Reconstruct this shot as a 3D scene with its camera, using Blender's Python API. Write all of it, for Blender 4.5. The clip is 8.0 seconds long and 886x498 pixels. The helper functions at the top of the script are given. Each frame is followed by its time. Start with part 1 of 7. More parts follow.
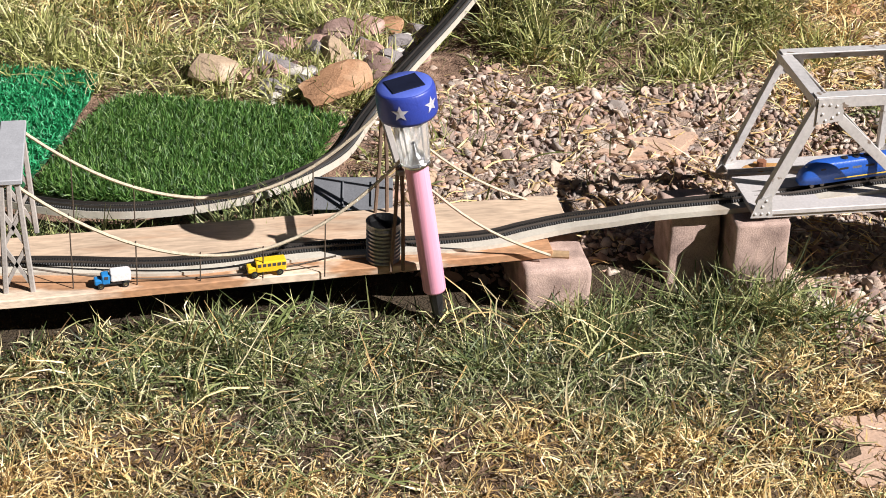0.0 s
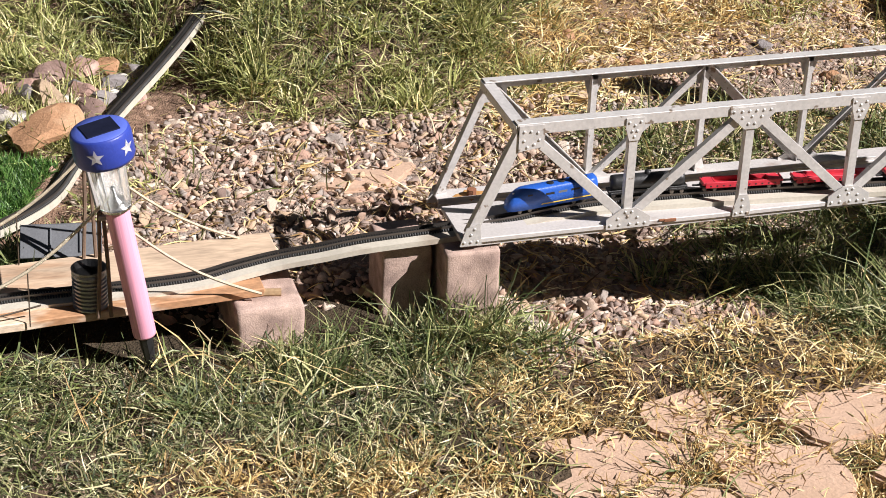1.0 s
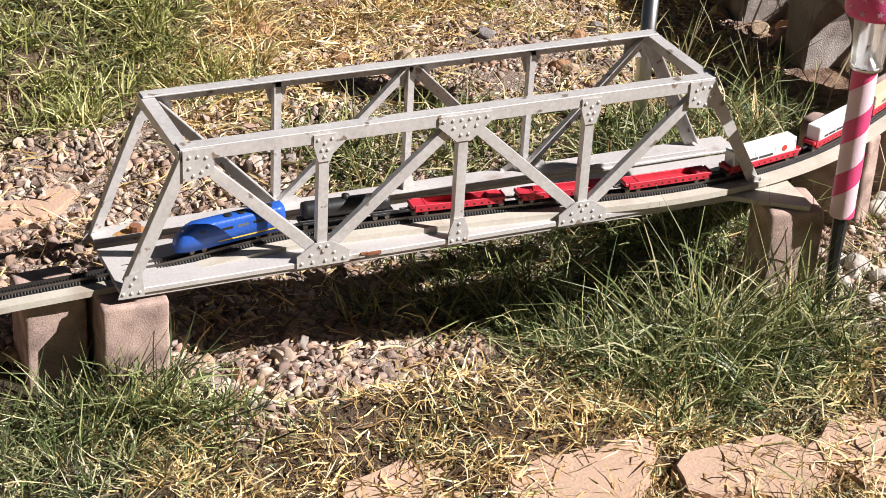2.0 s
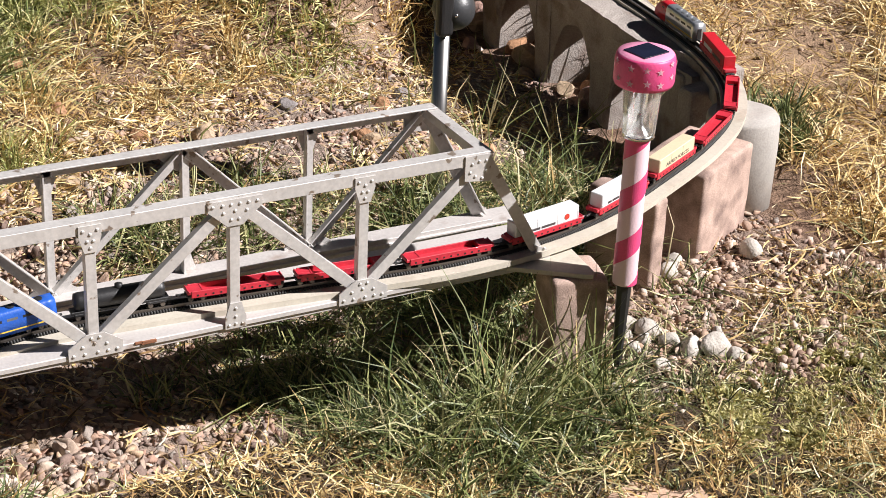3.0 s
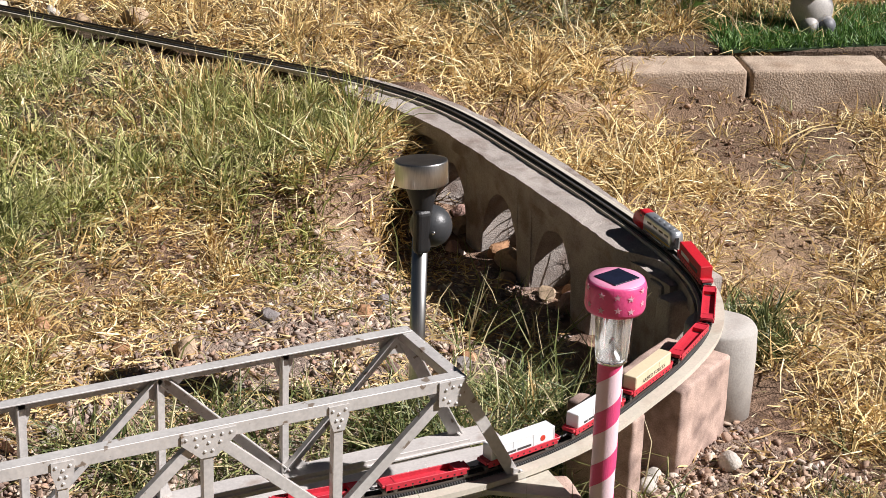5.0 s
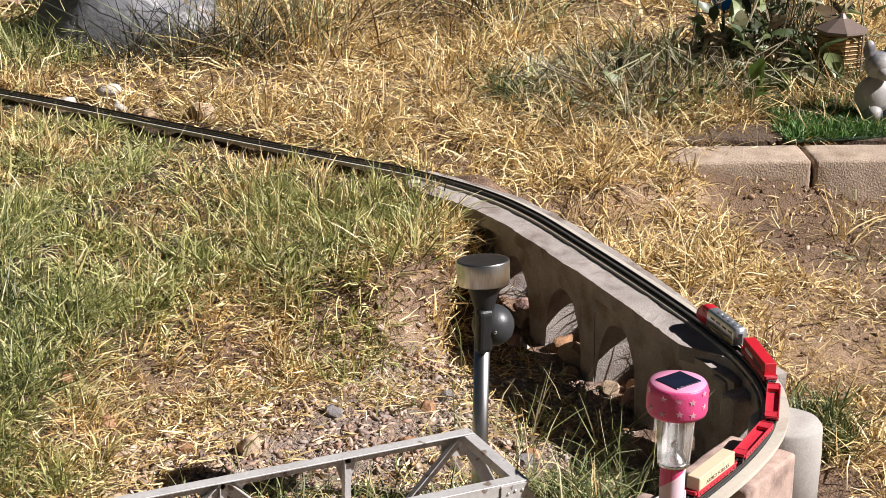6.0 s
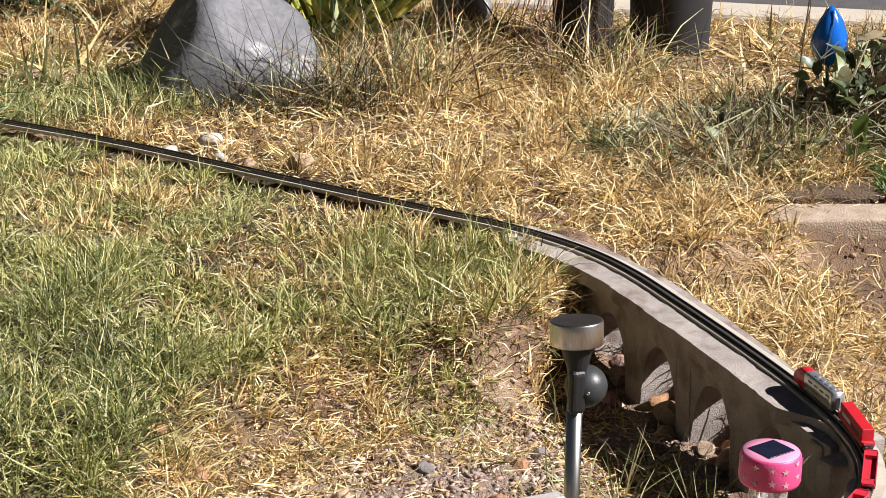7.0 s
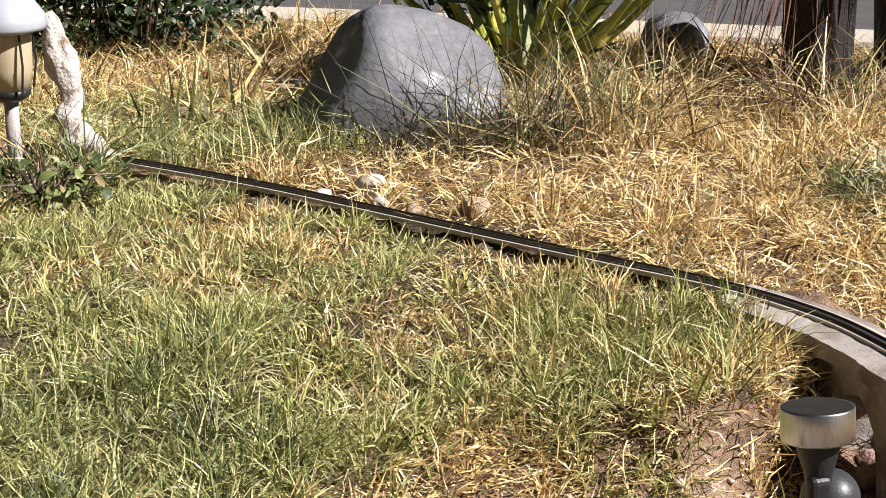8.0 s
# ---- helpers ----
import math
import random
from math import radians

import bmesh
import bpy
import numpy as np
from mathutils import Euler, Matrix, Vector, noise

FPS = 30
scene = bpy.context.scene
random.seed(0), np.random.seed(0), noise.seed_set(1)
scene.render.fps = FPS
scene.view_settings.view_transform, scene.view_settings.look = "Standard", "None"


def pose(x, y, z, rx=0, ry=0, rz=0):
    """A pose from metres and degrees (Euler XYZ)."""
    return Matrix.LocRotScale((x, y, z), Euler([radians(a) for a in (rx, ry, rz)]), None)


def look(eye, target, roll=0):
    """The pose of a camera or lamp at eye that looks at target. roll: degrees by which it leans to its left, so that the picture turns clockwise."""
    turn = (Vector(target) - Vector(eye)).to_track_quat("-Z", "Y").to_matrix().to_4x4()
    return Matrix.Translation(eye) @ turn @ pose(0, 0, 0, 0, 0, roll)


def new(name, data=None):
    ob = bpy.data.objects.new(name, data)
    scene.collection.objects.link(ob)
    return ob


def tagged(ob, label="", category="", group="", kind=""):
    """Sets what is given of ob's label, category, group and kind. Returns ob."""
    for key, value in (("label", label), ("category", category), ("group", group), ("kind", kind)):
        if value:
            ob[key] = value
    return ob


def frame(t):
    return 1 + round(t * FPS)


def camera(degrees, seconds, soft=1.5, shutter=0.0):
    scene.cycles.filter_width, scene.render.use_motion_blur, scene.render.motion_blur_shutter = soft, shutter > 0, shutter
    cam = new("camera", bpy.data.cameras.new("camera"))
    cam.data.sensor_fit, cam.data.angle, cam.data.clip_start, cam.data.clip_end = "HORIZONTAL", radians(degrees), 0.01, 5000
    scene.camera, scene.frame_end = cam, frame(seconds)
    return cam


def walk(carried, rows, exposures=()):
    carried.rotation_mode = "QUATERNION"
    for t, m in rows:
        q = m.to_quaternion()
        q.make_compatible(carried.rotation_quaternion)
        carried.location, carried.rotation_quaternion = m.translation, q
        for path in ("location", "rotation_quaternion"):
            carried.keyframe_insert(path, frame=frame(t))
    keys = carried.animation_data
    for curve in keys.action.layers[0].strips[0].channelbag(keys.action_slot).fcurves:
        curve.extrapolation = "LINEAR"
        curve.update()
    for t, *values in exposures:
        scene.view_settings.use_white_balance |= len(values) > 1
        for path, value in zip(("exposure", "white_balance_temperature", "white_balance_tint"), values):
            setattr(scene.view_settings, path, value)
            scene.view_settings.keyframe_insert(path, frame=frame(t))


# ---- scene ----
cam = camera(26.0, 8.0, 0.8)
PATH = [
    (0, (-0.661, -1.832, 1.111), (-0.369, -0.106, 0.143), 1.3),
    (0.5, (-0.624, -1.833, 1.114), (-0.222, -0.122, 0.159), 1.9),
    (1, (-0.582, -1.837, 1.117), (-0.065, -0.147, 0.181), 2.1),
    (1.2, (-0.559, -1.756, 1.106), (0.019, -0.094, 0.157), 2.7),
    (1.4, (-0.48, -1.569, 1.041), (0.147, 0.06, 0.065), 3.1),
    (1.5, (-0.419, -1.546, 1.005), (0.195, 0.097, 0.043), 2.4),
    (2, (-0.386, -1.522, 1.002), (0.364, 0.072, 0.055), 3.3),
    (2.2, (-0.374, -1.53, 1.004), (0.418, 0.05, 0.069), 3.5),
    (3.3, (-0.256, -1.545, 1.046), (0.623, 0.018, 0.16), 2.4),
    (3.5, (-0.254, -1.546, 1.053), (0.637, 0.018, 0.18), 2.3),
    (4, (-0.253, -1.54, 1.063), (0.653, 0.036, 0.228), 2.2),
    (4.5, (-0.248, -1.541, 1.082), (0.656, 0.056, 0.288), 2.1),
    (5, (-0.245, -1.542, 1.1), (0.642, 0.087, 0.351), 2.0),
    (5.2, (-0.25, -1.544, 1.087), (0.636, 0.101, 0.373), 1.5),
    (6.3, (-0.234, -1.537, 1.137), (0.58, 0.162, 0.468), 1.0),
    (6.5, (-0.237, -1.534, 1.137), (0.565, 0.175, 0.476), 1.1),
    (7, (-0.222, -1.534, 1.145), (0.521, 0.211, 0.509), 0.7),
    (7.5, (-0.216, -1.508, 1.141), (0.447, 0.279, 0.537), 0.1),
    (7.7, (-0.121, -1.324, 1.085), (0.489, 0.485, 0.488), -0.8),
    (7.9, (-0.081, -1.166, 1.051), (0.504, 0.65, 0.448), -1.5),
    (8, (0.033, -1.012, 0.932), (0.566, 0.832, 0.372), -0.9),
]
walk(cam, [(t, look(eye, target, roll)) for t, eye, target, roll in PATH], [(0, 0.57), (2, 0.66), (3.5, 0.60), (5, 0.50), (6.5, 0.60), (7.2, 0.66), (8, 0.70)])

# ---- light ----
SUN = Vector((0.92, -0.70, 1.0)).normalized()
world = bpy.data.worlds.new("sky")
scene.world = world
world.use_nodes = True
wn = world.node_tree.nodes
sky = wn.new("ShaderNodeTexSky")
sky.sky_type, sky.sun_disc = "NISHITA", False
sky.sun_elevation, sky.sun_rotation = math.asin(SUN.z), math.atan2(SUN.x, SUN.y)
wn["Background"].inputs["Strength"].default_value = 0.008
world.node_tree.links.new(sky.outputs[0], wn["Background"].inputs["Color"])
sun = new("sun", bpy.data.lights.new("sun", "SUN"))
sun.data.energy, sun.data.angle, sun.data.color = 5.6, radians(0.5), (1.0, 0.955, 0.95)
sun.matrix_world = look(SUN * 10, (0, 0, 0))

# ---- materials ----
def mat(name, color, rough=0.6, metal=0.0, var=0.25, scale=40.0, fine=400.0, bump=0.3, depth=0.001, island=0.0, ramp=None, trans=0.0, spec=0.5, stain=None, stretch=None, by_object=False):
    """Principled surface with two scales of colour variation and a fine relief; ramp: colours picked at random per island."""
    m = bpy.data.materials.new(name)
    m.use_nodes = True
    nt = m.node_tree
    n, ln = nt.nodes, nt.links
    p = n["Principled BSDF"]
    p.inputs["Roughness"].default_value, p.inputs["Metallic"].default_value = rough, metal
    p.inputs["Specular IOR Level"].default_value = spec
    tc = n.new("ShaderNodeTexCoord")
    space = tc.outputs["Object"]
    if stretch:
        mp = n.new("ShaderNodeMapping")
        mp.inputs["Scale"].default_value = stretch
        ln.new(space, mp.inputs["Vector"])
        space = mp.outputs[0]
    big, small = n.new("ShaderNodeTexNoise"), n.new("ShaderNodeTexNoise")
    for node, sc in ((big, scale), (small, fine)):
        node.inputs["Scale"].default_value = sc
        node.inputs["Detail"].default_value = 4
        ln.new(space, node.inputs["Vector"])
    if ramp:
        geo, cr = n.new("ShaderNodeNewGeometry"), n.new("ShaderNodeValToRGB")
        cr.color_ramp.interpolation = "CONSTANT"
        els = cr.color_ramp.elements
        while len(els) < len(ramp):
            els.new(0.5)
        for k, c in enumerate(ramp):
            els[k].position, els[k].color = k / len(ramp), (*c, 1)
        ln.new(n.new("ShaderNodeObjectInfo").outputs["Random"] if by_object else geo.outputs["Random Per Island"], cr.inputs[0])
        base = cr.outputs[0]
    else:
        rgb = n.new("ShaderNodeRGB")
        rgb.outputs[0].default_value = (*color, 1)
        base = rgb.outputs[0]
    if stain:
        mixs, cs = n.new("ShaderNodeMix"), n.new("ShaderNodeValToRGB")
        mixs.data_type = "RGBA"
        cs.color_ramp.elements[0].position, cs.color_ramp.elements[1].position = stain[1], stain[1] + stain[2]
        third = n.new("ShaderNodeTexNoise")
        third.inputs["Scale"].default_value, third.inputs["Detail"].default_value = stain[3], 6
        ln.new(space, third.inputs["Vector"])
        ln.new(third.outputs[0], cs.inputs[0])
        ln.new(cs.outputs[0], mixs.inputs[0])
        ln.new(base, mixs.inputs[6])
        mixs.inputs[7].default_value = (*stain[0], 1)
        base = mixs.outputs[2]
    add = n.new("ShaderNodeMath")
    add.operation = "ADD"
    ln.new(big.outputs[0], add.inputs[0]), ln.new(small.outputs[0], add.inputs[1])
    mr = n.new("ShaderNodeMapRange")
    mr.inputs["From Min"].default_value, mr.inputs["From Max"].default_value = 0.6, 1.4
    mr.inputs["To Min"].default_value, mr.inputs["To Max"].default_value = 1 - var, 1 + var
    ln.new(add.outputs[0], mr.inputs["Value"])
    vm = n.new("ShaderNodeVectorMath")
    vm.operation = "SCALE"
    ln.new(base, vm.inputs[0]), ln.new(mr.outputs[0], vm.inputs["Scale"])
    ln.new(vm.outputs[0], p.inputs["Base Color"])
    if bump:
        b = n.new("ShaderNodeBump")
        b.inputs["Strength"].default_value, b.inputs["Distance"].default_value = bump, depth
        ln.new(add.outputs[0], b.inputs["Height"]), ln.new(b.outputs[0], p.inputs["Normal"])
    if trans:
        t, mx = n.new("ShaderNodeBsdfTranslucent"), n.new("ShaderNodeMixShader")
        mx.inputs[0].default_value = trans
        ln.new(vm.outputs[0], t.inputs["Color"])
        ln.new(p.outputs[0], mx.inputs[1]), ln.new(t.outputs[0], mx.inputs[2])
        ln.new(mx.outputs[0], n["Material Output"].inputs["Surface"])
    return m


def glass(name, color, rough=0.05):
    m = bpy.data.materials.new(name)
    m.use_nodes = True
    p = m.node_tree.nodes["Principled BSDF"]
    p.inputs["Base Color"].default_value = (*color, 1)
    p.inputs["Transmission Weight"].default_value, p.inputs["Roughness"].default_value, p.inputs["IOR"].default_value = 0.82, rough, 1.12
    return m


def ground_material():
    """Soil whose tint follows the zone weights stored on the sheet: x gravel bed, y dry straw litter, z moist dark soil."""
    m = bpy.data.materials.new("soil")
    m.use_nodes = True
    nt = m.node_tree
    n, ln = nt.nodes, nt.links
    p = n["Principled BSDF"]
    p.inputs["Roughness"].default_value = 0.95
    p.inputs["Specular IOR Level"].default_value = 0.2
    tc, at = n.new("ShaderNodeTexCoord"), n.new("ShaderNodeAttribute")
    at.attribute_name = "zone"
    sep = n.new("ShaderNodeSeparateXYZ")
    ln.new(at.outputs["Vector"], sep.inputs[0])
    a, b, c = n.new("ShaderNodeTexNoise"), n.new("ShaderNodeTexNoise"), n.new("ShaderNodeTexNoise")
    for node, sc in ((a, 6.0), (b, 60.0), (c, 350.0)):
        node.inputs["Scale"].default_value, node.inputs["Detail"].default_value = sc, 6
        ln.new(tc.outputs["Object"], node.inputs["Vector"])
    cr = n.new("ShaderNodeValToRGB")
    els = cr.color_ramp.elements
    els[0].position, els[0].color = 0.35, (0.12, 0.072, 0.05, 1)
    els[1].position, els[1].color = 0.75, (0.40, 0.262, 0.18, 1)
    ln.new(b.outputs[0], cr.inputs[0])
    last = cr.outputs[0]
    for axis, colour in (("X", (0.34, 0.27, 0.225)), ("Y", (0.48, 0.34, 0.21)), ("Z", (0.13, 0.08, 0.056))):
        mx = n.new("ShaderNodeMix")
        mx.data_type = "RGBA"
        mul = n.new("ShaderNodeMath")
        mul.operation = "MULTIPLY"
        mul.inputs[1].default_value = 0.75
        ln.new(sep.outputs[axis], mul.inputs[0])
        ln.new(mul.outputs[0], mx.inputs[0]), ln.new(last, mx.inputs[6])
        mx.inputs[7].default_value = (*colour, 1)
        last = mx.outputs[2]
    # shade between tufts and under the plank, painted into the soil colour
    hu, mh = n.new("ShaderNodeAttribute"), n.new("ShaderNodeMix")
    hu.attribute_name, mh.data_type = "gap_shade", "RGBA"
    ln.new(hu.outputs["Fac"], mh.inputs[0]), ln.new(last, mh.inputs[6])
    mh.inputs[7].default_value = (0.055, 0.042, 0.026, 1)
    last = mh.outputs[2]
    add = n.new("ShaderNodeMath")
    add.operation = "ADD"
    ln.new(a.outputs[0], add.inputs[0]), ln.new(c.outputs[0], add.inputs[1])
    mr = n.new("ShaderNodeMapRange")
    mr.inputs["From Min"].default_value, mr.inputs["From Max"].default_value = 0.6, 1.4
    mr.inputs["To Min"].default_value, mr.inputs["To Max"].default_value = 0.6, 1.4
    ln.new(add.outputs[0], mr.inputs["Value"])
    vm = n.new("ShaderNodeVectorMath")
    vm.operation = "SCALE"
    ln.new(last, vm.inputs[0]), ln.new(mr.outputs[0], vm.inputs["Scale"])
    ln.new(vm.outputs[0], p.inputs["Base Color"])
    add2 = n.new("ShaderNodeMath")
    add2.operation = "ADD"
    ln.new(b.outputs[0], add2.inputs[0]), ln.new(c.outputs[0], add2.inputs[1])
    bp = n.new("ShaderNodeBump")
    bp.inputs["Strength"].default_value, bp.inputs["Distance"].default_value = 0.9, 0.008
    ln.new(add2.outputs[0], bp.inputs["Height"]), ln.new(bp.outputs[0], p.inputs["Normal"])
    return m


M_SOIL = ground_material()
M_CLOD = mat("soil_clod", None, 0.95, var=0.3, scale=60, fine=400, bump=0.6, depth=0.002, spec=0.2, ramp=[(0.34, 0.22, 0.15), (0.24, 0.15, 0.105), (0.44, 0.30, 0.215), (0.17, 0.105, 0.075), (0.38, 0.265, 0.19), (0.52, 0.39, 0.30)])
M_GRASS = mat("grass_blade", None, 0.5, var=0.48, scale=20, fine=140, bump=0, trans=0.08, spec=0.3,
              ramp=[(0.08, 0.105, 0.045), (0.21, 0.235, 0.10), (0.44, 0.43, 0.23), (0.12, 0.145, 0.055), (0.32, 0.325, 0.15), (0.68, 0.61, 0.40), (0.035, 0.045, 0.02)])
M_BANK = mat("bank_grass_blade", None, 0.45, var=0.45, scale=20, fine=140, bump=0, trans=0.2, spec=0.3,
             ramp=[(0.23, 0.25, 0.075), (0.40, 0.41, 0.145), (0.60, 0.57, 0.26), (0.29, 0.31, 0.10), (0.45, 0.45, 0.17), (0.76, 0.68, 0.36), (0.10, 0.115, 0.03)])
M_TALL = mat("lush_grass_blade", None, 0.45, var=0.45, scale=20, fine=140, bump=0, trans=0.08, spec=0.35,
             ramp=[(0.07, 0.10, 0.032), (0.16, 0.195, 0.065), (0.30, 0.32, 0.13), (0.09, 0.12, 0.04), (0.44, 0.42, 0.21), (0.20, 0.23, 0.085), (0.045, 0.06, 0.022)])
M_SILVERGRASS = mat("silvery_grass_blade", None, 0.5, var=0.3, bump=0, trans=0.2, spec=0.3, ramp=[(0.30, 0.34, 0.25), (0.45, 0.48, 0.38), (0.20, 0.23, 0.16), (0.58, 0.58, 0.46)])
M_STRAW = mat("dry_straw", None, 0.55, var=0.42, scale=18, fine=140, bump=0, trans=0.18, spec=0.25,
              ramp=[(0.60, 0.42, 0.18), (0.88, 0.70, 0.37), (0.48, 0.32, 0.13), (0.95, 0.83, 0.52), (0.13, 0.08, 0.035), (0.86, 0.65, 0.30), (0.34, 0.21, 0.09), (0.74, 0.57, 0.27)])
M_RUNNER = mat("grass_runner", None, 0.5, var=0.2, scale=8, fine=60, bump=0, trans=0.25, spec=0.4, ramp=[(0.24, 0.26, 0.09), (0.42, 0.40, 0.18), (0.60, 0.52, 0.30), (0.16, 0.19, 0.06)])
M_GRAVEL = mat("gravel_stone", None, 0.85, var=0.3, scale=110, fine=700, bump=0.5, depth=0.001, spec=0.2,
               ramp=[(0.40, 0.27, 0.20), (0.46, 0.35, 0.275), (0.30, 0.225, 0.19), (0.52, 0.42, 0.335), (0.42, 0.27, 0.205), (0.34, 0.29, 0.255), (0.46, 0.33, 0.225), (0.21, 0.15, 0.125), (0.60, 0.50, 0.41), (0.36, 0.25, 0.19)])
M_PEBBLE = mat("pebble_stone", None, 0.85, var=0.3, scale=110, fine=700, bump=0.5, depth=0.001, spec=0.2,
               ramp=[(0.40, 0.27, 0.20), (0.46, 0.35, 0.275), (0.30, 0.225, 0.19), (0.52, 0.42, 0.335), (0.42, 0.27, 0.205), (0.34, 0.29, 0.255), (0.46, 0.33, 0.225), (0.21, 0.15, 0.125), (0.60, 0.50, 0.41), (0.36, 0.25, 0.19)], by_object=True)
M_EDGE = mat("tan_edging_block", (0.44, 0.345, 0.265), 0.92, var=0.35, scale=30, fine=260, bump=0.8, depth=0.003, spec=0.2, stain=((0.26, 0.185, 0.13), 0.5, 0.2, 14))
M_PAVER = mat("pink_concrete_paver", (0.46, 0.335, 0.28), 0.9, var=0.38, scale=45, fine=650, bump=0.45, depth=0.0012, spec=0.2, stain=((0.24, 0.17, 0.145), 0.48, 0.22, 26))
M_CONC = mat("grey_concrete", (0.36, 0.32, 0.29), 0.92, var=0.34, scale=25, fine=420, bump=0.8, depth=0.002, spec=0.2, stain=((0.22, 0.175, 0.15), 0.50, 0.16, 18))
M_CYL = mat("pale_concrete", (0.42, 0.395, 0.365), 0.9, var=0.2, scale=14, fine=400, bump=0.2, depth=0.0015, spec=0.2, stain=((0.34, 0.31, 0.28), 0.5, 0.25, 20))
M_SILVER = mat("silver_painted_steel", (0.54, 0.52, 0.50), 0.45, metal=0.2, var=0.20, scale=24, fine=200, bump=0.2, depth=0.0006, stain=((0.24, 0.19, 0.15), 0.63, 0.04, 70))
M_DECK = mat("weathered_silver_deck", (0.52, 0.49, 0.47), 0.55, metal=0.1, var=0.16, scale=20, fine=300, bump=0.2, depth=0.0006, stain=((0.30, 0.22, 0.18), 0.6, 0.15, 25))
M_RUST = mat("rust", (0.22, 0.09, 0.045), 0.9, var=0.4, scale=60, fine=500)
M_BED = mat("cream_roadbed", (0.52, 0.48, 0.40), 0.7, var=0.15, scale=25, fine=300, bump=0.15, depth=0.0005, stain=((0.40, 0.34, 0.27), 0.55, 0.2, 22))
M_SLEEPER = mat("black_sleeper", (0.022, 0.021, 0.020), 0.6, var=0.3)
M_RAIL = mat("dark_rail", (0.16, 0.14, 0.125), 0.38, metal=0.8, var=0.2)
M_WOOD = mat("raw_pine_board", (0.50, 0.375, 0.265), 0.8, var=0.36, scale=40, fine=260, bump=0.4, depth=0.001, stain=((0.34, 0.185, 0.10), 0.53, 0.10, 14), stretch=(0.22, 1, 1))
M_WORNWOOD = mat("worn_reddish_board", (0.40, 0.215, 0.11), 0.8, var=0.42, scale=30, fine=260, bump=0.5, depth=0.001, stain=((0.60, 0.48, 0.36), 0.545, 0.07, 16), stretch=(0.4, 1, 1))
M_WOODEDGE = mat("worn_board_edge", (0.36, 0.24, 0.13), 0.85, var=0.3, scale=30, fine=200, bump=0.4)
M_TOWERWOOD = mat("grey_weathered_wood", (0.36, 0.33, 0.30), 0.85, var=0.25, scale=30, fine=300, bump=0.4)
M_TWIGWOOD = mat("brown_stick", (0.17, 0.115, 0.08), 0.85, var=0.3, scale=60, fine=300, bump=0.3)
M_GREYPLATE = mat("grey_painted_plate", (0.34, 0.345, 0.36), 0.6, var=0.15)
M_ROPE = mat("pale_cord", (0.52, 0.45, 0.33), 0.8, var=0.25, scale=200)
M_WIRE = mat("thin_wire", (0.10, 0.075, 0.055), 0.6, metal=0.3)
M_SLATE = mat("slate_grey_plastic", (0.13, 0.135, 0.145), 0.5, var=0.2)
M_RED = mat("red_plastic", (0.55, 0.018, 0.030), 0.35, var=0.12, scale=60)
M_CARRED = mat("wagon_red", (0.52, 0.028, 0.048), 0.45, var=0.2, scale=90)
M_BEIGE = mat("cream_container", (0.66, 0.56, 0.38), 0.5, var=0.08)
M_WHITE = mat("white_container", (0.72, 0.73, 0.74), 0.45, var=0.06)
M_LETTER = mat("dark_lettering", (0.06, 0.05, 0.05), 0.6, var=0.1)
M_REDMARK = mat("red_roundel", (0.55, 0.05, 0.03), 0.5, var=0.1)
M_LOCO = mat("silver_loco", (0.55, 0.57, 0.60), 0.28, metal=0.75, var=0.1, scale=80)
M_BLACK = mat("black_plastic", (0.018, 0.018, 0.019), 0.45, var=0.2)
M_YELLOWSTRIPE = mat("yellow_stripe", (0.75, 0.50, 0.05), 0.5, var=0.1)
M_BLUEL = mat("blue_loco", (0.02, 0.10, 0.45), 0.4, var=0.15)
M_BLUECAP = mat("blue_lamp_cap", (0.030, 0.055, 0.33), 0.4, var=0.12, scale=60)
M_PINKCAP = mat("pink_lamp_cap", (0.72, 0.08, 0.24), 0.45, var=0.12, scale=60)
M_PINKTOP = mat("pale_pink_top", (0.78, 0.30, 0.46), 0.45, var=0.08)
M_BLUETOP = mat("lighter_blue_top", (0.085, 0.13, 0.50), 0.45, var=0.1)
M_SOLAR = mat("solar_cell", (0.012, 0.014, 0.03), 0.15, var=0.3, scale=50)
M_STAR = mat("white_star", (0.80, 0.79, 0.80), 0.5, var=0.06)
M_PINKSTAR = mat("pale_pink_star", (0.86, 0.62, 0.70), 0.5, var=0.06)
M_PINKPOLE = mat("pink_pole", (0.76, 0.22, 0.36), 0.4, var=0.08)
M_FADEDPOLE = mat("faded_pink_pole", (0.78, 0.36, 0.48), 0.35, var=0.22, scale=120, stretch=(1, 1, 0.02))
M_PALEPOLE = mat("pale_pink_pole", (0.80, 0.60, 0.66), 0.4, var=0.06)
M_HOTPINK = mat("hot_pink_band", (0.72, 0.075, 0.21), 0.4, var=0.1)
M_CLEAR = glass("clear_plastic", (0.97, 0.98, 0.97), 0.03)
M_CHROME = mat("chrome", (0.75, 0.75, 0.76), 0.15, metal=1.0, var=0.08)
M_STEEL = mat("brushed_steel", (0.60, 0.585, 0.56), 0.30, metal=1.0, var=0.22, scale=60, fine=700, bump=0.08, depth=0.0003, stretch=(1, 1, 0.06))
M_CANTIN = mat("corrugated_tin", (0.26, 0.26, 0.265), 0.32, metal=1.0, var=0.25, scale=50)
M_BUS = mat("school_bus_yellow", (0.78, 0.50, 0.02), 0.4, var=0.06)
M_TRUCKBLUE = mat("toy_truck_blue", (0.02, 0.20, 0.50), 0.4, var=0.08)
M_TRUCKWHITE = mat("toy_tank_white", (0.74, 0.73, 0.72), 0.4, var=0.06)
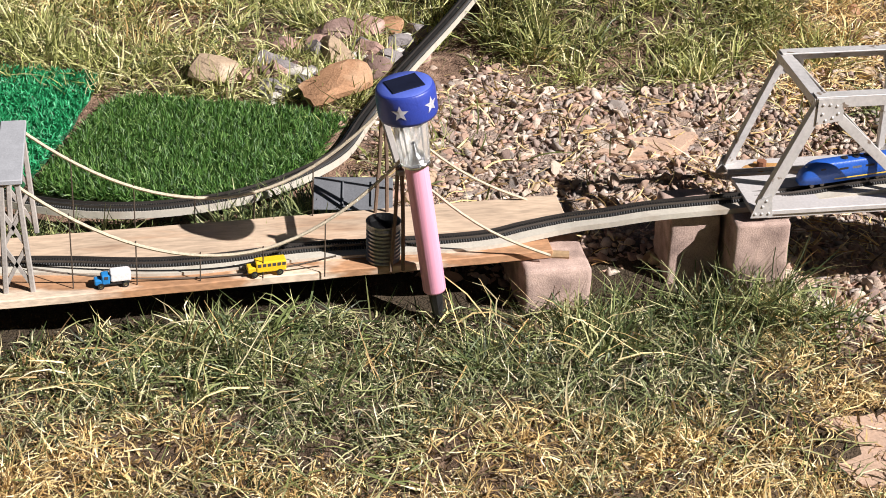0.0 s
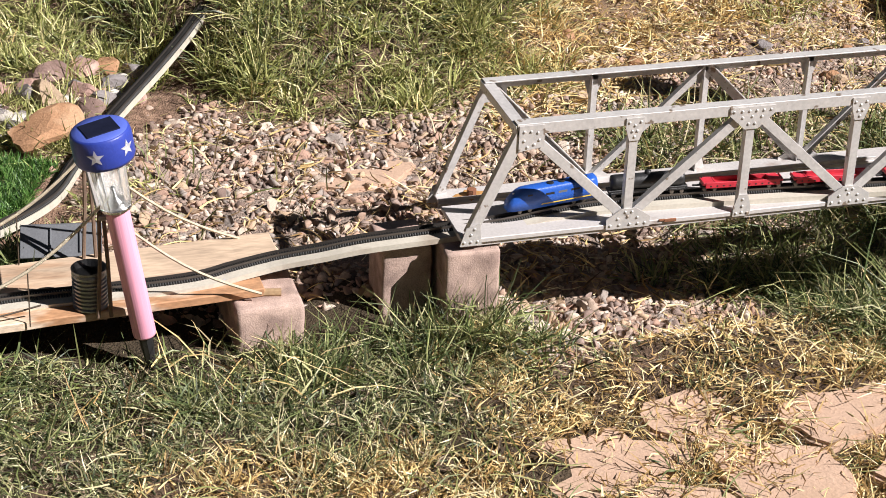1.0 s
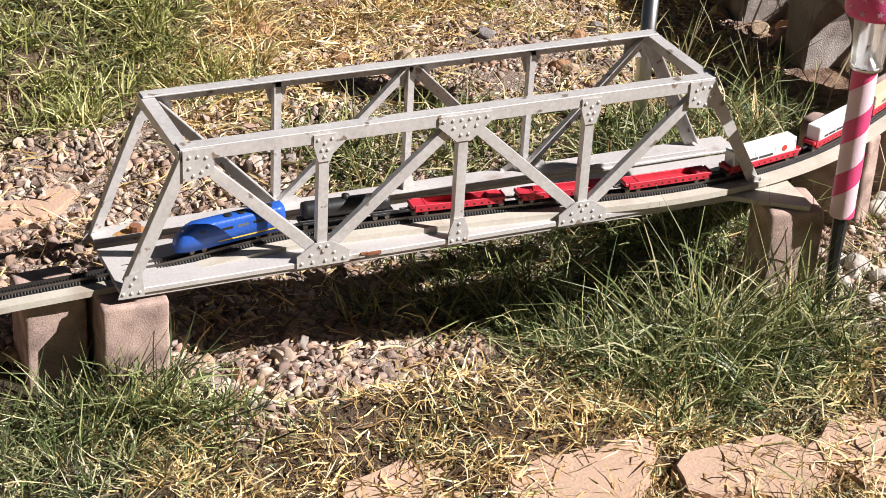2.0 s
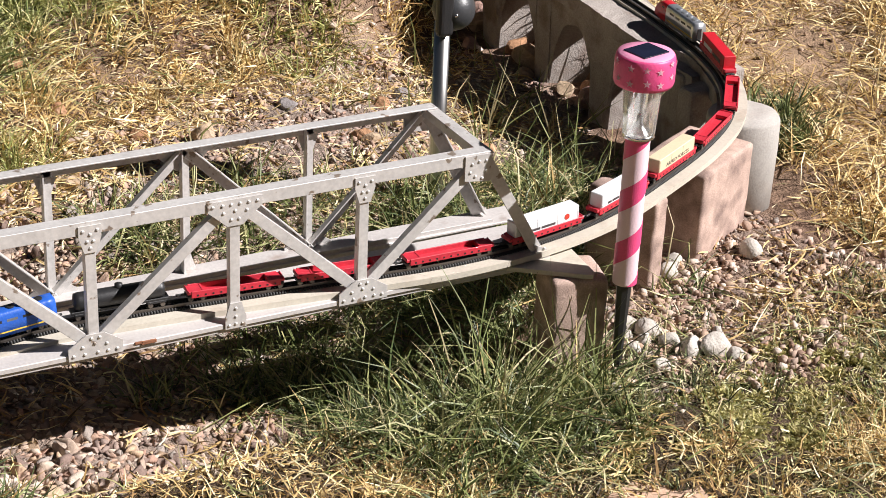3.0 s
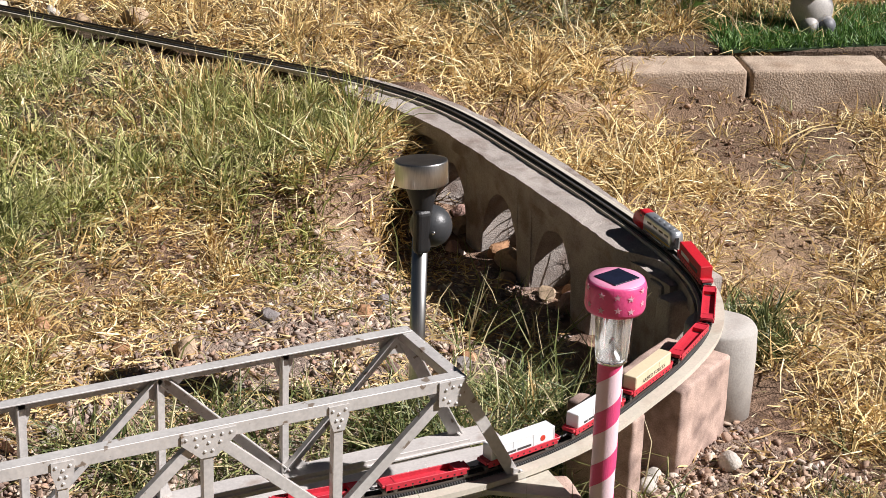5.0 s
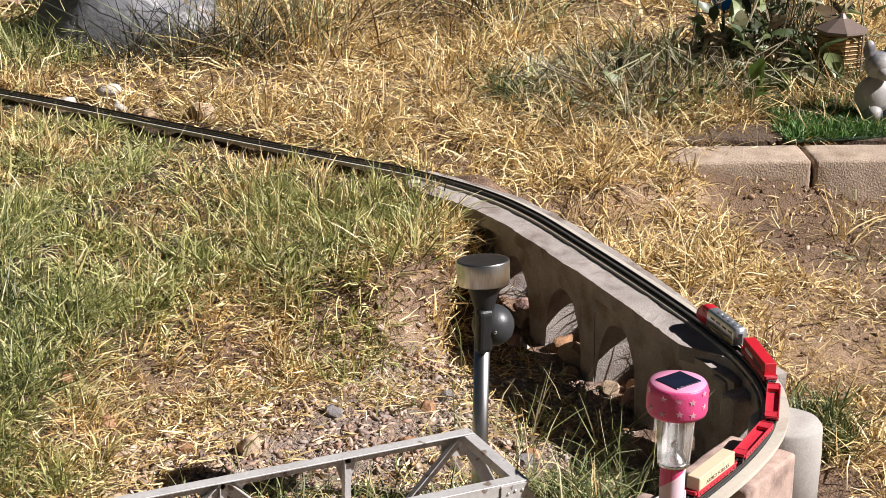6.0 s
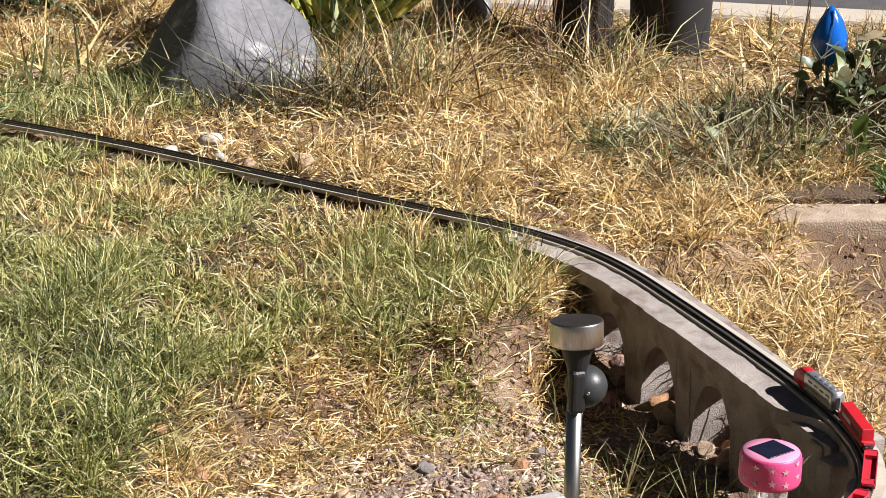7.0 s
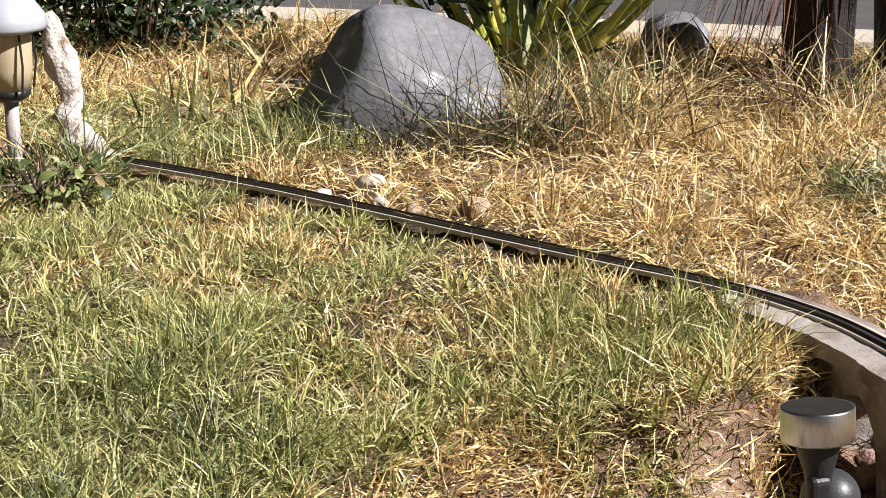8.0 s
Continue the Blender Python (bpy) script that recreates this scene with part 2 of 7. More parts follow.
M_TURF = mat("bright_plastic_turf", None, 0.5, var=0.2, bump=0, trans=0.2, ramp=[(0.015, 0.24, 0.085), (0.03, 0.36, 0.13), (0.012, 0.17, 0.06), (0.05, 0.42, 0.18)])
M_FAKE = mat("artificial_grass", None, 0.5, var=0.2, bump=0, trans=0.2, ramp=[(0.05, 0.13, 0.022), (0.10, 0.22, 0.04), (0.03, 0.085, 0.015), (0.20, 0.32, 0.09), (0.08, 0.18, 0.03)])
M_TURFBACK = mat("turf_backing", (0.015, 0.10, 0.04), 0.8, var=0.3)
M_FAKEBACK = mat("dark_turf_backing", (0.02, 0.045, 0.015), 0.9, var=0.3)
M_ROCKS = [mat("rock_" + k, c, 0.85, var=0.28, scale=25, fine=300, bump=0.5, depth=0.003, spec=0.25, stain=(d, 0.5, 0.25, 20)) for k, c, d in (
    ("orange", (0.36, 0.20, 0.11), (0.44, 0.30, 0.19)), ("brown", (0.19, 0.125, 0.105), (0.28, 0.20, 0.17)), ("cream", (0.42, 0.31, 0.21), (0.52, 0.41, 0.31)),
    ("grey", (0.24, 0.215, 0.21), (0.34, 0.30, 0.28)), ("pink", (0.36, 0.23, 0.19), (0.46, 0.33, 0.27)), ("white", (0.50, 0.46, 0.41), (0.38, 0.32, 0.27)))]
M_FLAG = mat("sandstone_flag", (0.50, 0.345, 0.25), 0.9, var=0.18, scale=14, fine=250, bump=0.5, depth=0.002, spec=0.2, stain=((0.36, 0.24, 0.16), 0.5, 0.3, 8))
M_BOULDER = mat("grey_boulder", (0.155, 0.155, 0.168), 0.6, var=0.35, scale=9, fine=60, bump=0.5, depth=0.005, stain=((0.42, 0.41, 0.42), 0.60, 0.08, 9))
M_PALM = mat("palm_stalk", (0.30, 0.33, 0.06), 0.5, var=0.35, scale=20, fine=150, stain=((0.55, 0.45, 0.07), 0.5, 0.2, 12))
M_FROND = mat("dead_frond", None, 0.7, var=0.3, bump=0, trans=0.15, ramp=[(0.16, 0.07, 0.04), (0.28, 0.14, 0.08), (0.10, 0.045, 0.03)])
M_TRUNK = mat("palm_trunk", (0.020, 0.015, 0.013), 0.9, var=0.4, scale=20, fine=120, bump=0.8, depth=0.006)
M_BARREL = mat("dark_grey_planter", (0.022, 0.022, 0.024), 0.8, var=0.2, scale=10)
M_ASPHALT = mat("asphalt", (0.085, 0.08, 0.08), 0.9, var=0.3, scale=20, fine=200, bump=0.5, depth=0.003)
M_KERB = mat("pale_kerb", (0.50, 0.44, 0.36), 0.9, var=0.15, scale=8, fine=100, bump=0.4)
M_BRONZE = mat("bronze_tank", (0.26, 0.165, 0.075), 0.45, metal=0.5, var=0.2, scale=40)
M_BRONZEROOF = mat("dull_bronze_roof", (0.22, 0.165, 0.14), 0.5, metal=0.4, var=0.2, scale=40)
M_STATUE = mat("painted_figurine", (0.42, 0.40, 0.38), 0.5, var=0.25, scale=30, stain=((0.12, 0.125, 0.14), 0.48, 0.1, 16))
M_BLUEGLASS = mat("blue_glass", (0.01, 0.13, 0.55), 0.12, var=0.2, scale=20)
M_LEAF = mat("broad_leaf", None, 0.45, var=0.25, bump=0, trans=0.3, ramp=[(0.09, 0.13, 0.035), (0.18, 0.23, 0.07), (0.28, 0.31, 0.11), (0.07, 0.095, 0.03), (0.45, 0.42, 0.22), (0.40, 0.31, 0.16)])
M_DARKLEAF = mat("dark_shrub_leaf", None, 0.5, var=0.25, bump=0, trans=0.2, ramp=[(0.015, 0.03, 0.01), (0.03, 0.06, 0.018), (0.06, 0.09, 0.03)])
M_TWIG = mat("dry_twig", None, 0.8, var=0.3, bump=0, ramp=[(0.08, 0.052, 0.032), (0.17, 0.12, 0.075), (0.30, 0.235, 0.155), (0.05, 0.035, 0.022)])
M_DOME = mat("frosted_grey_dome", (0.40, 0.42, 0.45), 0.4, var=0.06)
M_LAMPGLASS = mat("cream_lamp_glass", (0.66, 0.55, 0.36), 0.35, var=0.1, trans=0.3)
M_WHITEPIPE = mat("white_plaster", (0.54, 0.48, 0.44), 0.7, var=0.3, scale=40, fine=200, bump=0.8, depth=0.005, stain=((0.26, 0.20, 0.14), 0.55, 0.12, 30))

# ---- mesh helpers ----
def part(name, bm, material, parent=None, label="", smooth=False):
    me = bpy.data.meshes.new(name)
    bm.to_mesh(me)
    bm.free()
    return mesh_object(name, me, material, parent, label, smooth)


def mesh_object(name, me, material, parent=None, label="", smooth=False):
    if material:
        me.materials.append(material)
    if smooth:
        me.polygons.foreach_set("use_smooth", np.ones(len(me.polygons), bool))
    ob = new(name, me)
    if parent:
        ob.parent = parent
    if label:
        ob["label"] = label
    return ob


def thing(name, at=(0, 0, 0), turn=0.0, label="", category="", group="", kind=""):
    e = new(name)
    e.empty_display_size = 0.02
    e.matrix_world = pose(*at, 0, 0, turn)
    return tagged(e, label, category, group, kind)


def add_box(bm, size, at=(0, 0, 0), rot=None, bevel=0.0, seg=1):
    m = Matrix.Translation(at) @ (rot.to_4x4() if rot else Matrix.Identity(4)) @ Matrix.Diagonal((*size, 1))
    r = bmesh.ops.create_cube(bm, size=1, matrix=m)
    if bevel:
        edges = list({e for v in r["verts"] for e in v.link_edges})
        bmesh.ops.bevel(bm, geom=edges, offset=bevel, segments=seg, affect="EDGES", profile=0.5)
    return bm


def box(size, at=(0, 0, 0), rot=None, bevel=0.0, seg=1):
    return add_box(bmesh.new(), size, at, rot, bevel, seg)


def add_lathe(bm, prof, steps=24, at=(0, 0, 0), caps=True, wave=None):
    """A solid turned round z from (radius, height) pairs."""
    rings = []
    for r, z in prof:
        rings.append([bm.verts.new((at[0] + r * (1 + (wave(k) if wave else 0)) * math.cos(2 * math.pi * k / steps), at[1] + r * (1 + (wave(k) if wave else 0)) * math.sin(2 * math.pi * k / steps), at[2] + z)) for k in range(steps)])
    for a, b in zip(rings, rings[1:]):
        for k in range(steps):
            bm.faces.new((a[k], a[(k + 1) % steps], b[(k + 1) % steps], b[k]))
    if caps:
        bm.faces.new(rings[0][::-1])
        bm.faces.new(rings[-1])
    return bm


def lathe(prof, steps=24, at=(0, 0, 0), caps=True, wave=None):
    return add_lathe(bmesh.new(), prof, steps, at, caps, wave)


def add_tube(bm, pts, radius, steps=6):
    """A round bar along the points; radius: a number, or one for each point."""
    pts = [Vector(p) for p in pts]
    rad = radius if isinstance(radius, (list, tuple)) else [radius] * len(pts)
    rings = []
    for k, p in enumerate(pts):
        d = (pts[min(k + 1, len(pts) - 1)] - pts[max(k - 1, 0)]).normalized()
        side = d.cross(Vector((0, 0, 1))) if abs(d.z) < 0.95 else d.cross(Vector((0, 1, 0)))
        side.normalize()
        up = side.cross(d)
        rings.append([bm.verts.new(p + rad[k] * (math.cos(a) * side + math.sin(a) * up)) for a in (2 * math.pi * j / steps for j in range(steps))])
    for a, b in zip(rings, rings[1:]):
        for j in range(steps):
            bm.faces.new((a[j], a[(j + 1) % steps], b[(j + 1) % steps], b[j]))
    bm.faces.new(rings[0][::-1])
    bm.faces.new(rings[-1])
    return bm


def tube(pts, radius, steps=6):
    return add_tube(bmesh.new(), pts, radius, steps)


def add_beam(bm, a, b, wide, thick, up=(0, 1, 0), bevel=0.0):
    """A flat bar from a to b; wide across up x direction, thick along up."""
    a, b = Vector(a), Vector(b)
    d = b - a
    x = d.normalized()
    y = Vector(up)
    y = (y - x * y.dot(x)).normalized()
    z = x.cross(y)
    rot = Matrix((x, y, z)).transposed()
    return add_box(bm, (d.length, thick, wide), (a + b) / 2, rot, bevel)


def add_prism(bm, outline, y0, y1):
    """A plate from an outline in x, z, between two y."""
    lo = [bm.verts.new((x, y0, z)) for x, z in outline]
    hi = [bm.verts.new((x, y1, z)) for x, z in outline]
    bm.faces.new(lo)
    bm.faces.new(hi[::-1])
    for k in range(len(lo)):
        j = (k + 1) % len(lo)
        bm.faces.new((lo[k], hi[k], hi[j], lo[j]))
    return bm


def roughen(bm, amount, size, seed=0.0):
    """Push the points about by noise, as on cast or split stone."""
    off = Vector((seed * 7.3, seed * 3.1, seed * 5.7))
    for v in bm.verts:
        v.co += amount * Vector(noise.noise_vector(v.co / size + off))
    bmesh.ops.recalc_face_normals(bm, faces=bm.faces[:])
    return bm


def rock_mesh(size, seed, cuts=3, rough=0.25, planes=11, near=0.52, far=0.86):
    """A stone: a ball cut flat by random planes, then worn by noise."""
    bm = bmesh.new()
    bmesh.ops.create_icosphere(bm, subdivisions=cuts, radius=1)
    off = Vector((seed * 3.7, seed * 1.9, seed * 2.3))
    rnd = random.Random(seed)
    flats = []
    for k in range(planes):
        n = Vector((rnd.gauss(0, 1), rnd.gauss(0, 1), rnd.gauss(0, 1))).normalized()
        flats.append((n, rnd.uniform(near, far)))
    for v in bm.verts:
        for n, d in flats:
            over = v.co.dot(n) - d
            if over > 0:
                v.co -= n * over
        v.co *= 1 + noise.noise(v.co * 1.1 + off) * rough + noise.noise(v.co * 3.6 + off) * rough * 0.35
        v.co = Vector((v.co.x * size[0], v.co.y * size[1], v.co.z * size[2])) * 1.2
    return bm


def smooth01(t):
    t = np.clip(t, 0, 1)
    return t * t * (3 - 2 * t)


def curve_points(ctrl, step):
    """Points at even steps along a Catmull-Rom curve through ctrl."""
    c = [np.array(p, float) for p in ctrl]
    c = [2 * c[0] - c[1]] + c + [2 * c[-1] - c[-2]]
    dense = []
    for p0, p1, p2, p3 in zip(c, c[1:], c[2:], c[3:]):
        for t in np.linspace(0, 1, 24, endpoint=False):
            dense.append(0.5 * (2 * p1 + (p2 - p0) * t + (2 * p0 - 5 * p1 + 4 * p2 - p3) * t * t + (3 * p1 - p0 - 3 * p2 + p3) * t**3))
    dense = np.array(dense + [c[-2]])
    s = np.r_[0, np.cumsum(np.linalg.norm(np.diff(dense, axis=0), axis=1))]
    at = np.arange(0, s[-1], step)
    return np.stack([np.interp(at, s, dense[:, k]) for k in range(3)], 1)


# ---- the lie of the land ----
def bank_line(x):
    """Where the foot of the grass bank runs behind the gravel bed."""
    return np.interp(x, (-3, -0.9, -0.35, -0.1, 0.3, 0.5, 0.74, 0.93, 1.05, 1.2), (1.3, 1.15, 0.95, 0.62, 0.68, 0.84, 0.93, 0.96, 1.02, 1.1))


def wobble(x, y, s, k):
    return np.sin(x * s + 1.3 * k + 0.7 * np.sin(y * s * 0.8 + k)) * np.cos(y * s * 1.1 + 2.1 * k + 0.6 * np.sin(x * s * 0.7))


def land(x, y):
    x, y = np.asarray(x, float), np.asarray(y, float)
    steep = np.interp(x, (0.4, 0.8, 0.9, 1.0), (0.26, 0.12, 0.07, 0.07))
    b = bank_line(x)
    bank = (0.095 + 0.02 * smooth01((x - 0.75) / 0.13) * smooth01((1.3 - y) / 0.2)) * smooth01((y - b + 0.05) / steep) + 0.05 * smooth01((y - b - 0.05) / 0.5)
    bank = bank * (1 - smooth01((x - 1.09) / 0.05) * (1 - smooth01((y - 1.0) / 0.2)))
    outer = 0.06 * smooth01((y - 0.15) / 0.8) + 0.09 * smooth01((y - 1.42 + 0.35 * smooth01((1.6 - x) / 0.4)) / 0.45)
    outer = outer * smooth01((x - 1.2) / 0.06)
    left = 0.03 * smooth01((y - 0.18) / 0.15) * smooth01((-0.2 - x) / 0.2)
    z = np.maximum(np.maximum(bank, outer), left)
    ridge = np.full(x.shape, 9.0)
    for px, py in ((1.13, 1.17), (1.06, 1.28), (0.98, 1.385), (0.92, 1.47), (0.86, 1.555), (0.80, 1.65), (0.73, 1.75), (0.66, 1.855), (0.59, 1.96), (0.50, 2.08), (0.42, 2.18)):
        ridge = np.minimum(ridge, np.hypot(x - px, y - py))
    z = np.maximum(z, 0.147 * smooth01((0.17 - ridge) / 0.09) * smooth01((y - 1.10) / 0.08))
    z = z - 0.042 * smooth01((x - 0.06) / 0.06) * smooth01((0.74 - x) / 0.1) * smooth01((y + 0.10) / 0.08) * smooth01((0.42 - y) / 0.12)
    z = z - 0.052 * smooth01((x - 0.16) / 0.2) * smooth01((0.70 - x) / 0.12) * smooth01((y + 0.06) / 0.10) * smooth01((0.36 - y) / 0.14)
    z = z - 0.034 * smooth01((x - 0.66) / 0.34) * smooth01((1.30 - x) / 0.05) * smooth01((y - 0.34) / 0.14) * smooth01((bank_line(x) - 0.02 - y) / 0.10) * (1 - smooth01((x - 1.20) / 0.03))
    z = z - 0.018 * (1 - before_blocks(x, y))
    near = smooth01((2.7 - np.maximum(np.abs(x - 0.85), np.abs(y - 1.3))) / 0.4)
    return z + near * (0.006 * wobble(x, y, 7, 0) + 0.005 * wobble(x, y, 17, 2) + 0.003 * wobble(x, y, 37, 6))


def gravel_zone(x, y):
    """1 on the pebble bed, 0 off it, soft and uneven at its rim."""
    b = bank_line(x)
    n = 0.05 * wobble(x, y, 9, 1) + 0.03 * wobble(x, y, 23, 4)
    bed = smooth01((b - 0.02 - 0.05 * smooth01((x - 0.2) / 0.15) * smooth01((0.85 - x) / 0.1) - y + n) / 0.08) * smooth01((y + 0.10 - np.interp(x, (-0.4, -0.19, -0.1, 0.02, 0.08, 0.33, 0.45, 0.70, 0.76, 1.1), (0.22, 0.13, 0.10, 0.06, -0.02, -0.02, 0.20, 0.20, -0.02, 0.0)) + n) / 0.06)
    bed = bed * smooth01((x + 0.42 - 0.25 * smooth01((y - 0.45) / 0.3) + n) / 0.1) * smooth01((1.13 - x + n) / 0.06)
    return bed * (1 - 0.5 * smooth01((x - 0.74) / 0.05) * smooth01((0.16 - y) / 0.06))


def weed_zone(x, y):
    """Green growth between the truss bridge and the pebbles, and in front of the bridge."""
    n = 0.05 * wobble(x, y, 8, 5) + 0.03 * wobble(x, y, 21, 3)
    behind = smooth01((x - 0.30 + n) / 0.12) * smooth01((1.0 - x + n) / 0.15) * smooth01((y - 0.11 + 0.09 * smooth01((x - 0.42) / 0.1)) / 0.03) * smooth01((0.55 - 0.12 * x - y + n) / 0.12)
    front = smooth01((x - 0.39 + n) / 0.10) * smooth01((0.72 - x + n) / 0.05) * smooth01((0.03 - y) / 0.05) * smooth01((y + 0.24 + n) / 0.1)
    return behind, front


def axis_lines(lo, hi, step, far):
    mid = list(np.arange(lo, hi + step / 2, step))
    out, d = [], step
    while sum(out) < far:
        d *= 1.35
        out.append(d)
    right = list(hi + np.cumsum(out))
    left = list(lo - np.cumsum(out))[::-1]
    return np.array(left + mid + right)


def cliff(x, y):
    """Bare cut faces of the bank above the gravel."""
    n = 0.02 * wobble(x, y, 19, 3) + 0.01 * wobble(x, y, 43, 5)
    a = smooth01((0.05 - np.abs(x - 0.955) + n) / 0.03) * smooth01((0.030 - np.abs(y - 0.930) + n) / 0.025)
    b = smooth01((0.045 - np.abs(x - 0.51) + n) / 0.03) * smooth01((0.035 - np.abs(y - 0.87) + n) / 0.03)
    return np.maximum(a, 0.85 * b)


def before_blocks(x, y):
    """Thins the growth out along the front of the edging blocks."""
    gap = 1.178 - 0.384 * (x - 1.70) - y
    return 1 - 0.95 * (x > 1.61) * smooth01((2.45 - x) / 0.1) * smooth01((gap + 0.11) / 0.02) * smooth01((0.15 - gap) / 0.05)


def build_ground():
    xs, ys = axis_lines(-1.5, 3.2, 0.03, 400), axis_lines(-1.2, 3.8, 0.03, 400)
    gx, gy = np.meshgrid(xs, ys)
    gz = land(gx, gy)
    fine = 0.004 * wobble(gx, gy, 41, 1) + 0.003 * wobble(gx, gy, 83, 3)
    gz = gz + fine * smooth01((2.5 - np.maximum(np.abs(gx - 0.85), np.abs(gy - 1.3))) / 0.4)
    v = np.stack([gx.ravel(), gy.ravel(), gz.ravel()], 1)
    nx, ny = len(xs), len(ys)
    i = np.arange(nx * ny).reshape(ny, nx)
    f = np.stack([i[:-1, :-1].ravel(), i[:-1, 1:].ravel(), i[1:, 1:].ravel(), i[1:, :-1].ravel()], 1)
    me = array_mesh("ground", v, f)
    zone = np.zeros((len(v), 3), np.float32)
    x, y = v[:, 0], v[:, 1]
    zone[:, 0] = gravel_zone(x, y)
    zone[:, 1] = np.clip(smooth01((x - 1.15) / 0.2) * 0.9 + smooth01((y - 1.5) / 0.4) + 0.6 * smooth01((-0.22 - y) / 0.2), 0, 1) * (0.6 + 0.4 * wobble(x, y, 5, 2))
    zone[:, 1] *= smooth01((4.5 - np.hypot(x - 0.3, y - 0.6)) / 2.0)
    zone[:, 1] = np.maximum(zone[:, 1], 0.55 * smooth01((np.hypot(x - 0.3, y - 0.6) - 2.0) / 1.5))
    zone[:, 1] = np.maximum(zone[:, 1], 0.5 * cliff(x, y))
    zone[:, 2] = np.maximum(soil_patch(x, y), 0.95 * (1 - before_blocks(x, y)))
    me.attributes.new("zone", "FLOAT_VECTOR", "POINT").data.foreach_set("vector", zone.ravel())
    # weight of the painted shade: among wild growth, below the plank and pavers
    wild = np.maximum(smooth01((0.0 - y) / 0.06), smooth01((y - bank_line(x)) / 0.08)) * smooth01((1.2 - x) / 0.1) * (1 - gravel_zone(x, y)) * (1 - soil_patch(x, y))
    me.attributes.new("gap_shade", "FLOAT", "POINT").data.foreach_set("value", (np.maximum(0.85 * wild * (0.35 + 0.65 * clump(x, y, 9, 3)), 0.95 * smooth01((y + 0.10) / 0.05) * smooth01((0.16 - y) / 0.04) * smooth01((0.0 - x) / 0.04)) * smooth01((1.9 - np.hypot(x - 0.3, y - 0.6)) / 0.6)).astype(np.float32))
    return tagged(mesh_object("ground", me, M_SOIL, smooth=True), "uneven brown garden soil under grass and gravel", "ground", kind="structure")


def soil_patch(x, y):
    """Bare dark soil between the dry grass on the outer side of the curve, and the cut face of the bank."""
    n = 0.06 * wobble(x, y, 9, 6)
    bare = 0.75 * smooth01((0.11 - np.hypot((x - 1.06) / 0.8, (y + 0.01) / 1.3) + 0.5 * n) / 0.06)
    bare = np.maximum(bare, 0.95 * smooth01((0.20 - np.hypot((x - 1.72) / 1.2, (y - 0.93) / 0.9) + n) / 0.1))
    face = 0.15 * smooth01((0.045 - np.hypot((x - 0.985) / 1.2, y - 0.955) + 0.3 * n) / 0.03)
    return np.maximum(bare, face)


def array_mesh(name, v, f):
    """A mesh from arrays of points and of faces with the same number of corners."""
    me = bpy.data.meshes.new(name)
    k = f.shape[1]
    me.vertices.add(len(v))
    me.vertices.foreach_set("co", np.asarray(v, np.float32).ravel())
    me.loops.add(f.size)
    me.loops.foreach_set("vertex_index", np.asarray(f, np.int32).ravel())
    me.polygons.add(len(f))
    me.polygons.foreach_set("loop_start", np.arange(0, f.size, k, dtype=np.int32))
    me.update(calc_edges=True)
    return me


def blades(name, x, y, z, length, width, lift, curl, turn, twist, material, label, category="grass", parent=None, seg=3):
    """Many tapered, bending blades as one mesh: lift is the rise at the root (radians), curl how far each bends over."""
    n = len(x)
    pos = np.stack([x, y, z], 1)
    ring = []
    roll = RNG.uniform(-1.1, 1.1, n)
    for k in range(seg + 1):
        a = lift - curl * k / seg
        head = turn + twist * k / seg
        d = np.stack([np.cos(a) * np.cos(head), np.cos(a) * np.sin(head), np.sin(a)], 1)
        flat = np.stack([-np.sin(head), np.cos(head), np.zeros(n)], 1)
        side = flat * np.cos(roll)[:, None] + np.cross(flat, d) * np.sin(roll)[:, None]
        w = width * (1.0 - (k / seg) ** 2.4) * 0.5 + 0.00015
        ring.append(pos - side * w[:, None])
        ring.append(pos + side * w[:, None])
        pos = pos + d * (length / seg)[:, None]
    v = np.stack(ring, 1).reshape(-1, 3)
    base = (np.arange(n) * 2 * (seg + 1))[:, None]
    f = np.concatenate([base + np.array([[2 * k, 2 * k + 1, 2 * k + 3, 2 * k + 2]]) for k in range(seg)], 0)
    me = array_mesh(name, v, f)
    ob = mesh_object(name, me, material, parent, smooth=True)
    return tagged(ob, label, category, kind="stuff") if not parent else tagged(ob, label, kind="stuff")


RNG = np.random.default_rng(7)


def scatter(x0, x1, y0, y1, per_m2, weight):
    """Random places in a rectangle, kept by a weight between 0 and 1."""
    n = int((x1 - x0) * (y1 - y0) * per_m2)
    x, y = RNG.uniform(x0, x1, n), RNG.uniform(y0, y1, n)
    keep = RNG.random(n) < weight(x, y)
    return x[keep], y[keep]


def clump(x, y, s, k):
    return np.clip(0.55 + 0.45 * wobble(x, y, s, k) + 0.25 * wobble(x, y, s * 2.7, k + 2), 0, 1)


def clear_of(x, y):
    """0 where blocks, boards, mats, flags and the track bed cover the soil."""
    c = np.ones_like(x)
    for cx, cy, rx, ry in ((-0.60, 0.085, 0.41, 0.075), (-0.06, 0.09, 0.05, 0.085), (0.02, 0.08, 0.05, 0.085), (-0.21, 0.08, 0.05, 0.08), (0.722, -0.005, 0.030, 0.040),
                           (1.01, 0.16, 0.075, 0.06), (1.14, 0.225, 0.05, 0.05), (1.18, 0.75, 0.06, 0.45), (-0.61, 0.39, 0.17, 0.13), (-0.42, 0.185, 0.05, 0.04)):
        c = c * (1 - (np.maximum(np.abs(x - cx) / rx, np.abs(y - cy) / ry) < 1))
    d = np.full(x.shape, 9.0)
    for px, py in np.concatenate([TRACK[::12, :2], LOOP[::12, :2]]):
        d = np.minimum(d, np.hypot(x - px, y - py))
    return c * (d > np.where(y > 1.2, 0.040, 0.024))


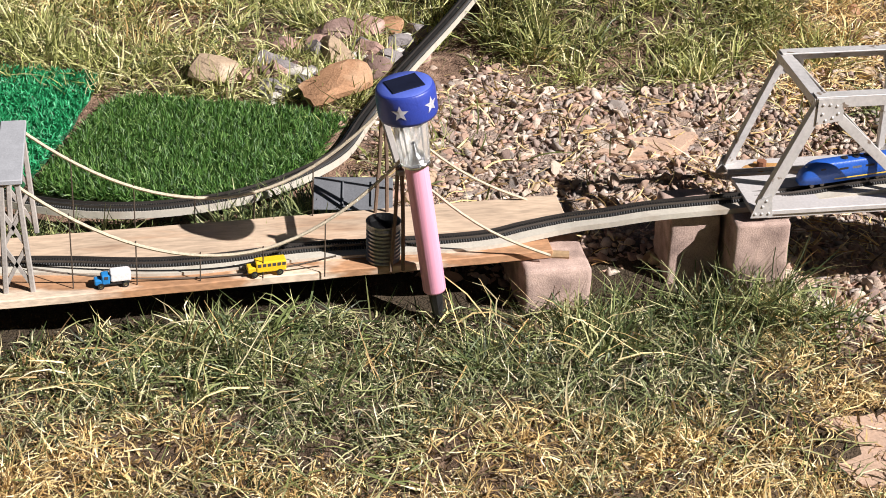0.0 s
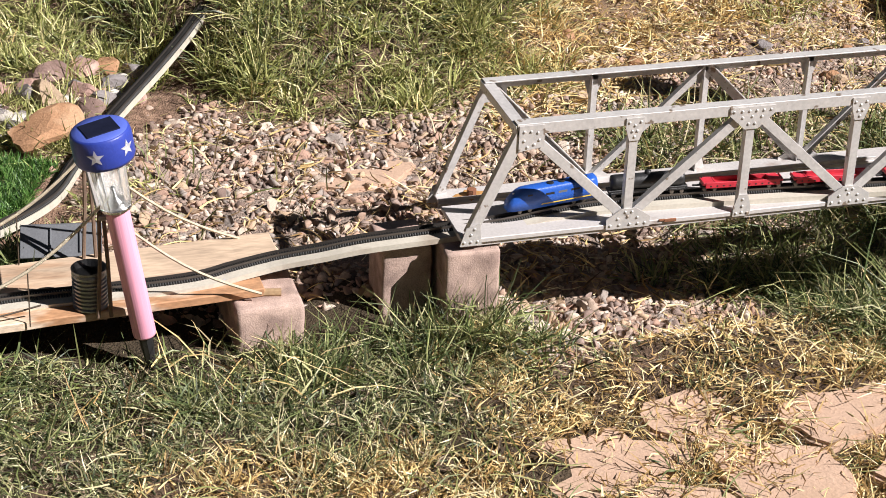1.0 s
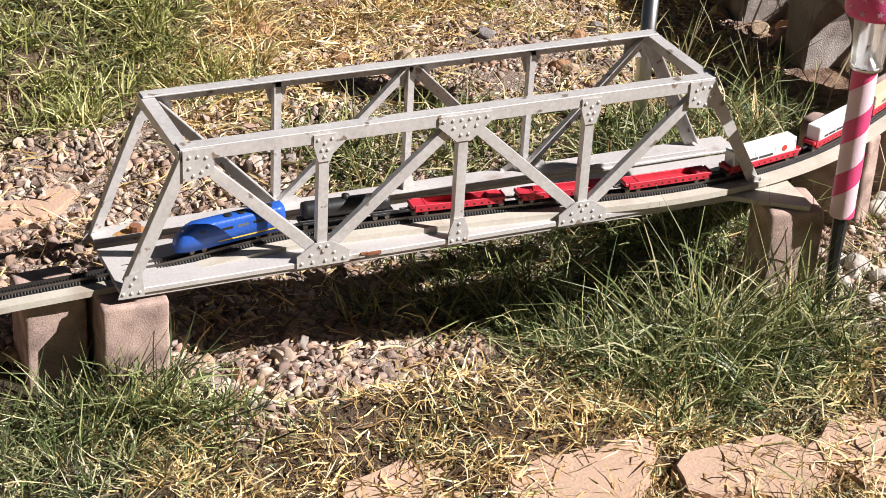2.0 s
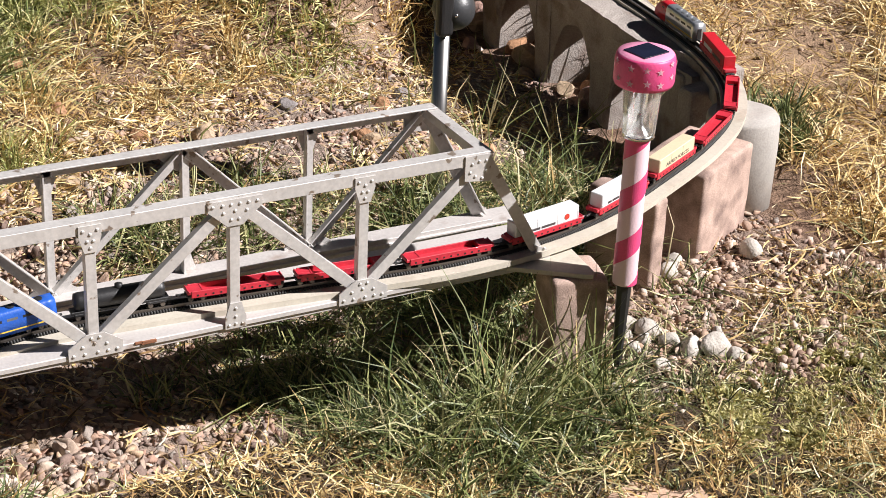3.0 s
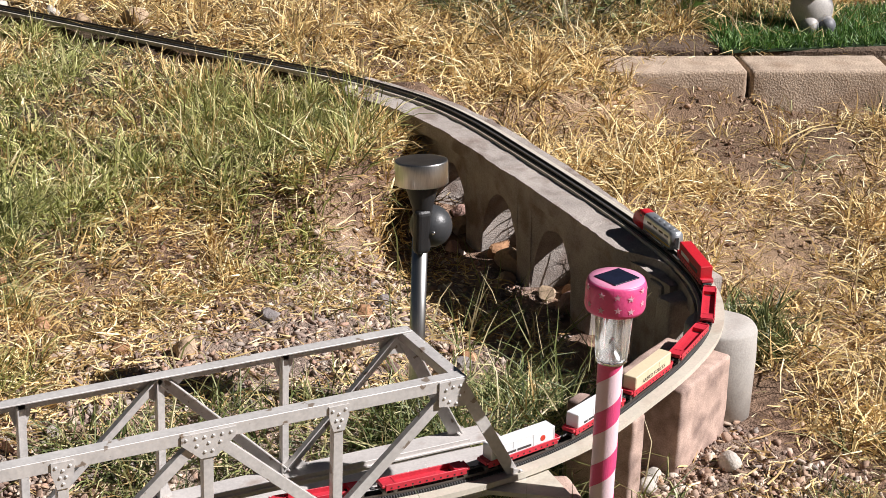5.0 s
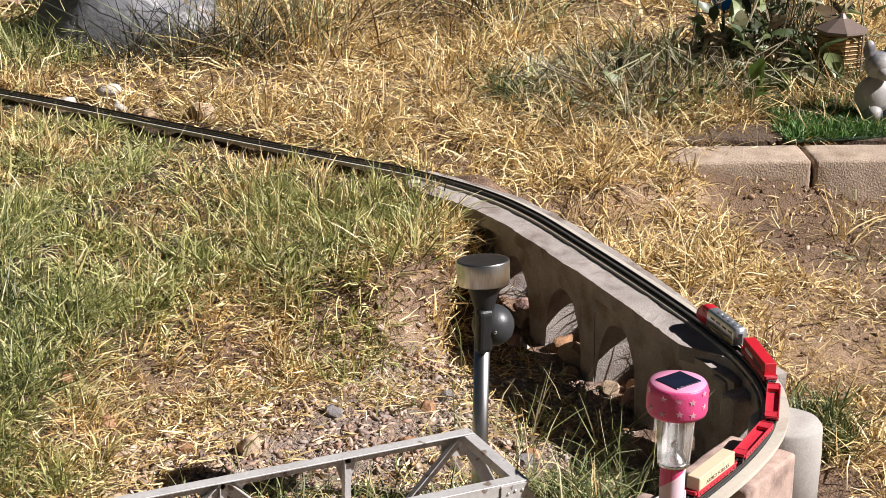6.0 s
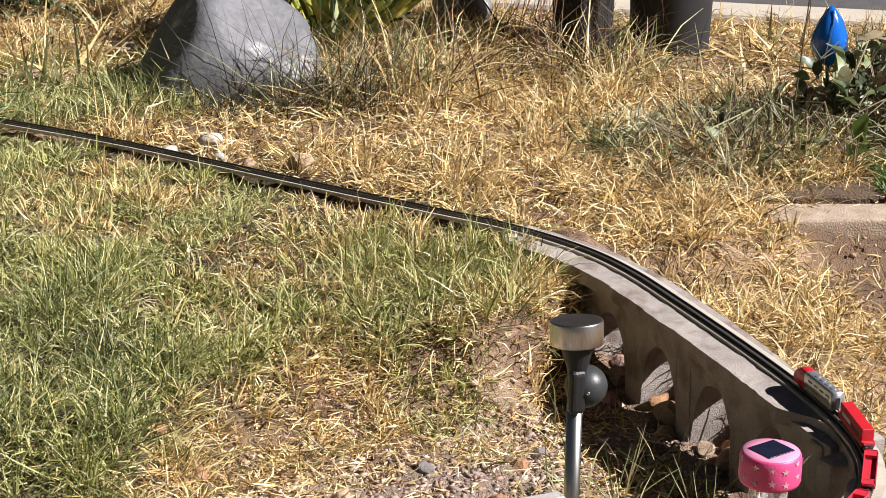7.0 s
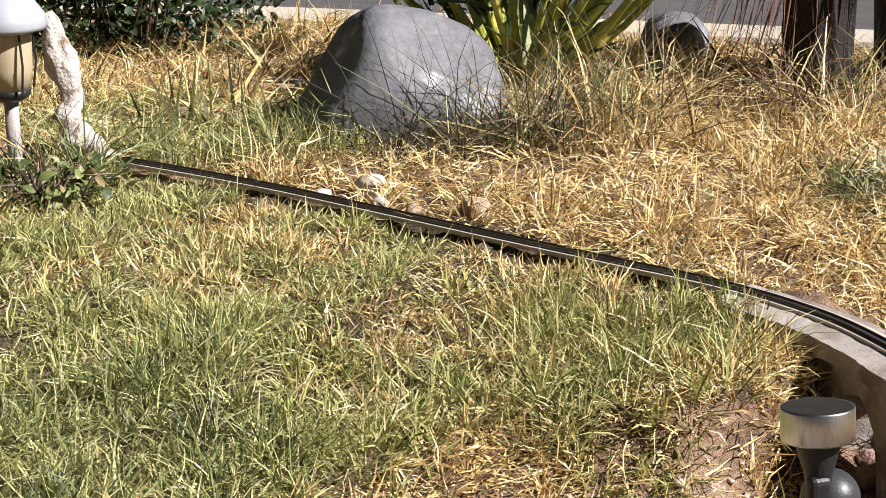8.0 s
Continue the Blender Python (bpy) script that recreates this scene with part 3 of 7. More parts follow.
# ---- routes of the tracks ----
TRACK = curve_points([(-1.25, 0.09, 0.071), (-1.0, 0.065, 0.071), (-0.8, 0.052, 0.071), (-0.68, 0.034, 0.071), (-0.6, 0.034, 0.071), (-0.5, 0.047, 0.071), (-0.4, 0.047, 0.071), (-0.3, 0.049, 0.072), (-0.25, 0.060, 0.0745), (-0.2, 0.066, 0.079), (-0.15, 0.056, 0.089), (-0.1, 0.050, 0.098),
                      (0.0, 0.044, 0.105), (0.06, 0.039, 0.1105), (0.12, 0.044, 0.1145), (0.18, 0.047, 0.117), (0.265, 0.043, 0.118), (0.36, 0.035, 0.1185), (0.5, 0.022, 0.119), (0.6, 0.014, 0.120), (0.7, 0.017, 0.1235), (0.8, 0.040, 0.127),
                      (0.9, 0.088, 0.129), (1.0, 0.145, 0.131), (1.08, 0.208, 0.133), (1.135, 0.285, 0.135), (1.165, 0.375, 0.137), (1.18, 0.5, 0.139), (1.187, 0.66, 0.141), (1.187, 0.85, 0.144),
                      (1.18, 1.0, 0.148), (1.15, 1.12, 0.153), (1.08, 1.25, 0.159), (0.98, 1.385, 0.163), (0.86, 1.555, 0.166), (0.73, 1.75, 0.168), (0.59, 1.96, 0.169), (0.42, 2.18, 0.170), (0.25, 2.38, 0.170)], 0.003)
LOOP = curve_points([(0.10, 1.35, 0.150), (-0.02, 1.10, 0.130), (-0.175, 0.80, 0.078), (-0.325, 0.545, 0.056), (-0.385, 0.425, 0.052), (-0.43, 0.33, 0.050), (-0.50, 0.263, 0.050), (-0.579, 0.222, 0.050),
                     (-0.679, 0.208, 0.050), (-0.777, 0.227, 0.050), (-0.87, 0.28, 0.050), (-1.0, 0.40, 0.050), (-1.1, 0.6, 0.050)], 0.003)


def strip(path, left, right, top, bottom, step=6):
    """A flat bar of rectangular section that follows a path, from left to right of it."""
    bm = bmesh.new()
    p = path[::step]
    if not np.allclose(p[-1], path[-1]):
        p = np.concatenate([p, path[-1:]])
    d = np.gradient(p[:, :2], axis=0)
    d /= np.linalg.norm(d, axis=1)[:, None]
    nrm = np.stack([-d[:, 1], d[:, 0]], 1)
    rings = []
    for q, n in zip(p, nrm):
        a, b = q[:2] + n * (left(q) if callable(left) else left), q[:2] + n * (right(q) if callable(right) else right)
        rings.append([bm.verts.new((*a, q[2] + bottom)), bm.verts.new((*a, q[2] + top)), bm.verts.new((*b, q[2] + top)), bm.verts.new((*b, q[2] + bottom))])
    for r, s in zip(rings, rings[1:]):
        for k in range(4):
            bm.faces.new((r[k], r[(k + 1) % 4], s[(k + 1) % 4], s[k]))
    bm.faces.new(rings[0])
    bm.faces.new(rings[-1][::-1])
    bmesh.ops.recalc_face_normals(bm, faces=bm.faces[:])
    return bm


def build_track(path, label, bed_left, bed_right, bed_drop):
    t = thing("track", tuple(path[0]), 0, label, "model railway")
    inv = Matrix.Translation(-Vector(path[0]))
    for name, bm, m in (("roadbed", strip(path, bed_left, bed_right, -0.0035, bed_drop), M_BED), ("rail", strip(path, 0.0055, 0.0045, 0.0025, -0.0006, 3), M_RAIL), ("rail", strip(path, -0.0045, -0.0055, 0.0025, -0.0006, 3), M_RAIL)):
        bmesh.ops.transform(bm, matrix=inv, verts=bm.verts[:])
        part(name, bm, m, t)
    p = path
    d = np.gradient(p[:, :2], axis=0)
    d /= np.linalg.norm(d, axis=1)[:, None]
    n = np.stack([-d[:, 1], d[:, 0]], 1)
    v = []
    for sz in (-0.0034, -0.0005):
        for sd, sn in ((-1, -1), (1, -1), (1, 1), (-1, 1)):
            v.append(np.concatenate([p[:, :2] + d * sd * 0.0009 + n * sn * 0.0080, p[:, 2:] + sz], 1))
    v = np.stack(v, 1).reshape(-1, 3) - path[0]
    cube = np.array([[4, 5, 6, 7], [0, 1, 5, 4], [1, 2, 6, 5], [2, 3, 7, 6], [3, 0, 4, 7]])
    f = (np.arange(len(p))[:, None, None] * 8 + cube).reshape(-1, 4)
    tagged(mesh_object("sleeper_strip", array_mesh("sleeper_strip", v, f), M_SLEEPER, t), "row of black plastic sleepers", kind="stuff")
    return t


def along(s):
    """Place and heading (degrees) at s metres along the main track."""
    k = s / 0.003
    i = int(min(max(k, 1), len(TRACK) - 2))
    q = TRACK[i]
    d = TRACK[i + 1] - TRACK[i - 1]
    return q, math.degrees(math.atan2(d[1], d[0])), math.degrees(math.atan2(d[2], math.hypot(d[0], d[1])))

# ---- ground, gravel, flags ----
build_ground()


def flagstone(at, size, turn, seed):
    bm = bmesh.new()
    n = 18
    top = [bm.verts.new((size[0] * math.cos(a) * (1 + 0.55 * noise.noise(Vector((math.cos(a), math.sin(a), seed * 1.7)) * 1.6)), size[1] * math.sin(a) * (1 + 0.55 * noise.noise(Vector((math.cos(a), math.sin(a), seed * 1.7)) * 1.6)), 0)) for a in (2 * math.pi * k / n for k in range(n))]
    face = bm.faces.new(top)
    ext = bmesh.ops.extrude_face_region(bm, geom=[face])
    for v in ext["geom"]:
        if isinstance(v, bmesh.types.BMVert):
            v.co.z += 0.02
    bmesh.ops.bevel(bm, geom=[e for e in bm.edges if all(v.co.z > 0.015 for v in e.verts)], offset=0.004, segments=2, affect="EDGES")
    bmesh.ops.recalc_face_normals(bm, faces=bm.faces[:])
    ob = part("flagstone", bm, M_FLAG)
    ob.matrix_world = pose(at[0], at[1], float(land(at[0], at[1])) - 0.0138, 0, 0, turn)
    tagged(ob, "pinkish sandstone flag half buried in dry grass", "paving stone", "flagstones in the lawn")


FLAGS = ((0.075, -0.315, 0.082, 0.066), (0.205, -0.250, 0.078, 0.052), (0.235, -0.375, 0.080, 0.060), (0.350, -0.282, 0.080, 0.055), (0.400, -0.405, 0.086, 0.056), (0.505, -0.325, 0.078, 0.054), (0.640, -0.350, 0.086, 0.060), (0.090, -0.435, 0.078, 0.048),
         (-0.022, 0.388, 0.058, 0.028), (0.034, 0.418, 0.040, 0.020), (0.775, 2.862, 0.085, 0.07), (0.56, 2.655, 0.09, 0.05), (0.66, 2.62, 0.07, 0.04))
for k, (fx, fy, sx, sy) in enumerate(FLAGS):
    flagstone((fx, fy), (sx, sy), (-10, 15, -5, 8, 20, 10, -15, 30, 10, 20, 0, -20, 30)[k], k + 1)


def build_gravel():
    """Pebbles of several shapes strewn over the bed as one mesh."""
    shapes = []
    for k in range(9):
        bm = rock_mesh((1.2, 0.95, 0.72), 11 + k, 2 if k < 4 else 1, 0.30, 7, 0.18, 0.55)
        bm.verts.ensure_lookup_table()
        shapes.append((np.array([v.co[:] for v in bm.verts]), np.array([[v.index for v in f.verts] for f in bm.faces])))
        bm.free()
    vs, fs, base = [], [], 0
    x, y, big = [], [], []
    for cell, x0, x1, coarse in ((0.0078, -0.6, 0.6, 0.95), (0.0080, 0.35, 1.2, 0.74)):
        gx, gy = np.meshgrid(np.arange(x0, x1, cell), np.arange(-0.25, 1.1, cell))
        px = gx.ravel() + RNG.uniform(-0.55, 0.55, gx.size) * cell
        py = gy.ravel() + RNG.uniform(-0.55, 0.55, gx.size) * cell
        share = smooth01((px - 0.36) / 0.2)
        keep = RNG.random(len(px)) < gravel_zone(px, py) * (share if coarse < 0.9 else 1 - share) * 1.1
        x, y, big = np.r_[x, px[keep]], np.r_[y, py[keep]], np.r_[big, np.full(keep.sum(), coarse)]
    for n, x0, x1, y0, y1, s in ((75, 0.74, 0.98, -0.14, 0.06, 0.7), (50, 1.12, 1.5, -0.12, 0.15, 0.6), (120, -0.40, -0.1, 0.2, 0.9, 0.9)):
        x, y, big = np.r_[x, RNG.uniform(x0, x1, n)], np.r_[y, RNG.uniform(y0, y1, n)], np.r_[big, np.full(n, s)]
    z = land(x, y)
    radius = (0.0046 + 0.0075 * RNG.random(len(x)) ** 2.6) * big
    reach = (x > -0.38) & (x < 0.42) & (y > -0.14) & (y < 0.55)
    single = set(np.argsort(np.where(reach, -radius, 0))[:300].tolist())
    loose = []
    for i, (px, py, pz, r) in enumerate(zip(x, y, z, radius)):
        k = RNG.integers(0, 4) if r > 0.0092 else RNG.integers(4, 9)
        co, fc = shapes[k]
        if i in single:
            loose.append((k, px, py, pz + r * RNG.uniform(0.0, 0.45), r))
            continue
        m = np.array((Matrix.Rotation(RNG.uniform(0, 6.3), 3, "Z") @ Matrix.Rotation(RNG.uniform(-1.5, 1.5), 3, "X")))
        vs.append(co * (RNG.uniform(0.8, 1.35), 1, 1) @ m.T * r + (px, py, pz + r * RNG.uniform(-0.25, 0.35)))
        fs.append(fc + base)
        base += len(co)
    me = array_mesh("gravel", np.concatenate(vs), np.concatenate(fs))
    bed = tagged(mesh_object("gravel", me, M_GRAVEL), "pinkish grey rounded pebbles of the railway bed", "gravel", kind="stuff")
    kinds = []
    for co, fc in shapes:
        pm = array_mesh("pebble", co, fc)
        pm.materials.append(M_PEBBLE)
        kinds.append(pm)
    for k, px, py, pz, r in loose:
        ob = new("pebble", kinds[k])
        ob.parent = bed
        ob.matrix_world = Matrix.Translation((px, py, pz)) @ Euler(RNG.uniform(-1, 1, 3) * (1.2, 1.2, 3.1)).to_matrix().to_4x4() @ Matrix.Diagonal((r * RNG.uniform(0.85, 1.3), r, r, 1))


build_gravel()


def build_clods():
    """Crumbs and clods of dry soil on the bare ground as one mesh."""
    shapes = []
    for k in range(6):
        bm = rock_mesh((1.0, 0.8, 0.5), 40 + k, 1, 0.5, 10, 0.35, 0.8)
        bm.verts.ensure_lookup_table()
        shapes.append((np.array([v.co[:] for v in bm.verts]), np.array([[v.index for v in f.verts] for f in bm.faces])))
        bm.free()
    bx, by = scatter(0.3, 2.3, -0.35, 1.5, 9000, lambda x, y: np.clip(0.9 * soil_patch(x, y) + 0.22 * (x > 1.2) + 0.7 * (x > 1.45) * (1 - before_blocks(x, y)) + 1.6 * cliff(x, y) + 0.55 * smooth01((x - 0.74) / 0.05) * smooth01((1.15 - x) / 0.05) * smooth01((0.16 - y) / 0.06) * smooth01((y + 0.16) / 0.05) + 0.35 * smooth01((y - bank_line(x) + 0.16) / 0.06) * smooth01((bank_line(x) + 0.10 - y) / 0.05) * (x < 1.1), 0, 1) * clear_of(x, y) * clump(x, y, 15, 2))
    vs, fs, base = [], [], 0
    for px, py, pz in zip(bx, by, land(bx, by)):
        co, fc = shapes[RNG.integers(6)]
        r = 0.0014 + 0.0060 * RNG.random() ** 4
        m = np.array(Euler(RNG.uniform(0, 6.3, 3)).to_matrix())
        vs.append(co @ m.T * r + (px, py, pz + r * 0.3))
        fs.append(fc + base)
        base += len(co)
    tagged(mesh_object("soil_clod", array_mesh("soil_clod", np.concatenate(vs), np.concatenate(fs)), M_CLOD), "crumbly brown clods of dry soil", "soil", kind="stuff")


build_clods()


def build_rubble():
    """Angular chips and broken stones at the foot of the curve as one mesh."""
    shapes = []
    for k in range(7):
        bm = rock_mesh((1.1, 0.85, 0.6), 60 + k, 1, 0.45, 14, 0.25, 0.7)
        bm.verts.ensure_lookup_table()
        shapes.append((np.array([v.co[:] for v in bm.verts]), np.array([[v.index for v in f.verts] for f in bm.faces])))
        bm.free()
    x, y = scatter(0.74, 1.20, -0.17, 0.17, 26000, lambda x, y: smooth01((0.20 - np.hypot((x - 0.93) / 1.25, (y + 0.02) / 0.9) + 0.05 * wobble(x, y, 14, 3)) / 0.08) * (0.35 + 0.65 * clump(x, y, 21, 5)))
    fx, fy = scatter(0.45, 1.06, 0.72, 0.97, 15000, lambda x, y: smooth01((y - bank_line(x) + 0.20) / 0.06) * smooth01((bank_line(x) + 0.03 - y) / 0.06) * (0.2 + 0.8 * clump(x, y, 17, 4)))
    x, y = np.r_[x, fx], np.r_[y, fy]
    vs, fs, base = [], [], 0
    for px, py, pz in zip(x, y, land(x, y)):
        co, fc = shapes[RNG.integers(7)]
        q = 0.0026 + 0.0085 * RNG.random() ** 2.6
        m = np.array(Euler(RNG.uniform(-0.8, 0.8, 3) * (1, 1, 4)).to_matrix())
        vs.append(co @ m.T * q + (px, py, pz + q * 0.25))
        fs.append(fc + base)
        base += len(co)
    stones = mat("broken_stone", None, 0.85, var=0.3, scale=90, fine=500, bump=0.4, depth=0.001, spec=0.2, ramp=[(0.44, 0.32, 0.25), (0.34, 0.235, 0.175), (0.54, 0.42, 0.34), (0.26, 0.17, 0.125), (0.40, 0.30, 0.24), (0.60, 0.50, 0.42), (0.47, 0.33, 0.24)])
    tagged(mesh_object("rubble", array_mesh("rubble", np.concatenate(vs), np.concatenate(fs)), stones), "angular pinkish stone chips at the foot of the curve and the bank", "rubble", kind="stuff")


build_rubble()

# ---- viaduct, blocks and supports ----
def build_viaduct():
    w = thing("viaduct_wall", (1.18, 0.75, 0), 0, "grey cast concrete retaining wall with arched openings under the track", "wall", kind="structure")
    inv = Matrix.Translation((-1.18, -0.75, 0))
    top = TRACK[(TRACK[:, 0] > 1.085) & (TRACK[:, 1] > 0.2) & (TRACK[:, 1] < 1.26)]
    bm = strip(top, lambda q: 0.016 + 0.042 * float(smooth01((q[1] - 0.40) / 0.08)), lambda q: -0.021 - 0.021 * float(smooth01((q[1] - 0.35) / 0.45)), -0.008, -0.030, 4)
    bmesh.ops.subdivide_edges(bm, edges=[e for e in bm.edges if e.calc_length() > 0.05], cuts=3)
    roughen(bm, 0.0015, 0.009, 2)
    roughen(bm, 0.0012, 0.05, 4)
    bmesh.ops.transform(bm, matrix=inv, verts=bm.verts[:])
    part("coping", bm, M_CONC, w, "worn concrete coping")
    bm = bmesh.new()
    zt = 0.118
    ys = np.unique(np.round(np.r_[np.arange(0.36, 1.165, 0.01), [c + s * 0.0601 for c in (0.50, 0.66, 0.82, 0.98) for s in (-1, 1)]], 4))
    foot = np.full(len(ys), -0.13)
    for c in (0.50, 0.66, 0.82, 0.98):
        u = (ys - c) / 0.060
        foot = np.where(np.abs(u) < 1, -0.030 + 0.116 * np.sqrt(np.clip(1 - u * u, 0, 1)), foot)
    cols = []
    for yy, z0 in zip(ys, foot):
        cols.append([[bm.verts.new((x + (0.006 * (1 - q) if x < 1.15 else -0.006 * (1 - q)), yy, z0 + (zt - z0) * q)) for q in (0, 0.33, 0.66, 1)] for x in (1.1325, 1.217)])
    for a, b in zip(cols, cols[1:]):
        for side in (0, 1):
            for q in range(3):
                bm.faces.new((a[side][q], b[side][q], b[side][q + 1], a[side][q + 1]))
        for q in (0, 3):
            bm.faces.new((a[0][q], a[1][q], b[1][q], b[0][q]))
    for c in (cols[0], cols[-1]):
        for q in range(3):
            bm.faces.new((c[0][q], c[0][q + 1], c[1][q + 1], c[1][q]))
    roughen(bm, 0.0030, 0.022, 5)
    bmesh.ops.transform(bm, matrix=inv, verts=bm.verts[:])
    part("arcade", bm, M_CONC, w)
    for k, (py, px, sx) in enumerate(((0.335, 1.125, 0.02), (0.39, 1.15, 0.022))):
        bm = box((sx * 2, 0.035, 0.19), (px - 1.18, py - 0.75, 0.020), None, 0.006, 2)
        part("pier", roughen(bm, 0.003, 0.03, k), M_CONC, w)


build_viaduct()


def block(name, at, size, turn, seed, material, label, round_top=0.008, category="paver"):
    bm = box(size, (0, 0, size[2] / 2), None, round_top, 3)
    bmesh.ops.subdivide_edges(bm, edges=[e for e in bm.edges if e.calc_length() > 0.022], cuts=9, use_grid_fill=True)
    roughen(bm, 0.0006, 0.006, seed)
    roughen(bm, 0.0013, 0.03, seed + 3)
    ob = part(name, bm, material, None, "", True)
    ob.matrix_world = pose(at[0], at[1], at[2], 0, 0, turn)
    return tagged(ob, label, category, "concrete blocks under the railway")


block("paver_block", (-0.050, 0.073, -0.030), (0.059, 0.070, 0.116), -1, 1, M_PAVER, "weathered pink paver standing upright under the track", 0.004)
block("paver_block", (0.017, 0.037, -0.045), (0.064, 0.084, 0.139), -2, 2, M_PAVER, "pitted pink paver standing upright under the truss bridge", 0.004)
block("paver_block", (-0.221, 0.066, -0.030), (0.078, 0.146, 0.0832), 1, 3, M_PAVER, "worn pink paver carrying the end of the wooden deck", 0.006)
block("paver_block", (0.721, -0.023, -0.045), (0.062, 0.060, 0.149), -13, 4, M_PAVER, "pale topped paver under the end of the truss bridge", 0.006)
block("paver_block", (0.872, 0.105, -0.025), (0.030, 0.09, 0.138), 28, 5, M_PAVER, "narrow pink paver on edge beside the curve", 0.005)
block("paver_block", (1.005, 0.161, -0.025), (0.128, 0.09, 0.143), 28, 6, M_PAVER, "large pink paver block carrying the curve", 0.005)
bm = lathe([(0.030, -0.03), (0.046, -0.03), (0.0465, 0.08), (0.046, 0.118), (0.043, 0.1225), (0.02, 0.1235)], 32)
roughen(bm, 0.002, 0.03, 9)
tagged(part("concrete_post", bm, M_CYL, None, "", True), "pale round concrete post supporting the curved track", "post").matrix_world = pose(1.119, 0.226, 0)

# ---- tracks ----
build_track(TRACK, "curving black model track on a cream roadbed strip", 0.012, -0.0215, -0.0100)
build_track(LOOP, "black model track on a raised cream strip behind the turf", 0.0088, -0.0120, -0.013)

# ---- truss bridge ----
BX = [0.069, 0.201, 0.345, 0.483, 0.619]
B0, B1, ZB, ZT, WY = 0.012, 0.692, 0.112, 0.2395, 0.135


def gusset(outline, y, out, rivets):
    bm = add_prism(bmesh.new(), outline, y, y + out * 0.0016)
    for rx, rz in rivets:
        add_lathe(bm, [(0.0019, 0), (0.0017, 0.0008), (0.0009, 0.0014)], 6)
        new_v = bm.verts[-18:]
        bmesh.ops.transform(bm, matrix=Matrix.Translation((rx, y + out * 0.0016, rz)) @ Matrix.Rotation(-out * math.pi / 2, 4, "X"), verts=new_v)
    bmesh.ops.recalc_face_normals(bm, faces=bm.faces[:])
    return bm


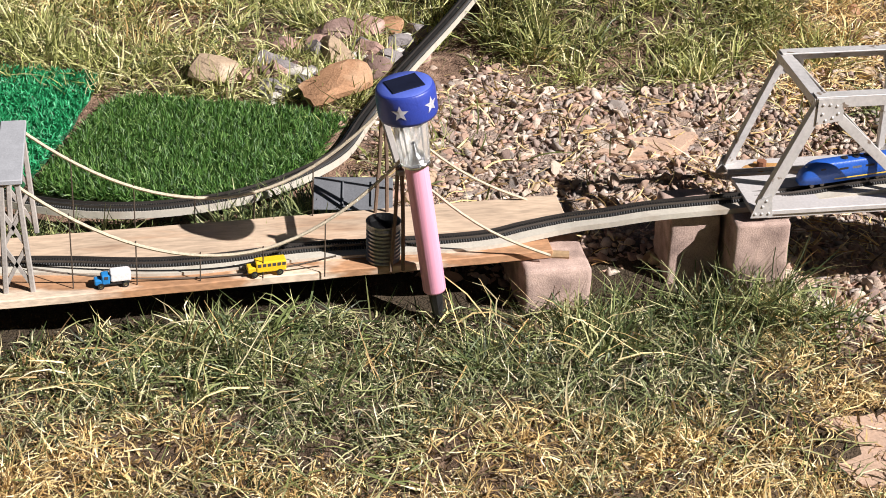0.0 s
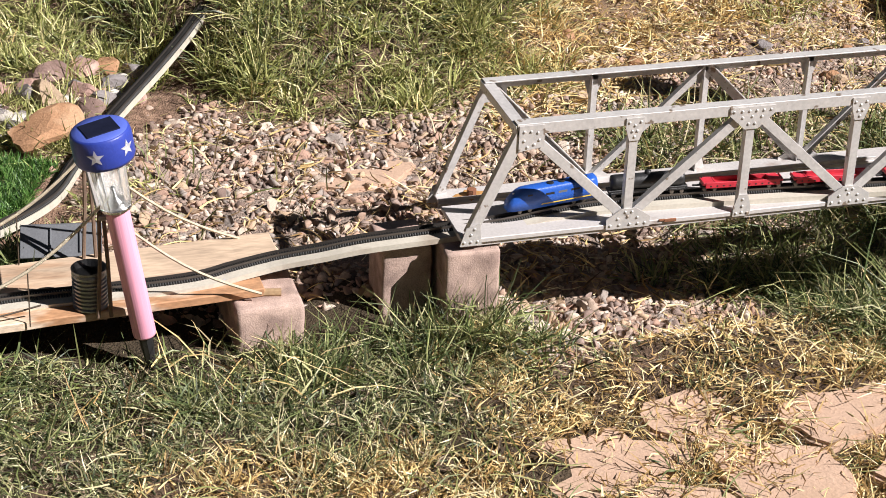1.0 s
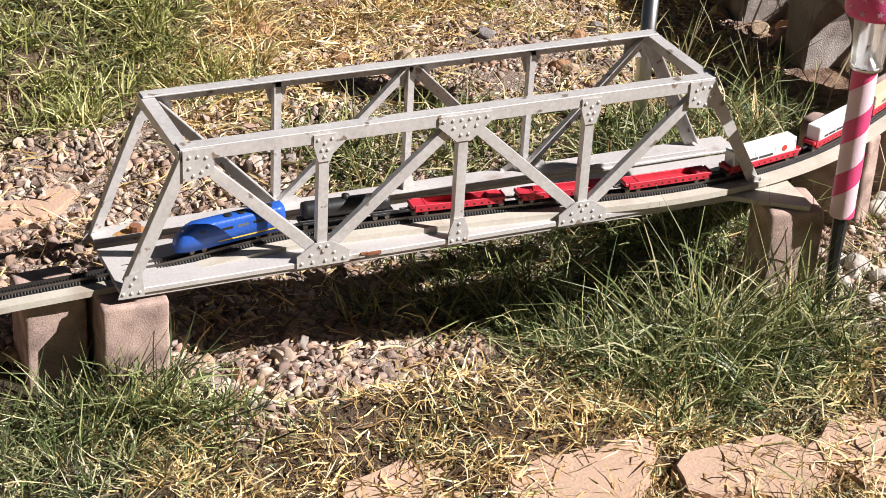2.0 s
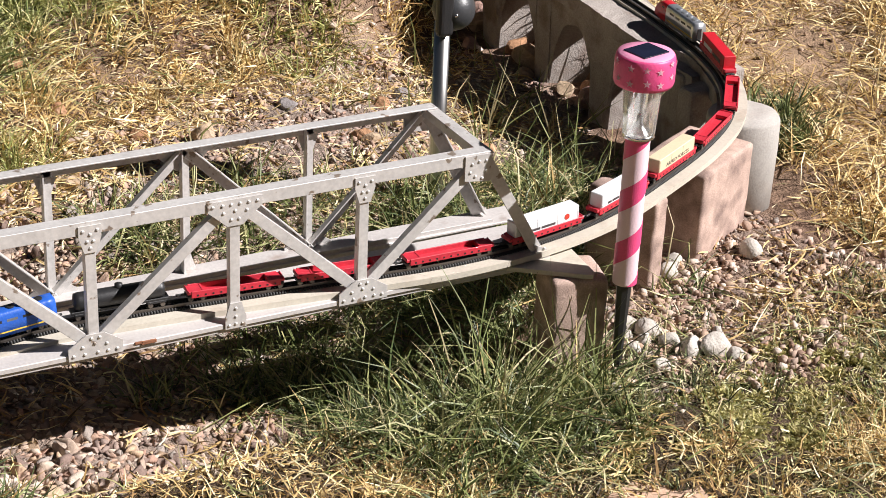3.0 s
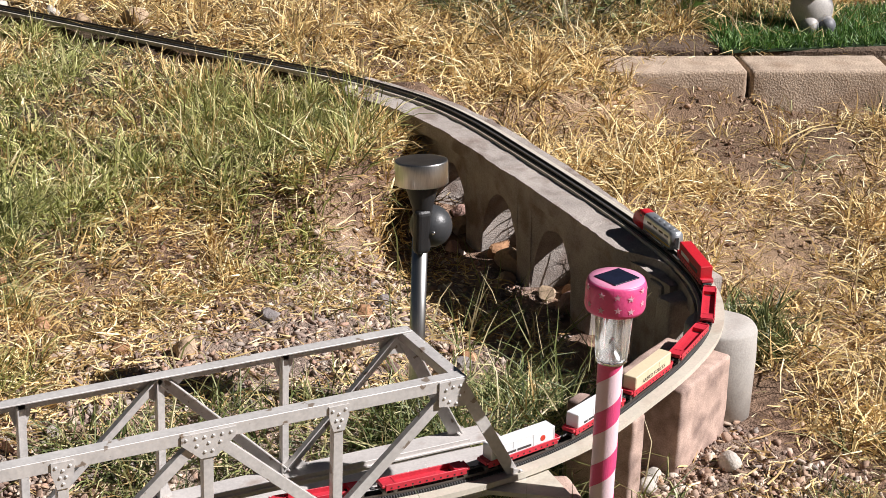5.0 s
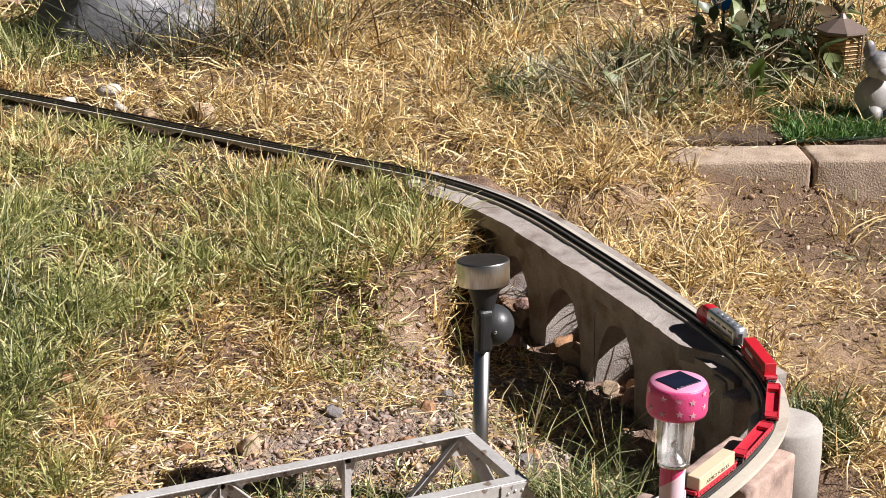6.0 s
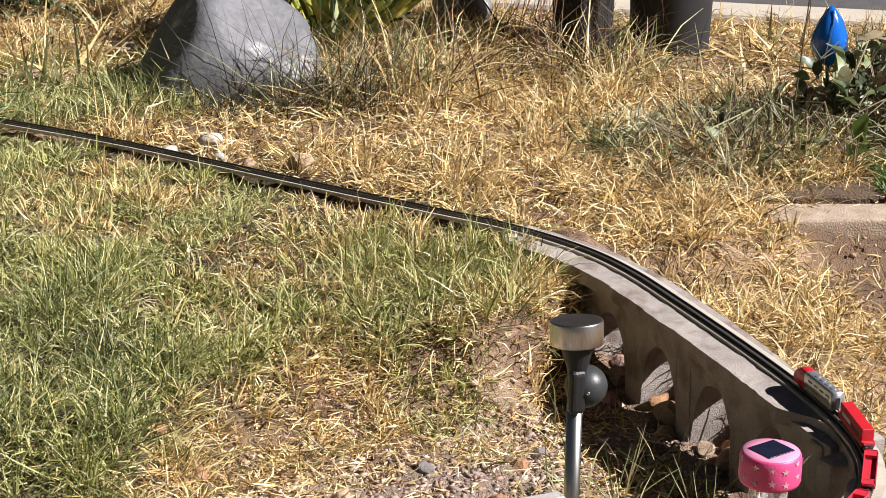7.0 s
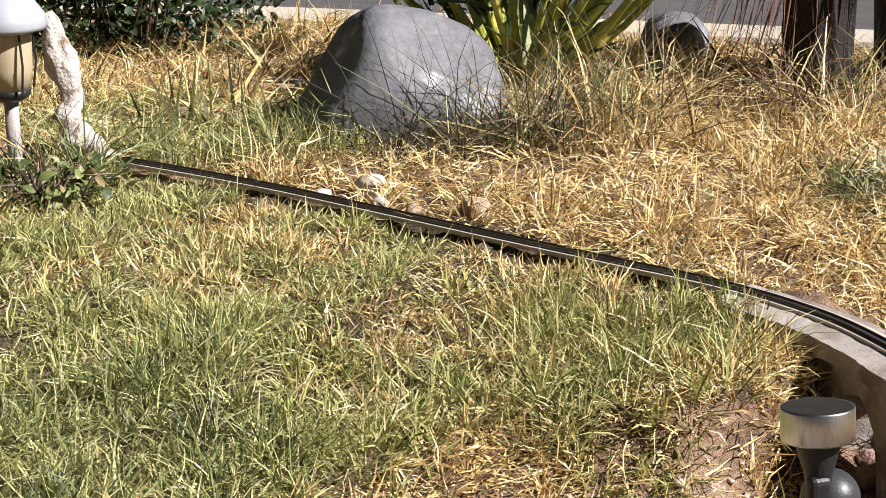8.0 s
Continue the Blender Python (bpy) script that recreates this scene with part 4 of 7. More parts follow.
def build_bridge():
    b = thing("truss_bridge", (B0, 0, ZB), 0, "silver painted steel truss model bridge with riveted gussets", "bridge")
    inv = Matrix.Translation((-B0, 0, -ZB))

    def put(name, bm, m=M_SILVER, label=""):
        bmesh.ops.transform(bm, matrix=inv, verts=bm.verts[:])
        return part(name, bm, m, b, label)

    def angle(p, q, y, out, wide=0.0125, flange=0.009):
        """An angle bar in the truss plane, its flange turned inwards."""
        bm = bmesh.new()
        a, c = Vector((p[0], y, p[1])), Vector((q[0], y, q[1]))
        add_beam(bm, a, c, wide, 0.0016, (0, 1, 0), 0.0004)
        d = (c - a).normalized()
        up = Vector((0, 1, 0)).cross(d)
        if up.z < 0:
            up = -up
        add_beam(bm, a + up * (wide / 2 - 0.0008) - Vector((0, out * flange / 2, 0)), c + up * (wide / 2 - 0.0008) - Vector((0, out * flange / 2, 0)), 0.0016, flange, (0, 1, 0), 0.0003)
        return bm

    deck = box((B1 - B0 + 0.03, 0.088, 0.006), ((B0 + B1) / 2 + 0.005, 0.043, ZB - 0.0062), None, 0.0008)
    put("deck_plate", deck, M_DECK, "worn silver deck plate")
    add_sill = box((B1 - B0 + 0.050, 0.036, 0.0030), ((B0 + B1) / 2 + 0.020, WY - 0.009, ZB - 0.0125), None, 0.0006)
    add_box(add_sill, (B1 - B0 + 0.012, 0.0025, 0.012), ((B0 + B1) / 2, WY - 0.023, ZB - 0.0125), None, 0.0004)
    put("far_sill", add_sill, M_DECK, "white painted channel along the far truss")
    put("stringer", box((B1 - B0 + 0.02, 0.003, 0.008), ((B0 + B1) / 2, 0.0035, ZB - 0.0105), None, 0.0006), M_DECK)
    plate = bmesh.new()
    lo = [plate.verts.new((x, y, ZB - 0.007)) for x, y in ((0.650, -0.004), (0.717, -0.052), (0.725, -0.056), (0.730, -0.050), (0.738, 0.030), (0.700, 0.034))]
    hi = [plate.verts.new((v.co.x, v.co.y, ZB - 0.002)) for v in lo]
    plate.faces.new(lo[::-1])
    plate.faces.new(hi)
    for i in range(6):
        plate.faces.new((lo[i], lo[(i + 1) % 6], hi[(i + 1) % 6], hi[i]))
    put("end_plate", plate, M_BED, "pale plate under the end of the bridge")
    for y, out in ((0.0, -1), (WY, 1)):
        top, bot = ZT, ZB + (0.001 if y == 0 else -0.011)
        put("top_chord", angle((BX[0] - 0.008, top), (BX[4] + 0.008, top), y, out, 0.0135, 0.014))
        put("end_post", angle((B0, bot), (BX[0], top), y, out, 0.013))
        put("end_post", angle((BX[4], top), (B1, bot), y, out, 0.013))
        for k in (1, 2, 3):
            bm = bmesh.new()
            add_beam(bm, (BX[k], y, bot), (BX[k], y, top), 0.0105, 0.0016, (0, 1, 0), 0.0003)
            add_beam(bm, (BX[k] - 0.0045, y - out * 0.004, bot), (BX[k] - 0.0045, y - out * 0.004, top), 0.0016, 0.008, (0, 1, 0), 0.0003)
            put("post", bm)
        for a, c in (((BX[0], top), (BX[1], bot)), ((BX[1], bot), (BX[2], top)), ((BX[2], top), (BX[3], bot)), ((BX[3], bot), (BX[4], top))):
            put("diagonal", angle(a, c, y - out * 0.0018, out, 0.0115, 0.007))
        yo = y + out * 0.0010
        for k in (0, 4):
            s = 1 if k == 0 else -1
            x = BX[k]
            put("gusset", gusset([(x - s * 0.006, top - 0.026), (x + s * 0.024, top - 0.022), (x + s * 0.024, top + 0.005), (x - s * 0.006, top + 0.005)][::s], yo, out,
                                 [(x + s * u, top - v) for u, v in ((0.0, 0.002), (0.008, 0.002), (0.016, 0.004), (0.0, 0.013), (0.018, 0.013), (0.004, 0.021), (0.012, 0.018))]))
        for k in (1, 3):
            x = BX[k]
            put("gusset", gusset([(x - 0.006, top - 0.025), (x + 0.006, top - 0.025), (x + 0.011, top - 0.009), (x + 0.011, top + 0.003), (x - 0.011, top + 0.003), (x - 0.011, top - 0.009)], yo, out,
                                 [(x - 0.007, top - 0.002), (x + 0.007, top - 0.002), (x, top - 0.006), (x - 0.003, top - 0.013), (x + 0.003, top - 0.013), (x, top - 0.020)]))
            put("gusset", gusset([(x - 0.026, bot - 0.010), (x + 0.028, bot - 0.010), (x + 0.028, bot + 0.003), (x + 0.010, bot + 0.015), (x - 0.008, bot + 0.015), (x - 0.026, bot + 0.003)], yo, out,
                                 [(x + u, bot + v) for u, v in ((-0.021, -0.005), (-0.010, -0.005), (0.003, -0.005), (0.013, -0.005), (0.022, -0.005), (-0.012, 0.003), (0.0, 0.005), (0.012, 0.003), (-0.003, 0.011), (0.005, 0.011))]))
        x = BX[2]
        put("gusset", gusset([(x - 0.008, top - 0.024), (x + 0.008, top - 0.024), (x + 0.028, top - 0.006), (x + 0.028, top + 0.004), (x - 0.028, top + 0.004), (x - 0.028, top - 0.006)], yo, out,
                             [(x + u, top - v) for u, v in ((-0.023, 0.001), (-0.013, 0.001), (-0.004, 0.001), (0.005, 0.001), (0.014, 0.001), (0.023, 0.001), (-0.012, 0.009), (0.0, 0.008), (0.012, 0.009), (-0.004, 0.017), (0.004, 0.017))]))
        put("gusset", gusset([(x - 0.011, bot - 0.010), (x + 0.011, bot - 0.010), (x + 0.011, bot + 0.002), (x + 0.006, bot + 0.018), (x - 0.006, bot + 0.018), (x - 0.011, bot + 0.002)], yo, out,
                             [(x + u, bot + v) for u, v in ((-0.007, -0.006), (0.0, -0.005), (0.007, -0.006), (0.0, 0.003), (0.0, 0.012))]))
        for x, s in ((B0, 1), (B1, -1)):
            put("gusset", gusset([(x - 0.013, bot - 0.012), (x + 0.013, bot - 0.012), (x + 0.011, bot + 0.006), (x + s * 0.010, bot + 0.016), (x - 0.006, bot + 0.010)], yo, out,
                                 [(x + u, bot + v) for u, v in ((-0.008, -0.007), (0.0, -0.007), (0.008, -0.007), (0.0, 0.002), (0.004, 0.009))]))
    for x in (BX[0] - 0.003, BX[4] + 0.003):
        bm = bmesh.new()
        add_beam(bm, (x, 0, ZT + 0.004), (x, WY, ZT + 0.004), 0.0016, 0.014, (1, 0, 0), 0.0003)
        add_beam(bm, (x - 0.006, 0, ZT - 0.001), (x - 0.006, WY, ZT - 0.001), 0.010, 0.0016, (1, 0, 0), 0.0003)
        put("portal_strut", bm)
    bm = box((0.016, 0.002, 0.004), (0.255, -0.0014, ZB - 0.005), None, 0.0006)
    add_box(bm, (0.008, 0.002, 0.0025), (0.245, -0.0014, ZB - 0.004), None, 0.0004)
    put("rust_patch", bm, M_RUST, "flaking rust on the deck edge")
    bm = lathe([(0.013, 0.0), (0.012, 0.0006), (0.004, 0.0009)], 14, (0.052, WY - 0.012, ZB - 0.0112), wave=lambda k: 0.22 * math.sin(k * 2.1))
    bmesh.ops.scale(bm, vec=(1.7, 1, 1), space=Matrix.Translation((-0.052, 0, 0)), verts=bm.verts[:])
    put("rust_patch", bm, mat("orange_rust", (0.42, 0.22, 0.07), 0.9, var=0.4, scale=120, fine=600), "orange rust stain on the far sill")
    put("bolt", tube([(0.050, WY - 0.014, ZB - 0.0105), (0.050, WY - 0.014, ZB - 0.002)], 0.006, 8), M_RUST, "rusted bolt head")


build_bridge()

# ---- the wooden suspension bridge ----
def build_suspension():
    s = thing("suspension_bridge", (-0.6, 0.08, 0.0), 0, "wooden plank model suspension bridge with cord cables", "bridge")
    inv = Matrix.Translation((0.6, -0.08, 0))

    def put(name, bm, m, label="", parent=s, smooth=False):
        bmesh.ops.transform(bm, matrix=inv, verts=bm.verts[:])
        return part(name, bm, m, parent, label, smooth)

    for front, back, x0, x1, m, words in ((lambda x: -0.004 + 0.066 * (x + 0.545), lambda x: 0.050 + 0.05 * (x + 0.545), -1.32, -0.222, M_WORNWOOD, "worn reddish pine plank"), (lambda x: 0.0525 + 0.05 * (x + 0.545), lambda x: 0.134 + 0.05 * (x + 0.545), -1.32, -0.190, M_WOOD, "sun-bleached pine plank")):
        bm = bmesh.new()
        rows = [[bm.verts.new(c) for c in ((x, front(x), 0.0535), (x, front(x), 0.0640), (x, back(x), 0.0640), (x, back(x), 0.0535))] for x in np.linspace(x0, x1, 46)]
        for a, c in zip(rows, rows[1:]):
            for k in range(4):
                bm.faces.new((a[k], a[(k + 1) % 4], c[(k + 1) % 4], c[k]))
        bm.faces.new(rows[0][::-1])
        bm.faces.new(rows[-1])
        bmesh.ops.recalc_face_normals(bm, faces=bm.faces[:])
        bmesh.ops.bevel(bm, geom=[e for e in bm.edges if len(e.link_faces) == 2 and e.calc_face_angle(0) > 1.0], offset=0.0012, segments=1, affect="EDGES")
        roughen(bm, 0.0007, 0.03, x1)
        put("plank", bm, m, words)
    near, far, zc = -0.004, 0.132, 0.194
    for k, x in enumerate((-0.812, -0.400)):
        for y in (near, far):
            if k == 1:
                for dx in (-0.010, 0.004):
                    put("tower_leg", tube([(x + dx, y, 0.062), (x + dx * 0.6 + 0.001, y + 0.001, 0.13), (x + dx * 0.3, y, zc - 0.004)], 0.0022, 6), M_TWIGWOOD, "thin weathered stick")
                continue
            for dx in (-0.012, 0.012):
                bm = bmesh.new()
                add_beam(bm, (x + dx * 1.2, y, 0.062), (x + dx * 0.7, y, zc), 0.006, 0.006, (0, 1, 0), 0.001)
                put("tower_leg", bm, M_TOWERWOOD)
            for z0, z1 in ((0.075, 0.12), (0.12, 0.165)):
                bm = bmesh.new()
                add_beam(bm, (x - 0.012, y, z0), (x + 0.012, y, z1), 0.004, 0.003, (0, 1, 0))
                add_beam(bm, (x + 0.012, y, z0), (x - 0.012, y, z1), 0.004, 0.003, (0, 1, 0))
                put("tower_brace", bm, M_TOWERWOOD)
        if k == 0:
            cap = put("tower_cap", box((0.028, far - near + 0.012, 0.006), (x, (near + far) / 2, zc + 0.004), None, 0.001), M_GREYPLATE, "grey plate across the tower top")
        else:
            cap = put("tower_cap", box((0.008, far - near + 0.010, 0.006), (x, (near + far) / 2, zc - 0.010), None, 0.001), M_TOWERWOOD)
    for y in (near, far):
        def height(x):
            u = (x + 0.59) / (0.222 if x < -0.59 else 0.190)
            return 0.094 + (zc - 0.090) * u * u
        xs = np.linspace(-0.812, -0.400, 26)
        put("main_cable", tube([(x, y, height(x)) for x in xs], 0.0019, 6), M_ROPE)
        put("main_cable", tube([(x, y + 0.01 * u, zc - 0.13 * u - 0.016 * math.sin(math.pi * u)) for u, x in ((k / 10, -0.400 + 0.172 * k / 10) for k in range(11))], 0.0017, 6), M_ROPE)
        put("main_cable", tube([(-0.812 - 0.35 * u, y, zc - 0.128 * u - 0.02 * math.sin(math.pi * u)) for u in np.linspace(0, 1, 10)], 0.0017, 6), M_ROPE)
        for x in np.arange(-0.755, -0.42, 0.068):
            put("hanger", tube([(x, y, 0.060), (x + 0.0015, y, height(x) + 0.004)], 0.0008, 5), M_WIRE)
    put("peg", tube([(-0.235, 0.024, 0.056), (-0.203, 0.018, 0.056)], 0.0050, 8), M_WOODEDGE, "sawn wooden peg end")
    put("lower_wire", tube([(x, near + 0.004, 0.066 + 0.030 * ((x + 0.62) / 0.20) ** 2) for x in np.linspace(-0.81, -0.47, 18)], 0.0011, 5), M_WIRE, "dark sagging wire")


build_suspension()

# ---- toys and tin on the plank ----
def wheel(name, r, w, at, parent, m=M_BLACK, hub=None):
    bm = lathe([(r * 0.55, -w / 2), (r, -w / 2), (r, w / 2), (r * 0.55, w / 2)], 14)
    bmesh.ops.transform(bm, matrix=Matrix.Translation(at) @ Matrix.Rotation(math.pi / 2, 4, "X"), verts=bm.verts[:])
    ob = part(name, bm, m, parent)
    bm = lathe([(r * 0.2, -w * 0.56), (r * 0.55, -w * 0.56), (r * 0.55, w * 0.56), (r * 0.2, w * 0.56)], 10)
    bmesh.ops.transform(bm, matrix=Matrix.Translation(at) @ Matrix.Rotation(math.pi / 2, 4, "X"), verts=bm.verts[:])
    part("hub", bm, hub or M_CHROME, ob)


def build_bus(at, turn):
    b = thing("toy_bus", at, turn, "small yellow toy school bus on the wooden plank", "toy bus")
    bm = box((0.034, 0.014, 0.013), (0.003, 0, 0.0115), None, 0.0016, 2)
    add_box(bm, (0.010, 0.012, 0.007), (-0.018, 0, 0.0085), None, 0.0014, 2)
    part("body", bm, M_BUS, b)
    for side in (-1, 1):
        for k in range(6):
            part("window", box((0.0038, 0.0004, 0.0038), (-0.010 + k * 0.0054, side * 0.0071, 0.0140), None, 0.0003), M_LETTER, b)
    part("windscreen", box((0.0004, 0.010, 0.004), (-0.0141, 0, 0.0142), None, 0.0003), M_LETTER, b)
    part("bumper", box((0.0012, 0.012, 0.002), (-0.0234, 0, 0.0055), None, 0.0003), M_BLACK, b)
    for x in (-0.0155, 0.0125):
        for y in (-0.0063, 0.0063):
            wheel("wheel", 0.0038, 0.0022, (x, y, 0.0038), b)


def build_truck(at, turn):
    t = thing("toy_truck", at, turn, "tiny blue toy truck with a white box body", "toy truck")
    bm = box((0.009, 0.012, 0.011), (-0.0085, 0, 0.0105), None, 0.0015, 2)
    add_box(bm, (0.0085, 0.011, 0.0065), (-0.0165, 0, 0.0078), None, 0.0015, 2)
    part("cab", bm, M_TRUCKBLUE, t)
    part("windscreen", box((0.0005, 0.0095, 0.0038), (-0.0132, 0, 0.0135), None, 0.0002), M_LETTER, t)
    part("side_window", box((0.004, 0.0004, 0.0036), (-0.008, -0.0061, 0.0132), None, 0.0002), M_LETTER, t)
    part("chassis", box((0.030, 0.009, 0.003), (0.002, 0, 0.0048), None, 0.0004), M_BLACK, t)
    part("box_body", box((0.0225, 0.013, 0.0125), (0.0075, 0, 0.0132), None, 0.0022, 3), M_TRUCKWHITE, t, "white box body")
    for x in (-0.014, 0.0125):
        for y in (-0.0055, 0.0055):
            wheel("wheel", 0.0036, 0.0022, (x, y, 0.0036), t)


build_bus((-0.545, 0.003, 0.0645), 7)
build_truck((-0.712, -0.003, 0.0642), 6)


def build_can():
    prof = [(0.0172, 0.0), (0.0192, 0.001), (0.0192, 0.003)]
    for k in range(8):
        z = 0.0045 + k * 0.0048
        prof += [(0.0176, z), (0.0176, z + 0.0012), (0.0193, z + 0.0024), (0.0193, z + 0.0036)]
    prof += [(0.0184, 0.0445), (0.0196, 0.0462), (0.0196, 0.0480), (0.0186, 0.0480), (0.0170, 0.040), (0.0170, 0.003), (0.001, 0.003)]
    c = thing("tin_can", (-0.415, 0.020, 0.0645), 0, "open ribbed tin can on the wooden plank", "tin can")
    part("body", lathe(prof, 28), M_CANTIN, c)
    return c


build_can()


def build_shed():
    s = thing("model_shed", (-0.428, 0.196, 0.026), -8, "slate grey plastic model shed roof behind the plank", "model building")
    part("wall", box((0.078, 0.052, 0.030), (0, 0, 0.012), None, 0.001), M_SLATE, s)
    for sgn in (-1, 1):
        bm = box((0.094, 0.043, 0.003), (0, sgn * 0.019, 0.039), Matrix.Rotation(-sgn * radians(32), 3, "X"), 0.0006)
        part("roof_slope", bm, M_SLATE if sgn < 0 else M_GREYPLATE, s)
    part("ridge", box((0.094, 0.005, 0.003), (0, 0, 0.0505), None, 0.001), M_SLATE, s)
    for x in (-0.012, 0.022):
        part("vent", box((0.002, 0.034, 0.004), (x, -0.020, 0.041), Matrix.Rotation(radians(32), 3, "X"), 0.0005), M_SLATE, s)


build_shed()

# ---- garden lamps ----
def star_mesh(r, radius, z, ang, depth=0.0006):
    """A five-pointed star wrapped on a drum of that radius."""
    bm = bmesh.new()
    pts = []
    for k in range(10):
        a = math.pi / 2 + k * math.pi / 5
        q = r if k % 2 == 0 else r * 0.42
        u, v = q * math.cos(a), q * math.sin(a)
        pts.append((ang + u / radius, z + v))
    outer = [bm.verts.new(((radius + depth) * math.cos(a), (radius + depth) * math.sin(a), h)) for a, h in pts]
    c = bm.verts.new(((radius + depth) * math.cos(ang), (radius + depth) * math.sin(ang), z))
    for k in range(10):
        bm.faces.new((c, outer[k], outer[(k + 1) % 10]))
    bmesh.ops.solidify(bm, geom=bm.faces[:], thickness=0.0012)
    return bm


def solar_lamp(at, lean, turn, z_pole, z_coll, z_cap, cap_h, r, m_cap, m_top, m_pole, m_band, stars, m_star, label, bands):
    t = thing("solar_lamp", at, 0, label, "garden lamp", "solar stake lamps")
    t.matrix_world = pose(*at, lean[0], lean[1], turn)
    part("stake", tube([(0, 0, -0.06), (0, 0, z_pole + 0.004)], [0.003, 0.0085], 8), M_BLACK, t, "black plastic ground stake")
    part("pole", lathe([(0.0125, z_pole), (0.0128, z_pole + 0.002), (0.0128, z_coll - 0.002), (0.0125, z_coll)], 24), m_pole, t, "", True)
    for b0 in bands:
        bm = bmesh.new()
        n, rise, wide = 40, 0.060, 0.025
        rings = []
        for k in range(n + 1):
            a = 2 * math.pi * k / n
            lo, hi = (min(max(b0 + rise * k / n + e, z_pole + 0.0005), z_coll - 0.0005) for e in (0, wide))
            if hi - lo > 0.0004:
                rings.append([bm.verts.new((q * math.cos(a), q * math.sin(a), z)) for q, z in ((0.0124, lo), (0.0132, lo), (0.0132, hi), (0.0124, hi))])
        for c, d in zip(rings, rings[1:]):
            for k in range(4):
                bm.faces.new((c[k], d[k], d[(k + 1) % 4], c[(k + 1) % 4]))
        if len(rings) > 1:
            bm.faces.new(rings[0])
            bm.faces.new(rings[-1][::-1])
        bmesh.ops.recalc_face_normals(bm, faces=bm.faces[:])
        part("band", bm, m_band, t)
    part("collar", lathe([(0.0115, z_coll - 0.001), (0.0165, z_coll), (0.0165, z_coll + 0.003), (0.011, z_coll + 0.008), (0.0045, z_coll + 0.014), (0.003, z_coll + 0.022), (0.001, z_coll + 0.023)], 20), M_CHROME, t, "small chrome reflector", True)
    part("lens", lathe([(0.0158, z_coll + 0.001), (0.0190, z_cap - 0.002), (0.0190, z_cap + 0.001), (0.0172, z_cap + 0.001), (0.0145, z_coll + 0.003)], 48, wave=lambda k: 0.035 * (k % 4 < 2)), M_CLEAR, t, "fluted clear plastic lens", True).visible_shadow = False
    cap = part("cap", lathe([(0.020, z_cap), (r * 0.955, z_cap), (r, z_cap + 0.004), (r, z_cap + cap_h - 0.007), (r * 0.965, z_cap + cap_h - 0.002), (r * 0.93, z_cap + cap_h)], 40), m_cap, t, "", True)
    part("cap_top", lathe([(r * 0.955, z_cap + cap_h - 0.0020), (r * 0.90, z_cap + cap_h + 0.0008), (r * 0.5, z_cap + cap_h + 0.0012)], 40), m_top, cap, "", True)
    part("solar_cell", box((r * 1.12, r * 0.98, 0.0014), (0, 0, z_cap + cap_h + 0.0016), Matrix.Rotation(radians(12), 3, "Z"), 0.0003), M_SOLAR, cap, "dark square solar cell")
    for ang, sz, sr in stars:
        part("star", star_mesh(sr, r, z_cap + sz, radians(ang)), m_star, cap)
    return t


TOPINK = -108
solar_lamp((0.7555, -0.0700, 0.0035), (0, 0, 0), 0, 0.099, 0.266, 0.324, 0.032, 0.0308, M_PINKCAP, M_PINKTOP, M_PALEPOLE, M_HOTPINK,
           [(TOPINK + a, z, 0.0042) for a, z in ((-78, 0.027), (-70, 0.010), (-42, 0.024), (-42, 0.008), (-12, 0.024), (-10, 0.010), (14, 0.022), (16, 0.008), (42, 0.028), (44, 0.014), (70, 0.026), (100, 0.02), (140, 0.014), (180, 0.024))],
           M_PINKSTAR, "pink star-capped solar stake lamp with candy-striped pole", (0.033, 0.093, 0.153, 0.213))
solar_lamp((-0.359, -0.016, 0.021), (2, -8.5, 0), 0, 0.022, 0.184, 0.244, 0.034, 0.0320, M_BLUECAP, M_BLUETOP, M_FADEDPOLE, M_PINKPOLE,
           [(-110 + a, z, 0.0095) for a, z in ((0, 0.017), (65, 0.018), (130, 0.017), (195, 0.018), (260, 0.017))],
           M_STAR, "blue star-capped solar stake lamp with faded pink pole", ())


